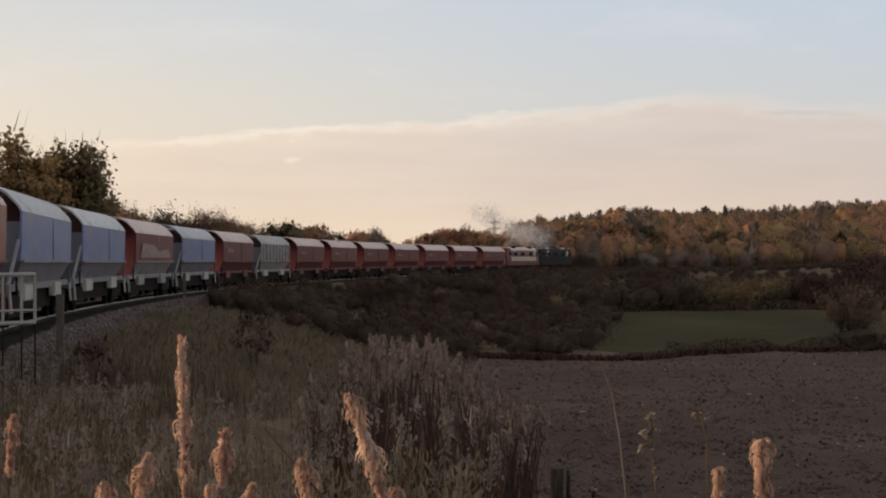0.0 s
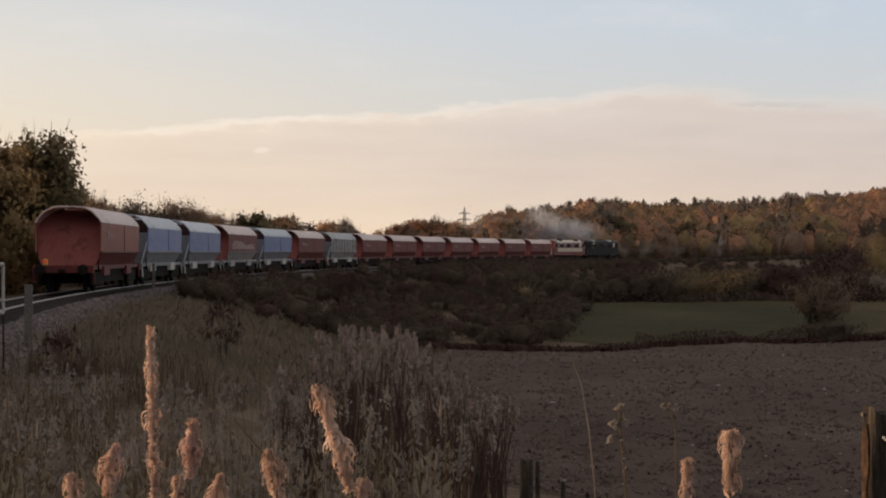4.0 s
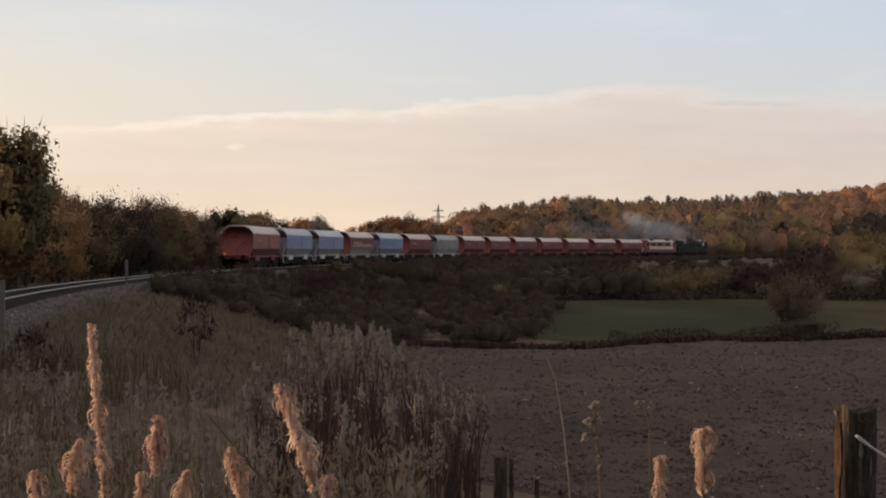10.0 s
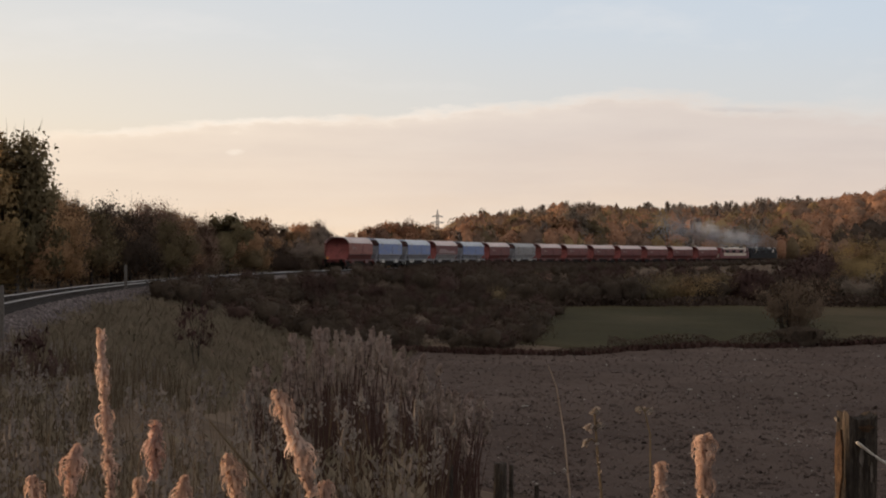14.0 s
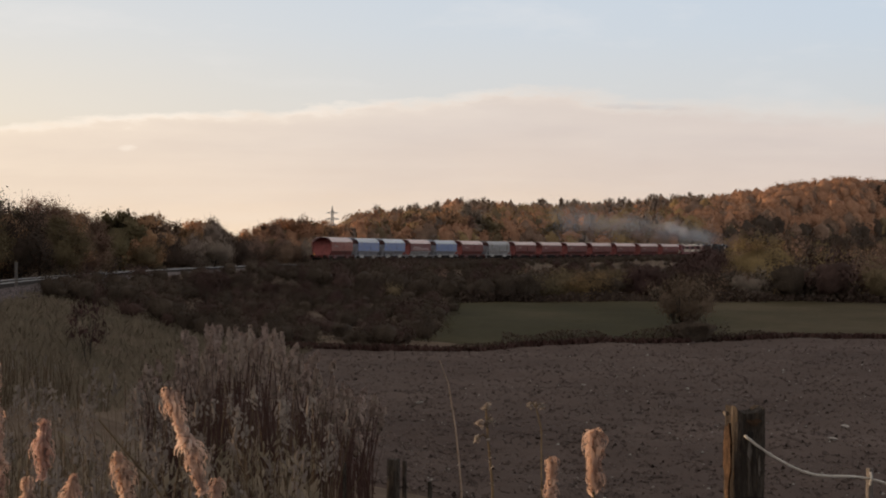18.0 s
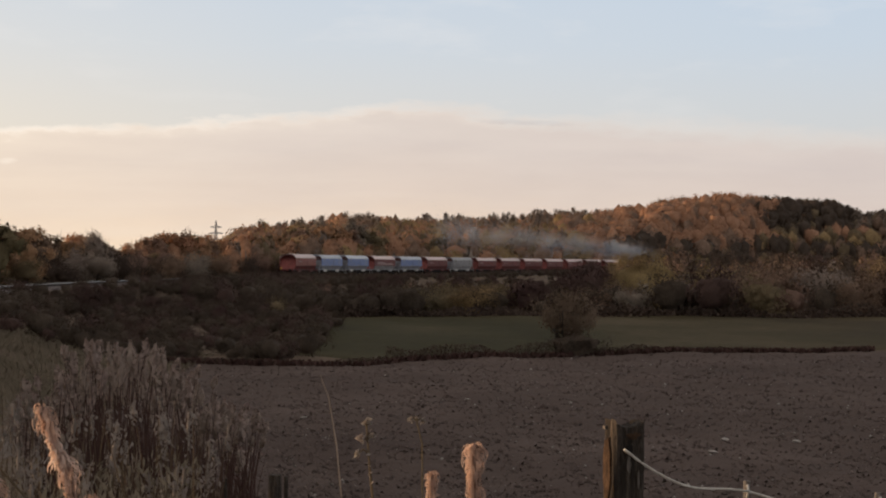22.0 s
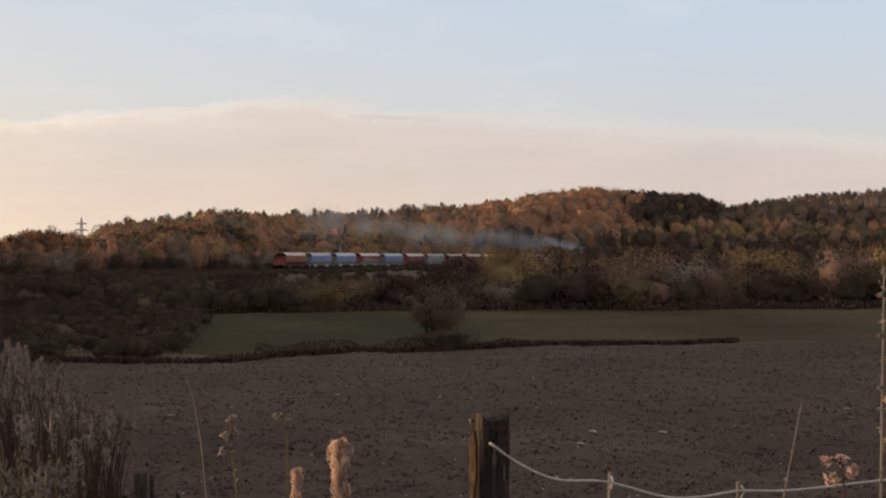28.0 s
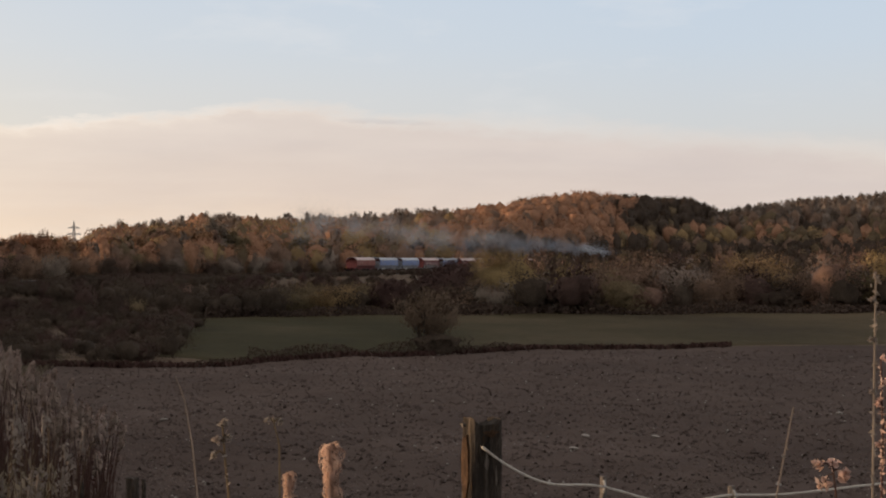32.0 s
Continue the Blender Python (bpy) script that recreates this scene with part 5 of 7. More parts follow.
def plant_bank():
    """Scrub on the slope between the track and the fields."""
    rng = random.Random(8)
    made = 0
    while made < 210:
        s = rng.uniform(62, 300)
        x, y, _ = on_line(s, 1.0)
        q = 3.4 + (16 + max(0, s - 90) * 0.20) * rng.random() ** 1.2
        x, y, _ = on_line(s, q)
        if in_fields(x, y):
            continue
        made += 1
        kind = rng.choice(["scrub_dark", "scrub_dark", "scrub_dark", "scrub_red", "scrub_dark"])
        b, d = math.degrees(math.atan2(x, y)), math.hypot(x, y)
        room = 1.7 + d * math.tan(radians(float(np.interp(b, [-14, -9, -6, -4.5, -3, 0, 2, 4, 6, 8], [-1.0, -0.70, -0.58, -0.38, -0.30, -0.30, -0.28, -0.24, -0.19, -0.14])))) - float(ground_z(np.array([x]), np.array([y]))[0])
        scale = min(rng.uniform(0.36, 0.55) + 0.28 * float(step01(4, 12, q)) * rng.random(), room / 2.9)
        if scale > 0.16:
            grow(kind, x, y, scale, rng.uniform(0.8, 1.05))


def plant_flat():
    """Scrub and small trees between the meadow and the far track, and the thicket at the meadow's near end."""
    rng = random.Random(13)
    spots = {k: [] for k in ("leaf_brown", "leaf_dark", "leaf_olive", "twig_grey", "twig_red", "leaf_orange")}
    made = 0
    while made < 300:
        b = rng.uniform(-2.0, 24.2)
        x0 = math.tan(radians(b)) * 165
        edge = float(meadow_edge(np.array([x0]))[0]) / math.cos(radians(b))
        far = min(float(hill_foot(np.array([b]))[0]) - 75, 560)
        d = edge + 1.5 + (far - edge) * rng.random() ** 1.9
        x, y = polar(b, d)
        made += 1
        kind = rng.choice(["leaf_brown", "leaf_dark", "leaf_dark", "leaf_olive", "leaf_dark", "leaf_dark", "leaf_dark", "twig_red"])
        # what stands before the train stays low enough to show it
        room = 1.7 + d * math.tan(radians(-0.42 if b < 8.2 else 0.1 if b < 13 else 0.25)) - float(ground_z(np.array([x]), np.array([y]))[0])
        if b > 8.8:
            scale = min(rng.uniform(1.0, 2.1), max(0.5, room / 2.9))
        else:
            scale = min(rng.uniform(0.6, 1.3), max(0.35, room / 3.2))
        spots[kind].append((x, y, scale, rng.uniform(0.85, 1.1)))
    made = 0
    while made < 390:
        x, y = rng.uniform(-24, 5), 86 + 120 * rng.random() ** 1.5
        q, _ = beside_line(np.array([x]), np.array([y]))
        if q[0] < 4 or in_fields(x, y):
            continue
        made += 1
        kind = rng.choice(["leaf_dark", "leaf_dark", "leaf_dark", "twig_red"])
        spots[kind].append((x, y, rng.uniform(0.3, 0.62), rng.uniform(0.7, 1.0)))
    made = 0
    while made < 520:
        s = rng.uniform(120, 430)
        x, y, _ = on_line(s, 3.2 + 16 * rng.random() ** 1.7)
        if in_fields(x, y):
            continue
        made += 1
        b, d = math.degrees(math.atan2(x, y)), math.hypot(x, y)
        room = 1.7 + d * math.tan(radians(float(np.interp(b, [-8, -6, -4.5, -3, 0, 2, 4, 6, 8], [-0.62, -0.50, -0.30, -0.18, -0.20, -0.20, -0.16, -0.10, -0.05])))) - float(ground_z(np.array([x]), np.array([y]))[0])
        if room > 0.3:
            spots[rng.choice(["leaf_dark", "leaf_dark", "leaf_dark", "twig_red"])].append((x, y, min(1.1, room / 2.8) * rng.uniform(0.8, 1.0), 1.0))
    names = {"leaf_brown": "brown leafy scrub between the meadow and the track", "leaf_dark": "dark bramble scrub between the meadow and the track", "leaf_olive": "olive scrub between the meadow and the track",
             "twig_grey": "grey twiggy scrub between the meadow and the track", "twig_red": "red-brown twiggy scrub on the low bank", "leaf_orange": "orange scrub"}
    for k, (kind, list_of) in enumerate(spots.items()):
        if list_of:
            twiggy = kind.startswith("twig")
            far_scrub("far_scrub", names[kind], 60 + 7 * k, list_of, kind, 640, 0.12, 120 if twiggy else 40,
                      height=3.0, width=3.6, low=0.15, clumps=18, clump_r=0.72, dense=0.72, long=2.0 if twiggy else 1.0, upright=0.4 if twiggy else 0.0)
    # mostly dark leaves: the shade below the hill is put into their colour
    far_trees = {"leaf_dark": [], "leaf_brown": [], "leaf_olive": []}
    for k in range(110):
        x, y = polar(rng.uniform(8.8, 24.0), rng.uniform(235, 600))
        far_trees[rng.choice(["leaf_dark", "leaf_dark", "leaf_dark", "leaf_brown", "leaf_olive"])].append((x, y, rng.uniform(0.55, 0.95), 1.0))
    for k, (kind, list_of) in enumerate(far_trees.items()):
        far_scrub("low_wood", "low dark wood between the meadow and the hill", 240 + 7 * k, list_of, kind, 900, 0.36, 100, height=8.0, width=6.8, low=0.4, clumps=26, clump_r=0.95, dense=0.9)


plant_left_trees()
plant_shade_wood()
plant_bank()
plant_flat()

birch = plant("birch_tree", "tall thin birch with drooping yellowing leaves", "tree", 36, "leaf_olive", "birch_bark", group="birches behind the track", height=8.7, width=4.8, low=0.9, leaves=9000, size=0.19,
              clumps=70, clump_r=0.62, trunk=0.12, droop=0.22, twigs=500, dense=0)
place(birch, -16.75, 101, 0, 1.06, 0.1)
golden = plant("birch_tree", "tall birch with golden autumn leaves", "tree", 37, "leaf_yellow", "birch_bark", group="birches behind the track", height=8.4, width=4.6, low=0.9, leaves=8000, size=0.19,
               clumps=64, clump_r=0.6, trunk=0.12, droop=0.22, twigs=500, dense=0)
place(golden, -18.7, 96, 40, 1.12, 0.1)
again(birch, *polar(-20.4, 92), 200, 1.0)
again(golden, *polar(-17.55, 100), 120, 0.98)
# unseen trees added along the line, towards the low sun, to shade the field
_shade_row = random.Random(19)
for _k in range(44):
    _s = -48 + 60 * _k / 44
    _x, _y, _ = on_line(_s, -_shade_row.uniform(6.0, 11.0))
    if math.degrees(math.atan2(_x, _y)) < -22:
        grow(_shade_row.choice(["tree_dark", "tree_brown", "tree_olive"]), _x, _y, _shade_row.uniform(0.62, 0.85))
lone = plant("hawthorn_bush", "lone half-bare thorn bush in the field hedge", "bush", 41, "thorn_leaf", height=3.3, width=3.5, low=1.35, leaves=3800, size=0.085, clumps=40, clump_r=0.46, trunk=0.06, stems=14, twigs=1300, dense=0)
place(lone, 7.35, 93.5)
skirt = plant("bramble_clump", "dark bramble clump at the foot of the thorn bush", "bush", 42, "leaf_dark", height=1.3, width=3.4, low=0.05, leaves=1500, size=0.07, clumps=18, clump_r=0.45, trunk=0.03, stems=4, twigs=200)
place(skirt, 7.6, 92.6)
bright = plant("willow_tree", "broad yellow-leaved willow at the edge of the scrub", "tree", 43, "leaf_yellow", height=7.0, width=8.6, low=0.5, leaves=14000, size=0.12, clumps=70, clump_r=1.0, trunk=0.14, stems=6, twigs=900)
place(bright, 9.85, 181, 0, 0.86)
again(bright, *polar(11.9, 182), 140, 0.60, 0.05, 1.12)
again(bright, *polar(10.75, 177), 60, 0.52)
# rounded bushes along the far side of the meadow: bearing, distance, kind, height
for _b, _d, _kind, _h in ((0.9, 168, "scrub_red", 2.6), (2.0, 170, "scrub_dark", 2.8), (2.9, 166, "scrub_olive", 2.4), (3.7, 172, "scrub_olive", 2.9), (4.5, 168, "scrub_gold", 2.6), (5.3, 174, "scrub_olive", 2.9),
                          (6.2, 170, "scrub_red", 3.1), (6.9, 176, "scrub_dark", 3.3), (7.8, 178, "scrub_red", 4.4), (8.4, 186, "scrub_red", 4.8), (8.9, 172, "scrub_brown", 3.0), (9.6, 171, "scrub_grey", 2.6),
                          (11.2, 170, "scrub_grey", 3.0), (12.3, 172, "scrub_dark", 2.8), (12.9, 178, "scrub_brown", 4.0), (13.6, 176, "scrub_brown", 4.6), (14.4, 179, "scrub_brown", 4.9), (15.3, 177, "scrub_grey", 4.2),
                          (16.2, 174, "scrub_brown", 3.6), (16.9, 178, "scrub_brown", 4.3), (17.6, 181, "scrub_gold", 5.0), (18.4, 176, "scrub_dark", 4.0), (19.2, 178, "scrub_brown", 3.8), (20.1, 180, "scrub_grey", 4.4),
                          (20.9, 178, "scrub_olive", 3.7), (21.8, 182, "scrub_gold", 5.4), (22.7, 180, "scrub_brown", 4.4), (23.6, 178, "scrub_grey", 4.2)):
    _x, _y = polar(_b, _d)
    _y = max(_y, float(meadow_edge(np.array([_x]))[0]) + 2.0)
    grow(_kind, _x, _y, _h / 2.9 * 1.3, 0.78, 0.1)


def make_hedge():
    """The low hedge along the far edge of the ploughed field, and the bank of dead weeds at its end."""
    rng = np.random.default_rng(17)
    xs = rng.uniform(-8, 28.6, 13000)
    tall = np.where(xs < 2.5, 0.45, 1.0) * np.clip(1.12 - 0.062 * np.clip(xs - 9, 0, None), 0.24, 2) * (0.75 + 0.35 * bumps(xs, xs * 0, 1.3))
    ys = field_edge(xs) + 1.0 + rng.normal(0, 0.4, len(xs))
    z = ground_z(xs, ys)
    h = rng.uniform(0, 1, len(xs)) ** 0.8 * np.clip(tall, 0.15, None) * 0.85
    v, f = scatter_leaves(rng, np.stack([xs, ys, z + h], 1), 0.10)
    hedge = tagged(new("field_hedge"), "low dark bramble hedge along the ploughed field", "hedge")
    part("crown", fast_mesh("crown", v, f, M["leaf_dark"]), None, hedge)
    # dead grass whose dark colour draws the bank's shadow at the hedge foot
    xs = rng.uniform(-9, 29, 7000)
    ys = field_edge(xs) + rng.normal(0.50, 0.22, len(xs))
    v, f = scatter_leaves(rng, np.stack([xs, ys, ground_z(xs, ys) + 0.05 + rng.uniform(0, 0.2, len(xs)) * np.where(xs < 30, 1, 0.3)], 1), 0.15, 2.2, 0.5)
    part("dead_grass", fast_mesh("dead_grass", v, f, M["dark_stem"]), None, hedge, "strip of dead grass, coloured dark as the shadow under the hedge")
    xs = rng.uniform(1, 95, 9000)
    ys = meadow_edge(xs) + rng.normal(0.8, 0.9, len(xs))
    v, f = scatter_leaves(rng, np.stack([xs, ys, ground_z(xs, ys) + rng.uniform(0, 1.2, len(xs)) * (0.7 + 0.4 * bumps(xs, xs * 0, 3.0))], 1), 0.28)
    tagged(new("meadow_hedge", fast_mesh("meadow_hedge", v, f, M["leaf_dark"])), "dark hedge at the far side of the meadow", "hedge", kind="stuff")


make_hedge()
M["ballast_stone"] = material("ballast_stone", [(0.086, 0.07, 0.069), (0.149, 0.124, 0.122), (0.23, 0.194, 0.187)], 2.5, 0.9, leaf=0.01, vary=0.45)
make_ballast_stones()


# ---- the ploughed ground ----
def make_clods():
    rng = np.random.default_rng(23)
    base = np.array([(1, 0, 0), (0, 1, 0), (-1, 0, 0), (0, -1, 0), (0, 0, 0.8), (0, 0, -0.5)], float)
    tris = np.array([(0, 1, 4), (1, 2, 4), (2, 3, 4), (3, 0, 4), (1, 0, 5), (2, 1, 5), (3, 2, 5), (0, 3, 5)])

    def lumps(n, r0, r1, size, spread=1.6):
        r = r0 + (r1 - r0) * rng.uniform(0, 1, n) ** spread
        b = np.radians(rng.uniform(-12, 24.5, n))
        x, y = r * np.sin(b), r * np.cos(b)
        keep = (y < field_edge(x) - 0.2) & (x > -6.6 + 0.4 * np.sin(y)) & (y > 13 + 3.2 * np.clip(4 - x, 0, None))
        x, y, r = x[keep], y[keep], r[keep]
        z = ground_z(x, y) + 0.095
        s = size * rng.lognormal(0, 0.38, len(x))[:, None, None] * (0.8 + 0.002 * r)[:, None, None]
        turn = rng.uniform(0, 6.283, len(x))
        v = base[None] * s * rng.uniform(0.6, 1.35, (len(x), 6, 3))
        c, sn = np.cos(turn)[:, None], np.sin(turn)[:, None]
        v = np.stack([v[..., 0] * c - v[..., 1] * sn, v[..., 0] * sn + v[..., 1] * c, v[..., 2]], -1) + np.stack([x, y, z], -1)[:, None]
        v, f = v.reshape(-1, 3), (tris[None] + 6 * np.arange(len(x))[:, None, None]).reshape(-1, 3)
        steep = np.cross(v[f[:, 1]] - v[f[:, 0]], v[f[:, 2]] - v[f[:, 0]])
        steep /= np.linalg.norm(steep, axis=1, keepdims=True) + 1e-9
        return v, f, steep * 0.68 + [0, 0, 0.62]

    v, f, worn = lumps(38000, 18, 96, 0.040, 1.35)
    tagged(new("soil_clods", fast_mesh("soil_clods", v, f, M["clod"], worn)), "broken clods of brown earth on the field", "soil", kind="stuff")
    v, f, worn = lumps(26000, 15, 60, 0.024, 1.5)
    tagged(new("soil_crumbs", fast_mesh("soil_crumbs", v, f, M["clod"], worn)), "fine crumbs of brown earth on the field", "soil", kind="stuff")
    v, f, worn = lumps(1500, 18, 90, 0.030)
    tagged(new("field_stones", fast_mesh("field_stones", v, f, M["stone"], worn)), "small pale stones scattered on the ploughed field", "stones", kind="stuff")


make_clods()
field_stone = single("field_stone", Build().tube([(0, 0, -0.03), (0, 0.01, 0.02), (0.01, 0, 0.06), (0, 0, 0.075)], [0.10, 0.15, 0.10, 0.03], 8), M["stone"], "flat pale stone lying on the ploughed soil", "stone", "larger pale stones")
for k, (b, e) in enumerate(((12.35, -5.43), (14.55, -5.51), (12.0, -5.98), (4.3, -4.3), (20.2, -4.7), (-0.9, -4.9))):
    d = 4.6 / math.tan(radians(-e))
    x, y = polar(b, d)
    ob = field_stone if k == 0 else copy_thing(field_stone, Matrix.Identity(4))
    ob.matrix_world = pose(x, y, float(ground_z(np.array([x]), np.array([y]))[0]) + 0.10, 4, 3, 37 * k) @ Matrix.Diagonal((0.85, 0.85, 0.65, 1))


# ---- weeds in front ----
def spot(b, d, z):
    x, y = polar(b, d)
    return Vector((x + (0.03 if b > 8 else 0), y, z))


def stems_mesh(name, feet, heights, lean, width, mat, rng, bend=0.25):
    """Thin three-part stems as flat-sided blades crossed at right angles."""
    n = len(feet)
    way = rng.normal(size=(n, 2)) * lean
    v, f, count = [], [], 0
    for k in range(2):
        a = rng.uniform(0, 6.283, n) + 1.571 * k
        off = np.stack([np.cos(a), np.sin(a), 0 * a], 1) * width[:, None]
        rows = []
        for u in (0.0, 0.4, 0.75, 1.0):
            p = feet + np.stack([way[:, 0] * heights * u ** (1 + bend * 3), way[:, 1] * heights * u ** (1 + bend * 3), heights * u * (1 - 0.12 * u * np.hypot(way[:, 0], way[:, 1]))], 1)
            w = off * (1 - 0.75 * u)
            rows.append(np.stack([p - w, p + w], 1))
        rows = np.stack(rows, 1).reshape(n, 8, 3)
        v.append(rows.reshape(-1, 3))
        base = count + 8 * np.arange(n)[:, None]
        for j in range(3):
            f.append(base + np.array([2 * j, 2 * j + 1, 2 * j + 3, 2 * j + 2]))
        count += 8 * n
    return np.concatenate(v), np.concatenate(f), way


def seeds_at(rng, tips, way, count, length, thick, size, long=2.0):
    """Fluffy heads: leaves crowded along the last part of each stem."""
    n = len(tips)
    u = rng.uniform(0, 1, (n, count))
    p = tips[:, None, :] - np.stack([way[:, 0, None] * u * length * 0.6, way[:, 1, None] * u * length * 0.6, u * length], -1)
    p = p + rng.normal(size=p.shape) * thick * (0.5 + 0.8 * np.sin(u * 3.0))[..., None]
    return scatter_leaves(rng, p.reshape(-1, 3), size, long, 0.3)


def spindles(rng, tips, way, lengths, thick):
    """Dense soft hearts of seed heads, thickest in the middle, one under each tip."""
    n, rings, sides = len(tips), 6, 5
    u = np.linspace(0, 1, rings)
    fat = np.array([0.1, 0.8, 0.6, 1.0, 0.55, 0.2])
    a = np.linspace(0, 6.283, sides, endpoint=False)
    along = np.stack([way[:, 0], way[:, 1], np.ones(n)], 1)
    mid = tips[:, None] - along[:, None] * (u[None, :] * lengths[:, None])[..., None]
    r = thick[:, None, None] * fat[None, :, None] * rng.uniform(0.6, 1.4, (n, rings, sides))
    ring = np.stack([np.cos(a), np.sin(a), 0 * a], 1)
    v = mid[:, :, None] + ring[None, None] * r[..., None] + rng.normal(0, 0.12, (n, rings, sides, 1)) * thick[:, None, None, None]
    j, k = np.meshgrid(np.arange(rings - 1), np.arange(sides), indexing="ij")
    f = np.stack([j * sides + k, j * sides + (k + 1) % sides, (j + 1) * sides + (k + 1) % sides, (j + 1) * sides + k], -1).reshape(-1, 4)
    at = np.broadcast_to(ring + [0, 0, 0.5], v.shape)
    return v.reshape(-1, 3), (f[None] + rings * sides * np.arange(n)[:, None, None]).reshape(-1, 4), at.reshape(-1, 3)


def make_weeds():
    rng = np.random.default_rng(29)

    def feet_in(n, b0, b1, d0, d1, power=1.0, herb=True):
        b, d = np.radians(rng.uniform(b0, b1, n)), d0 + (d1 - d0) * rng.uniform(0, 1, n) ** power
        x, y = d * np.sin(b), d * np.cos(b)
        q, _ = beside_line(x, y)
        keep = (q > 3.3 + 0.5 * np.sin(y * 0.7)) & ((x < -6.2 + 0.25 * np.clip(24 - y, 0, None)) | (y < 11))
        if herb:
            keep = keep & ~((np.degrees(b) > -9.4) & (np.degrees(b) < -2.3) & (d > 10.4) & (d < 16.5))
        x, y = x[keep], y[keep]
        return np.stack([x, y, ground_z(x, y) - 0.02], 1)

    # rough grass over the slope
    feet = feet_in(70000, -24, 0, 9, 95, 1.3)
    d = np.hypot(feet[:, 0], feet[:, 1])
    h = rng.uniform(0.12, 0.40, len(feet)) * (1 + 0.3 * bumps(feet[:, 0], feet[:, 1], 5.0))
    v, f, _ = stems_mesh("grass", feet, h, 0.45, 0.002 + 0.00030 * d, M["grass_blade"], rng)
    tagged(new("rough_grass", fast_mesh("rough_grass", v, f, M["grass_blade"], np.tile([[0.0, -0.5, 0.85]], (len(f), 1)))), "long brown-green grass on the slope", "grass", kind="stuff")
    # dead weed stalks with small pale heads
    feet = feet_in(5200, -24, -3.5, 6.0, 34, 1.2)
    d = np.hypot(feet[:, 0], feet[:, 1])
    h = np.minimum(rng.uniform(0.45, 1.15, len(feet)), 1.7 - d * math.tan(radians(3.4)) + rng.normal(0, 0.06, len(feet)) - feet[:, 2])
    h = np.where(d < 14, h, rng.uniform(0.4, 0.9, len(feet)))
    h = np.clip(h, 0.3, None)
    v, f, way = stems_mesh("weeds", feet, h, 0.10, 0.0022 + 0.00022 * d, M["dry_stem"], rng)
    tagged(new("weed_stalks", fast_mesh("weed_stalks", v, f, M["dry_stem"])), "dry brown weed stalks standing on the slope", "weeds", kind="stuff")
    tips = feet + np.stack([way[:, 0] * h, way[:, 1] * h, h], 1)
    some = rng.uniform(size=len(tips)) < 0.42
    some = some & (rng.uniform(size=len(tips)) < np.where(d < 17, 0.9, 0.35))
    count = int(some.sum())
    v, f, at = spindles(rng, tips[some], way[some], rng.uniform(0.04, 0.12, count), rng.uniform(0.004, 0.010, count))
    lv, lf = seeds_at(rng, tips[some], way[some], 26, 0.11, 0.013, 0.014, 2.0)
    v, f, at = np.vstack([v, lv]), np.vstack([f, lf + len(v)]), np.vstack([at, np.tile([[0.0, -0.6, 0.8]], (len(lv), 1))])
    tagged(new("weed_heads", fast_mesh("weed_heads", v, f, M["seed_fluff"], at=at)), "pale dry seed heads of the weeds", "weeds", kind="stuff")
    # red-brown stems, with the shade inside the stand put into their dark colour
    feet = feet_in(2300, -9.7, -2.4, 10.4, 15.6, 1.0, False)
    d, b = np.hypot(feet[:, 0], feet[:, 1]), np.degrees(np.arctan2(feet[:, 0], feet[:, 1]))
    top = 1.7 + d * np.tan(np.radians(-2.75 - 0.85 * np.clip((-7.3 - b) / 1.3, 0, 9) ** 1.4 - 2.1 * np.clip((b + 5.9) / 3.2, 0, 9) ** 0.9)) - feet[:, 2]
    h = np.clip(top * rng.uniform(0.45, 1.0, len(d)), 0.25, None)
    v, f, way = stems_mesh("stems", feet, h, 0.09, 0.0016 + 0.00022 * d, M["dark_stem"], rng)
    tagged(new("weed_stems", fast_mesh("weed_stems", v, f, M["dark_stem"])), "dark red-brown dead stems crowded in the willowherb", "weeds", kind="stuff")
    # leaves and side shoots low down among the stalks
    feet = feet_in(42000, -24, -4.0, 6.5, 30, 1.1)
    d = np.hypot(feet[:, 0], feet[:, 1])
    p = feet + np.stack([0 * d, 0 * d, rng.uniform(0.05, 0.75, len(d))], 1)
    p = p[(p[:, 2] - 1.7) / d < -math.tan(radians(3.8))]
    v, f = scatter_leaves(rng, p, 0.02, 3.5, 0.6)
    tagged(new("weed_leaves", fast_mesh("weed_leaves", v, f, M["grass_blade"], np.tile([[0.0, -0.6, 0.8]], (len(f), 1)))), "withered olive-brown weed leaves", "weeds", kind="stuff")


make_weeds()


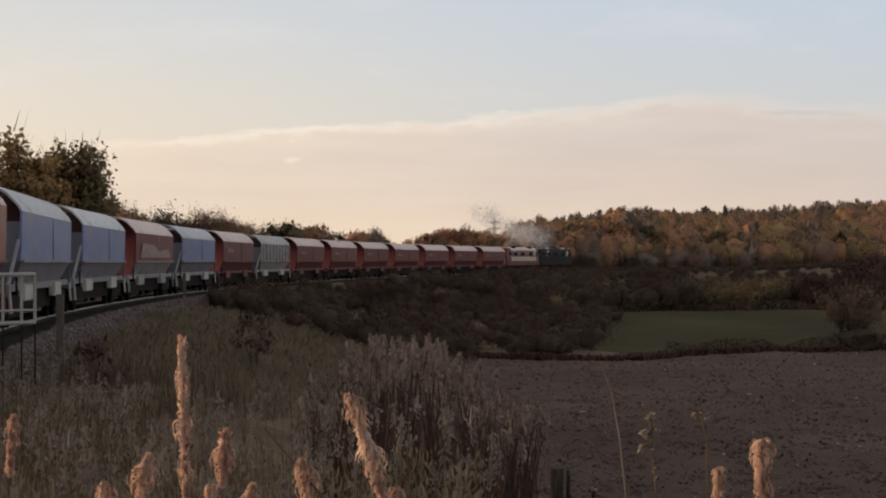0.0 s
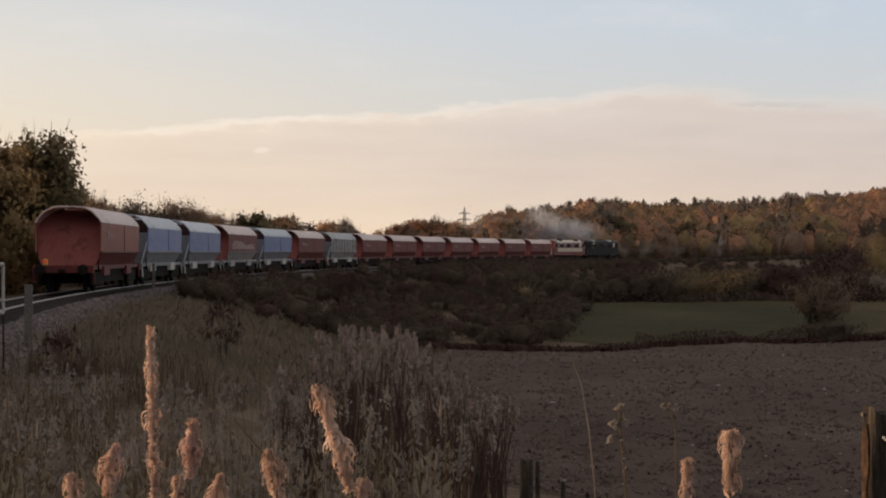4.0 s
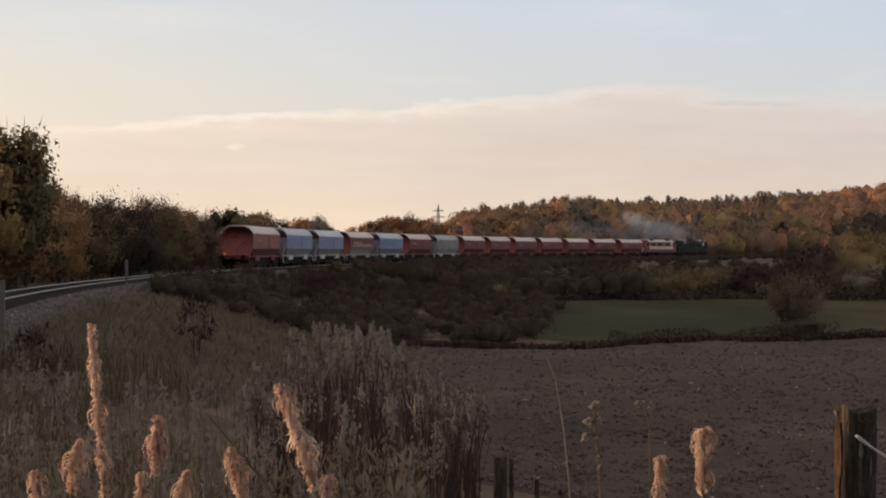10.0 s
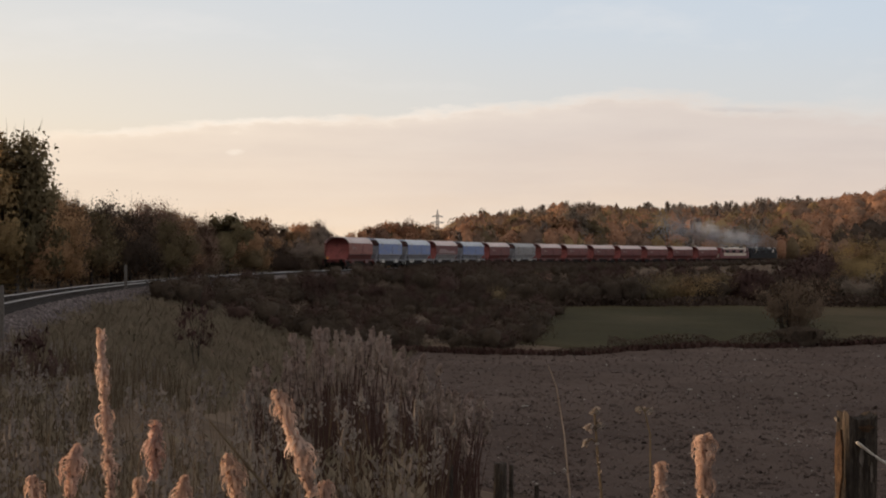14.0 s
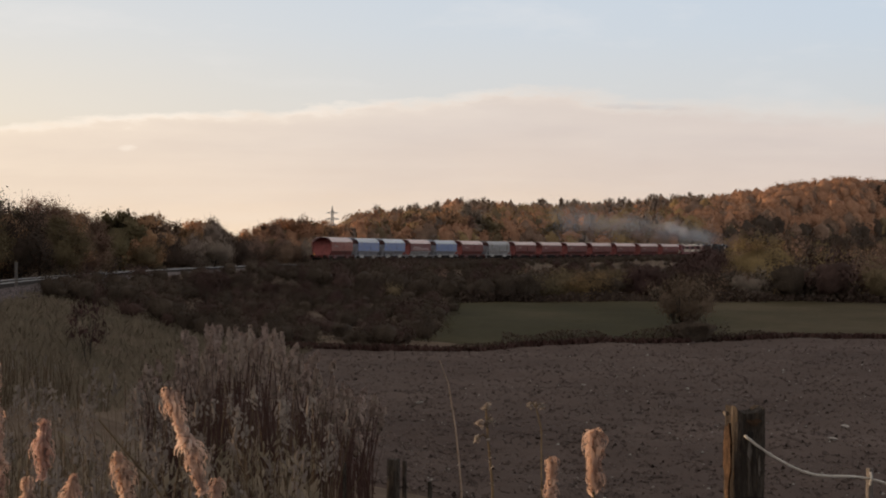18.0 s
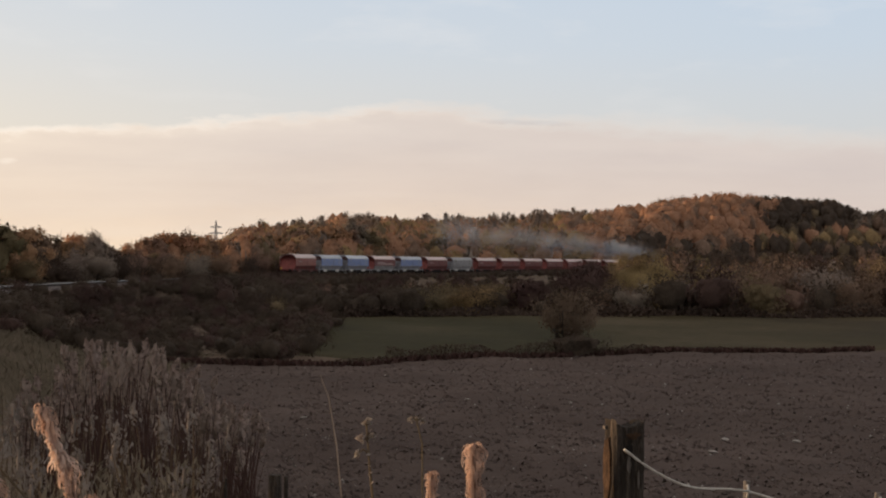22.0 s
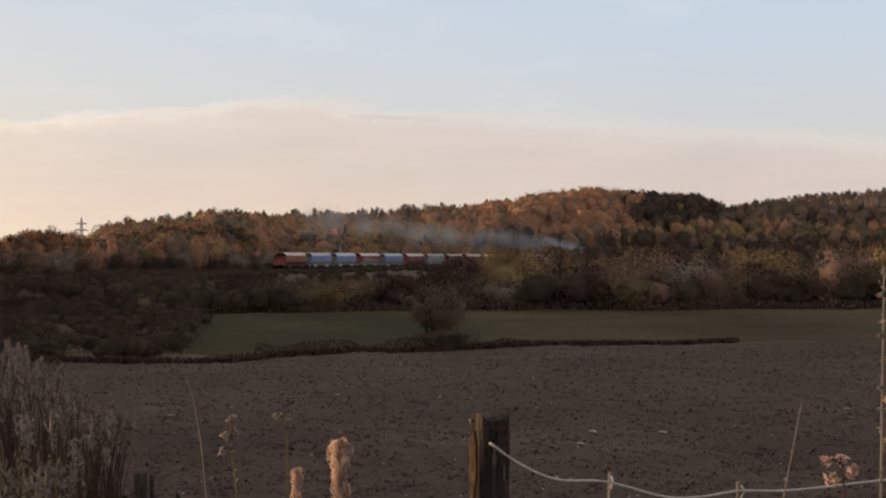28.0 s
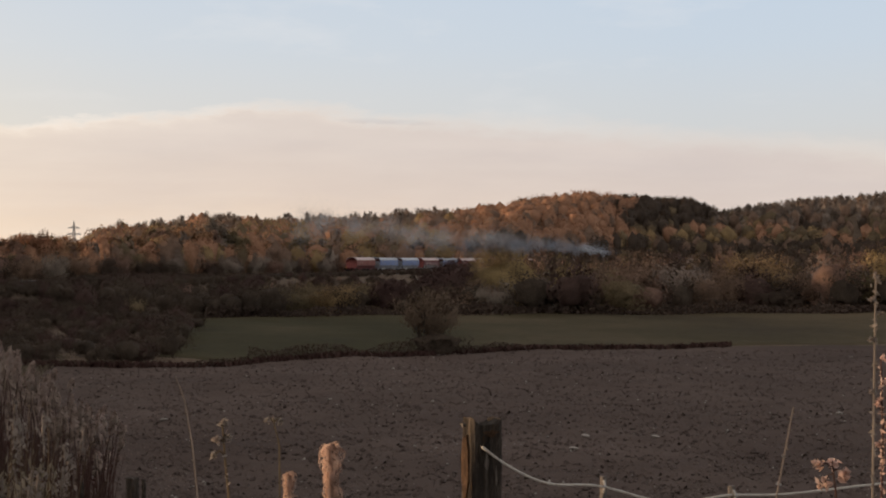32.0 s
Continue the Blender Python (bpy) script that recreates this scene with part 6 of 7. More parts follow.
def seed_stem(name, label, seed, height, head, thick, mat, stem_mat, fluff, size, lean=0.0, group="", curl=0.0, leaves=0):
    """One dead stem with a fluffy head; its foot is at the origin."""
    rng = np.random.default_rng(seed)
    ob = thing(name, label, "dry weed", None, group)
    line = [Vector((lean * height * u ** 2.2, 0.02 * math.sin(5 * u + seed), height * u)) for u in (0, 0.25, 0.5, 0.7, 0.85, 1.0)]
    part("stem", Build().tube(line, [0.006, 0.0055, 0.005, 0.004, 0.003, 0.0015], 5), M[stem_mat], ob)
    bend = lambda z: np.stack([lean * height * (z / height) ** 2.2, 0.02 * np.sin(5 * z / height + seed), z], -1)
    if curl:
        # tangled curling pods: ribbons that spring from the stem, arch over and roll in
        n = fluff
        u = rng.beta(1.1, 1.0, n)
        wide = thick * (0.45 + 0.75 * np.sin(np.clip(0.35 + 2.6 * u, 0, 3.0))) * (0.8 + 0.3 * np.sin(u * head / 0.021 + seed))
        foot = bend(height - u * head)
        a = rng.uniform(0, 6.283, n)
        out = np.stack([np.cos(a), np.sin(a), 0 * a], 1)
        across = np.stack([-np.sin(a), np.cos(a), 0 * a], 1)
        across = across + 0.5 * rng.normal(size=(n, 3))
        across /= np.linalg.norm(across, axis=1, keepdims=True)
        turn, size_of, w = rng.uniform(1.7, 3.9, n), wide * rng.uniform(0.35, 0.85, n), size * rng.uniform(0.10, 0.30, n)
        rows = []
        for step in range(7):
            phi = step / 6 * turn
            r = size_of * (1 - 0.055 * step)
            mid = foot + out * (r * (1 - np.cos(phi)))[:, None] + np.stack([0 * a, 0 * a, r * np.sin(phi) * 1.1 + 0.1 * r], 1)
            half = across * (w * (1.0 - 0.09 * step))[:, None]
            rows += [mid - half, mid + half]
        v = np.stack(rows, 1).reshape(-1, 3)
        f = (np.array([[2 * q, 2 * q + 1, 2 * q + 3, 2 * q + 2] for q in range(6)])[None] + 14 * np.arange(n)[:, None, None]).reshape(-1, 4)
        at = np.repeat(out + [0, 0, 0.5], 14, axis=0)
        m = fluff // 2
        u = rng.uniform(0, 1, m)
        b = rng.uniform(0, 6.283, m)
        p = bend(height - u * head) + np.stack([np.cos(b), np.sin(b), 0 * b], 1) * (thick * 0.5 * rng.uniform(0.2, 1.1, m))[:, None]
        lv, lf = scatter_leaves(rng, p, size * 0.8, 2.4, 0.2)
        more = np.repeat(np.stack([np.cos(b), np.sin(b), 0.5 + 0 * b], 1), 4, axis=0)
    else:
        tip = np.array([bend(np.array(height))])
        v, f, at = spindles(rng, tip, np.array([[lean * 2.2, 0.0]]), np.array([head]), np.array([thick]))
        u, b = rng.uniform(0, 1, fluff), rng.uniform(0, 6.283, fluff)
        tuft = 0.75 + 0.5 * np.abs(np.sin(u * head / 0.017 + seed))
        p = bend(height - u * head) + np.stack([np.cos(b), np.sin(b), 0 * b], 1) * (thick * tuft * np.sin(0.3 + 2.6 * u) * rng.uniform(0.5, 2.0, fluff))[:, None]
        lv, lf = scatter_leaves(rng, p, size, 2.2, 0.3)
        more = np.repeat(np.stack([np.cos(b), np.sin(b), 0.5 + 0 * b], 1), 4, axis=0)
    part("seed_head", fast_mesh("seed_head", np.vstack([v, lv]), np.vstack([f, lf + len(v)]), M[mat], at=np.vstack([at, more])), None, ob, "curling dry seed head" if curl else "fluffy dry seed head")
    for k in range(leaves):
        z = height * (0.35 + 0.5 * k / max(1, leaves))
        a = 2.4 * k
        way = Vector((math.cos(a), math.sin(a), 0))
        xo = lean * height * (z / height) ** 2.2
        b = Build()
        b.add([Vector((xo, 0, z)), Vector((xo, 0, z)) + way * 0.03 + Vector((0, 0, 0.012)) + way.cross(Vector((0, 0, 1))) * 0.006, Vector((xo, 0, z)) + way * 0.06 - Vector((0, 0, 0.02)),
               Vector((xo, 0, z)) + way * 0.03 + Vector((0, 0, 0.004)) - way.cross(Vector((0, 0, 1))) * 0.006], [(0, 1, 2, 3)])
        part("leaf", b, M[stem_mat], ob, "curled dead leaf")
    return ob


def make_clump():
    """The thick stand of dead willowherb."""
    rng = random.Random(31)
    forms = [seed_stem("willowherb_stem", "dead willowherb stem with a pale grey seed head", 70 + k, 1.22, 0.10 + 0.035 * k, 0.0115, "willow_fluff", "dark_stem", 150, 0.0165, (0.10, -0.08, 0.05, -0.04)[k],
                       "stand of dead willowherb", leaves=4) for k in range(4)]
    spots = []
    while len(spots) < 250:
        u, d = rng.random(), rng.uniform(11.0, 15.2)
        b = -9.6 + 7.2 * u
        # the stand is highest in the middle and falls away to its right
        top = -2.25 - 0.9 * max(0, (-7.3 - b) / 1.3) ** 1.4 * 0.9 - 2.2 * max(0, (b + 5.9) / 3.2) ** 0.9 - rng.random() ** 1.3 * 1.7
        z = 1.7 + d * math.tan(radians(top))
        x, y = polar(b, d)
        g = float(ground_z(np.array([x]), np.array([y]))[0])
        if z - g > 0.35:
            spots.append((x, y, g, z - g))
    for k, (x, y, g, h) in enumerate(spots):
        ob = forms[k] if k < 4 else copy_thing(forms[k % 4], Matrix.Identity(4))
        ob.matrix_world = pose(x, y, g - 0.02, rng.uniform(-5, 5), rng.uniform(-5, 5), rng.uniform(0, 360)) @ Matrix.Diagonal((1, 1, (h + 0.02) / 1.22, 1))


make_clump()

# single golden plumes close to the camera: bearing, distance, height of the tip, length and half width of the head, lean
PLUMES = [(-13.48, 5, 1.515, 0.62, 0.0215, -0.02), (-12.13, 5.5, 1.212, 0.17, 0.03172, 0.03), (-14.48, 5.2, 1.178, 0.15, 0.03172, 0.1), (-9.69, 4.6, 1.221, 0.2, 0.02928, -0.1),
          (-8.1, 4.5, 1.385, 0.25, 0.0305, -0.16), (4.76, 5, 1.199, 0.16, 0.034, 0.01), (3.42, 5.2, 1.102, 0.14, 0.0244, 0.02), (-12.61, 5, 1.103, 0.12, 0.02928, 0),
          (-11.29, 5.4, 1.06, 0.12, 0.03172, 0.06), (-18.57, 6, 1.235, 0.2, 0.02196, 0.05), (-15.8, 5.2, 1.1, 0.14, 0.02684, -0.04), (-6.7, 5, 1.09, 0.12, 0.0244, 0.05)]


def make_plumes():
    made = []
    for k, (b, d, z, head, thick, lean) in enumerate(PLUMES):
        x, y = polar(b, d)
        g = float(ground_z(np.array([x]), np.array([y]))[0])
        h = z - g - (0.022 if b < 0 else 0.0)
        ob = seed_stem("golden_plume", "sunlit golden dry plume on a thin stem", 90 + k, h, head, thick, "gold_fluff", "dry_stem", int(1500 * head * (thick / 0.02)) + 110, 0.0125, lean, "golden plumes in front", 1.0, 3)
        ob.matrix_world = pose(x - lean * h, y, g)
        made.append(ob)
    return made


PLUME_THINGS = make_plumes()


def stalk(name, label, points, r0, r1, mat, twigs=(), tufts=0, seed=0, tuft_mat="seed_fluff"):
    ob = thing(name, label, "dry weed")
    foot = Vector(points[0])
    ob.location = foot
    local = [Vector(p) - foot for p in points]
    radii = [r0 + (r1 - r0) * i / (len(points) - 1) for i in range(len(points))]
    part("stem", Build().tube(local, radii, 6), M[mat], ob)
    for k, (at, way, size) in enumerate(twigs):
        i = min(int(at * (len(local) - 1)), len(local) - 2)
        p = local[i].lerp(local[i + 1], at * (len(local) - 1) - i)
        q = p + Vector(way)
        part("side_shoot", Build().tube([p, p.lerp(q, 0.5) + Vector((0, 0, 0.01)), q], [r1 * 1.2, r1, r1 * 0.6], 4), M[mat], ob)
        if size:
            rng = np.random.default_rng(seed + k)
            v, f = scatter_leaves(rng, np.array(q) + rng.normal(0, size * 0.5, (26, 3)), size * 0.9, 1.8)
            part("dead_leaf", fast_mesh("dead_leaf", v, f, M[tuft_mat]), None, ob, "curled pale dead leaf")
    if tufts:
        rng = np.random.default_rng(seed)
        u = rng.uniform(0.35, 1.0, tufts)
        p = np.array([local[min(int(a * (len(local) - 1)), len(local) - 2)].lerp(local[min(int(a * (len(local) - 1)), len(local) - 2) + 1], a * (len(local) - 1) - min(int(a * (len(local) - 1)), len(local) - 2)) for a in u])
        v, f = scatter_leaves(rng, p + rng.normal(0, 0.004, p.shape), 0.010, 1.8)
        part("seed_spike", fast_mesh("seed_spike", v, f, M[tuft_mat]), None, ob, "dry buds along the stem")["kind"] = "stuff"
    return ob


def ground_at(b, d):
    x, y = polar(b, d)
    return float(ground_z(np.array([x]), np.array([y]))[0])


STALKS = [
    stalk("bent_stalk", "thin bent pale grass stalk", [spot(0.85, 5.5, ground_at(0.8, 5.5)), spot(0.5, 5.5, 0.984), spot(0.32, 5.5, 1.16), spot(0.08, 5.5, 1.30), spot(-0.2, 5.5, 1.37)], 0.0035, 0.0015, "seed_fluff"),
    stalk("leafy_stalk", "dead stalk with curled pale leaves", [spot(1.6, 5.2, ground_at(1.6, 5.2)), spot(1.49, 5.2, 1.024), spot(1.38, 5.2, 1.12), spot(1.27, 5.2, 1.252)], 0.005, 0.003, "dry_stem",
          ((0.98, (0.004, 0, 0.012), 0.012), (0.86, (-0.02, 0, 0.01), 0.011), (0.78, (-0.03, 0, 0.0), 0.010), (0.9, (0.012, 0, 0.0), 0.009)), 16, 5),
    stalk("umbel_stalk", "small dry umbel on a thin stalk", [spot(3.1, 5.6, ground_at(3.1, 5.6)), spot(3.02, 5.6, 1.15), spot(2.85, 5.6, 1.22)], 0.003, 0.002, "dry_stem",
          ((1.0, (0.022, 0, 0.004), 0.009), (1.0, (-0.022, 0, 0.006), 0.008), (0.97, (0.0, 0.02, 0.01), 0.008)), 0, 7),
    stalk("tall_dock", "tall dry dock stem with orange seed buds", [spot(21.1, 5.5, ground_at(20.9, 5.5)), spot(21.2, 5.5, 0.992), spot(21.27, 5.5, 1.33), spot(21.34, 5.5, 1.663)], 0.0048, 0.0028, "seed_fluff",
          ((1.0, (0.0, 0, 0.005), 0.008), (0.985, (0.010, 0, 0.0), 0.007), (0.93, (-0.012, 0, 0.0), 0.008), (0.8, (-0.014, 0, 0.012), 0.006), (0.88, (0.014, 0, 0.01), 0.007), (0.72, (0.013, 0, 0.004), 0.005), (0.65, (-0.011, 0, 0.01), 0.005)), 70, 9, "seed_fluff"),
    stalk("tall_dock", "second dry dock stem with curled buds", [spot(21.4, 5.4, ground_at(21.4, 5.4)), spot(21.46, 5.4, 0.98), spot(21.52, 5.4, 1.20), spot(21.48, 5.4, 1.42)], 0.0045, 0.0022, "dark_stem",
          ((1.0, (0.006, 0, 0.008), 0.010), (0.9, (0.014, 0, 0.004), 0.010), (0.8, (-0.012, 0, 0.008), 0.009), (0.7, (0.014, 0, 0.01), 0.009), (0.62, (-0.012, 0, 0.006), 0.008)), 90, 10, "gold_fluff"),
    stalk("fallen_stem", "bare brown stem leaning among the weeds", [spot(-4.5, 4.7, ground_at(-4.5, 4.7)), spot(-7.6, 4.65, 0.90), spot(-9.15, 4.6, 1.115), spot(-10.85, 4.6, 1.28)], 0.0045, 0.0025, "dry_stem"),
    stalk("slanted_stalk", "bare slanted thin stalk", [spot(17.6, 6.0, ground_at(17.6, 6.0)), spot(18.25, 6.0, 0.922), spot(18.82, 6.0, 1.234)], 0.0042, 0.002, "seed_fluff", ((0.95, (0.01, 0, 0.03), 0),), 14, 11),
    stalk("withered_dock", "withered plant with curled orange-brown leaves", [spot(20.3, 5.2, ground_at(20.3, 5.2)), spot(20.1, 5.2, 1.06), spot(20.0, 5.2, 1.134)], 0.004, 0.002, "dark_stem",
          ((1.0, (0.0, 0, 0.006), 0.014), (0.95, (-0.04, 0, 0.01), 0.014), (0.9, (0.03, 0, -0.01), 0.016), (0.85, (-0.02, 0.02, -0.03), 0.016)), 0, 13, "gold_fluff"),
]

# ---- the fence ----
M["old_wood"] = material("old_wood", [(0.016, 0.012, 0.010), (0.045, 0.036, 0.029), (0.125, 0.102, 0.084)], 11, 0.92, bump=0.8, bump_scale=22, stretch=(3, 3, 0.45), stains=((0.105, 0.062, 0.028), 0.60), gloss=0.15)
M["lichen"] = material("lichen", [(0.022, 0.015, 0.011), (0.068, 0.040, 0.024), (0.135, 0.085, 0.055)], 26, 0.95, bump=0.6, bump_scale=90, gloss=0.1)
M["bare_wood"] = material("bare_wood", [(0.05, 0.042, 0.036), (0.12, 0.102, 0.088), (0.20, 0.172, 0.15)], 22, 0.9, bump=0.4, stretch=(3, 3, 0.4), gloss=0.15)
M["worn_white"] = material("worn_white", [(0.26, 0.25, 0.24), (0.38, 0.37, 0.35)], 6, 0.7, stains=((0.14, 0.10, 0.07), 0.6))
M["rope"] = material("rope", [(0.42, 0.38, 0.33), (0.6, 0.56, 0.5)], 40, 0.8, bump=0.3, bump_scale=200)
M["grey_stake"] = material("grey_stake", [(0.085, 0.072, 0.064), (0.17, 0.148, 0.132)], 14, 0.9, bump=0.3)


def make_fence():
    b, d = 9.0, 6.5
    x, y = polar(b, d)
    g = ground_at(b, d)
    top = 1.137 - g
    x += 0.03
    post = thing("fence_post", "weathered square timber fence post with orange lichen", "fence post", pose(x, y, g, 0.0, 0.6, 10))
    bm = bmesh.new()
    bmesh.ops.create_cube(bm, size=1.0)
    bmesh.ops.subdivide_edges(bm, edges=bm.edges[:], cuts=9, use_grid_fill=True)
    rng = random.Random(3)
    for v in bm.verts:
        jag = 0.003 * math.sin(40 * v.co.x + 17 * v.co.z) + rng.uniform(-0.0018, 0.0018)
        # the end grain is worn hollow, with a lip left standing along one side
        worn = (0.014 * max(0.0, -v.co.x - 0.28) / 0.22 + 0.010 * max(0.0, v.co.x - 0.36) / 0.14 - 0.006 * math.cos(5 * v.co.x) + rng.uniform(-0.003, 0.004)) if v.co.z > 0.49 else 0
        soft = 1 - 0.05 * max(0.0, abs(v.co.x) + abs(v.co.y) - 0.9) / 0.1
        v.co = (v.co.x * 0.115 * soft + jag, v.co.y * 0.115 * soft + jag, (v.co.z + 0.5) * (top + 0.3) - 0.3 + worn)
    part("post_body", Build().bm(bm), M["old_wood"], post)

    def flake(name, cx, cz, w, h, mat, label, seed, face=0):
        """A ragged thin patch on the front (0) or on the side (1) of the post."""
        r = random.Random(seed)
        ring = [(cx + w * math.cos(0.45 * k) * r.uniform(0.35, 1.2), cz + h * math.sin(0.45 * k) * r.uniform(0.6, 1.1)) for k in range(14)]
        b = Build()
        near, far = ([(u, -0.0655, z) for u, z in ring], [(u, -0.055, z) for u, z in ring]) if face == 0 else ([(-0.0655, u, z) for u, z in ring], [(-0.055, u, z) for u, z in ring])
        b.add(near + far, [tuple(range(14))], [(k, (k + 1) % 14, 14 + (k + 1) % 14, 14 + k) for k in range(14)])
        part(name, b, M[mat], post, label)

    flake("lichen", 0.014, top - 0.036, 0.034, 0.015, "lichen", "dull orange lichen below the top", 1)
    flake("bare_strip", -0.002, top - 0.135, 0.007, 0.042, "bare_wood", "pale bare strip where bark has gone", 2)
    flake("bare_strip", 0.034, top - 0.19, 0.004, 0.040, "bare_wood", "pale bare strip where bark has gone", 3)
    flake("lichen", -0.004, top - 0.20, 0.046, 0.175, "lichen", "rusty lichen down the side", 5, 1)
    flake("bare_strip", 0.03, top - 0.012, 0.02, 0.010, "bare_wood", "pale worn corner", 7, 1)
    part("staple_hole", Build().box(-0.010, 0.010, -0.0665, -0.055, top - 0.092, top - 0.068, 0.003), M["dark_iron"], post, "dark hole where the rope is stapled")
    part("old_wire", Build().tube([(-0.062, -0.068, top - 0.300), (0, -0.068, top - 0.298), (0.062, -0.068, top - 0.302)], 0.0022, 5), M["dark_iron"], post, "rusty wire across the post")
    keys = [(9.1, 6.42, 1.056), (10.0, 6.5, 0.975), (11.2, 6.6, 0.905), (12.77, 6.8, 0.873), (14.6, 6.9, 0.806), (15.8, 6.95, 0.803), (16.85, 7.0, 0.819), (18.6, 7.15, 0.808), (21.3, 7.4, 0.824), (25.0, 7.8, 0.84), (30.0, 8.4, 0.80)]
    pts = [Vector(spot(*k)) for k in keys]
    smooth = []
    for i in range(len(pts) - 1):
        p0, p1, p2, p3 = pts[max(i - 1, 0)], pts[i], pts[i + 1], pts[min(i + 2, len(pts) - 1)]
        for j in range(5):
            u = j / 5
            smooth.append(0.5 * (2 * p1 + (p2 - p0) * u + (2 * p0 - 5 * p1 + 4 * p2 - p3) * u * u + (3 * p1 - p0 - 3 * p2 + p3) * u ** 3))
    smooth.append(pts[-1])
    single("fence_rope", Build().tube(smooth, 0.0052, 6), M["rope"], "slack pale rope strung along the fence", "rope", smooth=True)
    for k, (b, d, z) in enumerate(((12.72, 6.82, 0.907), (16.85, 7.02, 0.852), (21.9, 7.45, 0.87))):
        x, y = polar(b, d)
        g = ground_at(b, d)
        x += 0.03
        stake = thing("fence_stake", "thin grey wooden stake carrying the rope", "stake", pose(x, y, g, 0, 1.5 - k, 20 * k), "fence stakes")
        part("stake_body", Build().tube([(0, 0, -0.2), (0.002, 0, (z - g) * 0.5), (0, 0, z - g)], [0.017, 0.016, 0.013], 7), M["grey_stake"], stake)
        part("insulator", Build().tube([(0, -0.012, z - g - 0.06), (0, -0.032, z - g - 0.035), (0, -0.012, z - g - 0.015)], 0.005, 6), M["worn_white"], stake, "pale loop holding the rope")
    for b, d, z, w in ((-1.76, 9.0, 0.671, 0.035), (-1.41, 9.1, 0.65, 0.012), (-0.6, 9.0, 0.56, 0.012), (-3.3, 9.3, 0.62, 0.010)):
        x, y = polar(b, d)
        g = ground_at(b, d)
        single("old_stake", Build().tube([(0, 0, -0.2), (0.004, 0, (z - g) * 0.6), (0, 0.003, z - g)], [w * 1.1, w, w * 0.9], 8), M["old_wood"], "dark old stake among the dead weeds", "stake", "old stakes", m=pose(x, y, g, 2, 1, 0))


make_fence()


# ---- beside the track ----
def make_crossing():
    rail = thing("hand_railing", "white tubular hand railing beside the track", "railing")
    x0, y0 = polar(-20.6, 23.2)
    x1, y1 = polar(-18.0, 24.0)
    g = min(ground_at(-20.6, 23.2), ground_at(-18.0, 24.0))
    for z, r in ((1.558, 0.030), (1.10, 0.016), (0.94, 0.028)):
        part("bar", Build().tube([(x0, y0, z), ((x0 + x1) / 2, (y0 + y1) / 2, z), (x1, y1, z)], r, 8), M["worn_white"], rail)
    for u in (0.0, 0.33, 0.62, 0.84, 1.0):
        x, y = x0 + (x1 - x0) * u, y0 + (y1 - y0) * u
        part("upright", Build().tube([(x, y, 0.95), (x, y, 1.55)], 0.021, 8), M["worn_white"], rail)
        part("support", Build().tube([(x, y, g - 0.1), (x, y, 0.93)], 0.011, 6), M["dark_iron"], rail, "thin dark support in the weeds")
    for b, d, z, w in ((-17.25, 42, 1.0, 0.085), (-13.44, 98, 1.14, 0.08)):
        g = ground_at(b, d)
        x, y = polar(b, d)
        single("line_post", Build().box(-w, w, -w, w, -0.2, z - g, 0.008), M["grey_stake"], "weathered timber post beside the railway", "post", "posts beside the railway", m=pose(x, y, g, 0, 0, 12))
    shrub = plant("red_shrub", "dark red leafless shrub near the track", "bush", 51, "twig_red", height=1.5, width=1.0, low=0.5, leaves=160, size=0.06, clumps=12, clump_r=0.22, trunk=0.012, stems=4, twigs=260, long=2.4, upright=0.5, dense=0)
    place(shrub, -16.3, 22, 0, 0.72)
    again(shrub, *polar(-15.5, 24), 80, 0.5)
    again(shrub, *polar(-11.3, 48), 80, 1.1)


make_crossing()


# ---- the pylon on the skyline ----
def make_pylon():
    M["galvanised"] = material("galvanised", [(0.22, 0.22, 0.23), (0.3, 0.3, 0.31)], 1, 0.6, 0.5)
    x, y = polar(-3.68, 1900)
    ob = thing("power_pylon", "grey lattice power pylon on the far skyline", "pylon", pose(x, y, -2, 0, 0, 20))
    for sx in (-1, 1):
        for sy in (-1, 1):
            part("leg", Build().tube([(sx * 4, sy * 4, -4), (sx * 1.3, sy * 1.3, 28), (sx * 0.7, sy * 0.7, 46), (0, 0, 51.5)], [0.5, 0.38, 0.3, 0.22], 4), M["galvanised"], ob)
    for z, w in ((31, 6.0), (37.5, 7.4), (44, 6.0)):
        part("cross_arm", Build().tube([(-w, 0, z), (0, 0.8, z + 1.6), (w, 0, z)], 0.32, 4).tube([(-w, 0, z), (0, -0.8, z - 0.2), (w, 0, z)], 0.32, 4), M["galvanised"], ob)
    for k in range(9):
        z = 4 + 5 * k
        w = 4 - (z / 28) * 2.7 if z < 28 else 1.2
        part("brace", Build().tube([(-w, w, z), (w, w, z + 4.5)], 0.2, 4).tube([(w, -w, z), (-w, -w, z + 4.5)], 0.2, 4), M["galvanised"], ob)


make_pylon()


# ---- exhaust smoke ----
M["smoke"] = material("smoke", [(0.27, 0.30, 0.36), (0.38, 0.41, 0.47)], 0.3, 1.0, leaf=0.35, vary=0.1)


M["fresh_smoke"] = material("fresh_smoke", [(0.54, 0.57, 0.63), (0.70, 0.72, 0.76)], 0.3, 1.0, leaf=0.35, vary=0.1)


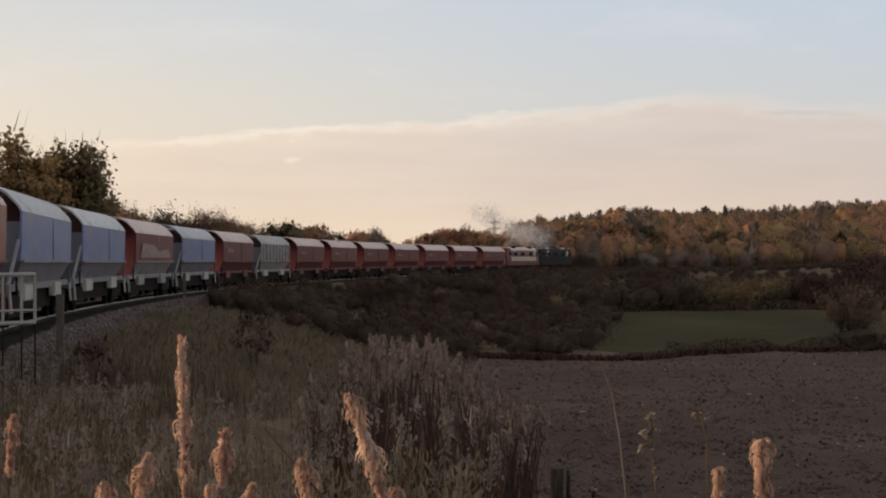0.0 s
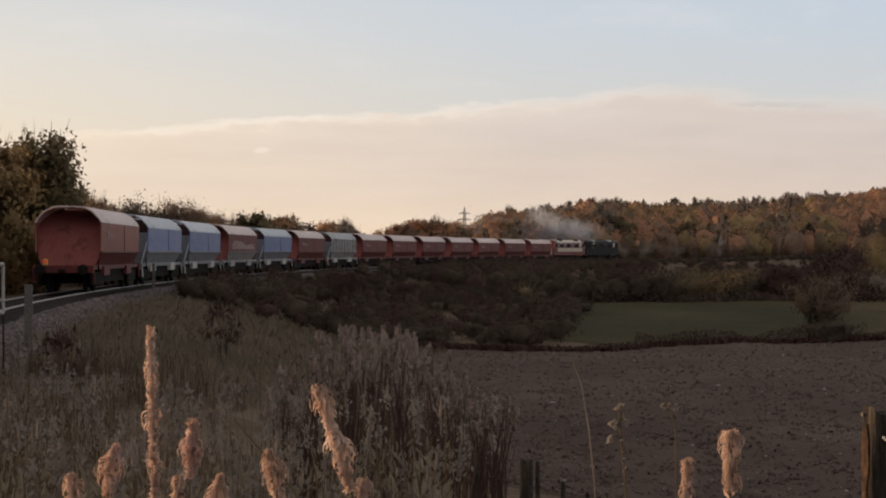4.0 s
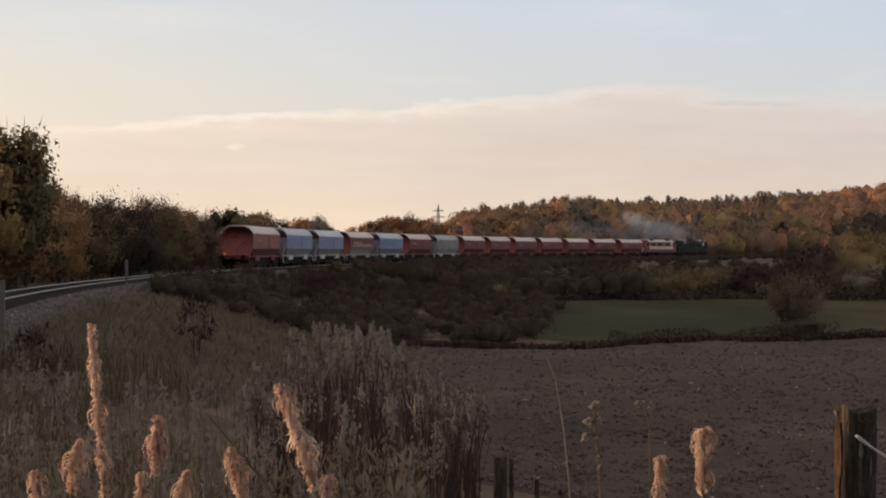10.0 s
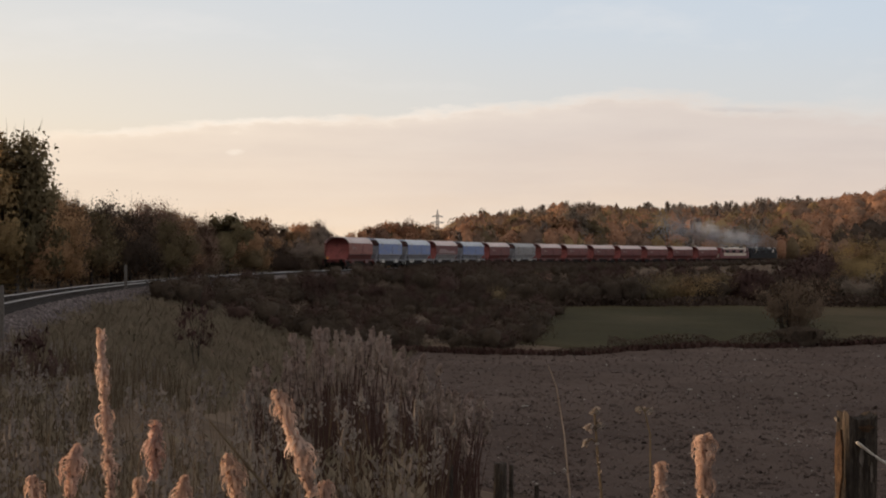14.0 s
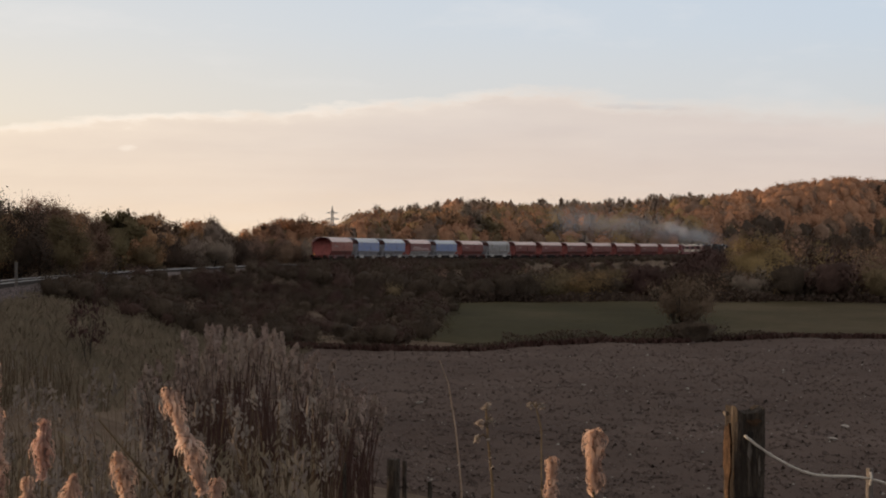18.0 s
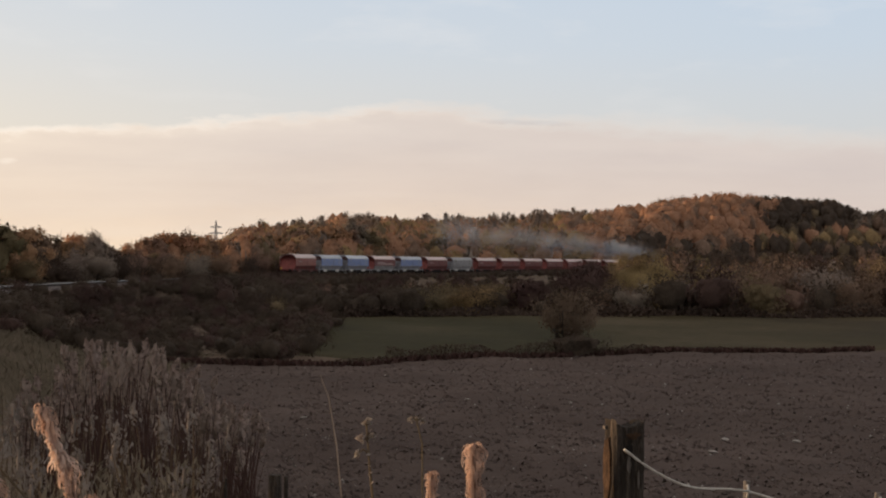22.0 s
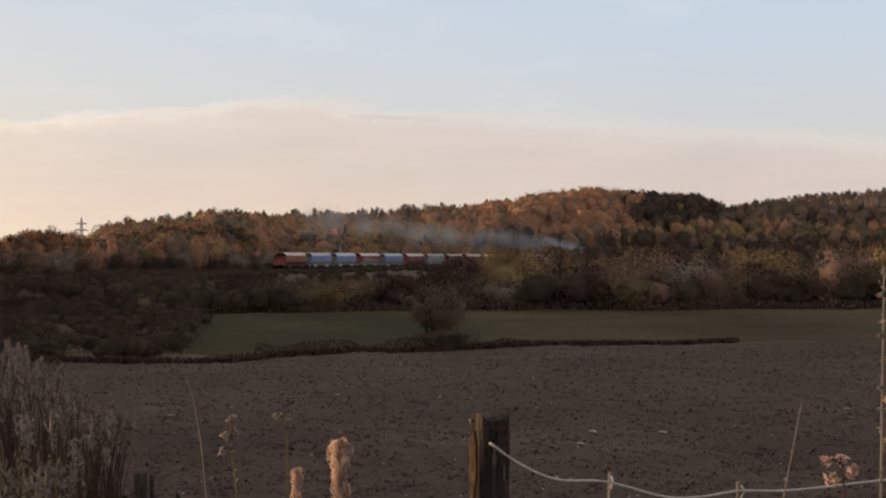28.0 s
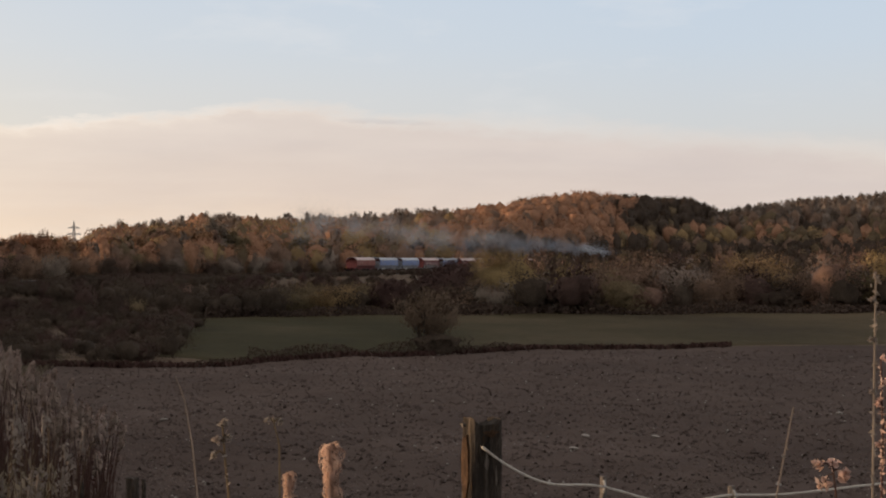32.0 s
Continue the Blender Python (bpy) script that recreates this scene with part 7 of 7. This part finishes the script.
def make_smoke():
    """Thin veils that hang over the line, and denser puffs that the exhaust keeps up behind the locomotives."""
    rng = np.random.default_rng(37)
    veils, puffs = [], []
    for k in range(3):
        n = 2300
        p = rng.normal(size=(n, 3)) * [4.2, 1.8, 1.25 + 0.25 * k] * rng.uniform(0.4, 1.3, (n, 1))
        p += np.stack([0 * p[:, 0], 0 * p[:, 0], 0.9 * np.sin(p[:, 0] * 0.7 + k) + 0.5 * np.sin(p[:, 0] * 1.9 + 2 * k)], 1)
        v, f = scatter_leaves(rng, p, 0.10)
        veils.append(fast_mesh("smoke_veil", v, f, M["smoke"]))
        n = 1250
        c = rng.normal(size=(9, 3)) * [1.9, 0.8, 0.75]
        p = c[rng.integers(0, 9, n)] + rng.normal(size=(n, 3)) * 0.55
        v, f = scatter_leaves(rng, p, 0.085)
        puffs.append(fast_mesh("smoke_puff", v, f, M["fresh_smoke"]))
    wisps = []
    for k in range(76):
        born = -1.5 + 33.5 * (k / 76) ** 0.78
        ob = tagged(new("smoke_wisp", veils[k % 3]), "thin grey wisp of diesel exhaust smoke", "smoke", "exhaust smoke")
        wisps.append((ob, born, float(rng.uniform(0.05, 0.30) if born > 8.8 else -0.35), float(rng.normal(-0.15, 0.2)), float(rng.uniform(6.0, 9.0) if born < 8.8 else rng.uniform(0.2, 0.9)), float(rng.uniform(0.0, 0.9))))
    fresh = []
    for k in range(11):
        ob = tagged(new("smoke_puff", puffs[k % 3]), "dense bluish-white puff of diesel exhaust", "smoke", "exhaust smoke")
        back = 5.0 + 3.3 * k
        fresh.append((ob, back, 4.9 + 0.085 * back + float(rng.uniform(-0.3, 0.5)), float(rng.uniform(0, 6.28))))
    return wisps, fresh


WISPS, PUFFS = make_smoke()


def motions():
    for ob, ahead in TRAIN:
        walk(ob, train_rows(ahead))
    # each wisp waits under the line until the exhaust passes over it, then lifts and drifts
    for ob, born, lift, dx, dy, start in WISPS:
        x, y, h = on_line(rear_at(born) + PITCH * 14 + 31.0)
        rows = []
        for t in sorted({0.0, 32.0, *[v for v in (born - 0.5, born, born + 0.8, born + 3, born + 8, born + 16) if 0 < v < 32]}):
            age = t - born
            z = -14.0 if age < -0.25 else 4.3 + start + lift * age + 2.2 * (1 - math.exp(-max(age, 0) / 2.5))
            k = max(age, 0)
            rows.append((t, pose(x + dx * k + dy * k * x / math.hypot(x, y), y + dy * k * y / math.hypot(x, y), z, 0, 0, 90 - h)))
        walk(ob, rows)
    # the puffs are blown out anew all the time, so they keep up with the leading locomotive
    for ob, back, z, phase in PUFFS:
        rows = []
        for k in range(33):
            x, y, h = on_line(rear_at(k) + PITCH * 14 + 31.0 - back - 1.6 * math.sin(0.9 * k + phase))
            rows.append((float(k), pose(x - 0.02 * back, y, z + 0.25 * math.sin(1.3 * k + phase), 0, 0, 90 - h)))
        walk(ob, rows)
    # the golden plumes sway in the wind
    times = (0, 3, 6, 9, 11, 13, 16, 19, 22, 25, 28, 32)
    tallest = (0, 0.2, -1.8, -4.6, -3.2, -3.2, -2.4, -2.6, -3.0, -2.4, -2.6, -2.4)
    others = (0, 0.0, -1.2, -1.4, -2.0, -2.2, -2.0, -2.2, -2.4, -2.2, -2.2, -2.2)
    for k, ob in enumerate(PLUME_THINGS):
        base, lean = ob.matrix_world.copy(), tallest if k == 0 else others
        much = 0.12 if k in (5, 6) else 0.9 + 0.05 * (k % 4)
        walk(ob, [(float(t), base @ pose(0, 0, 0, -0.12 * a * much, a * much, 0)) for t, a in zip(times, lean)])


motions()
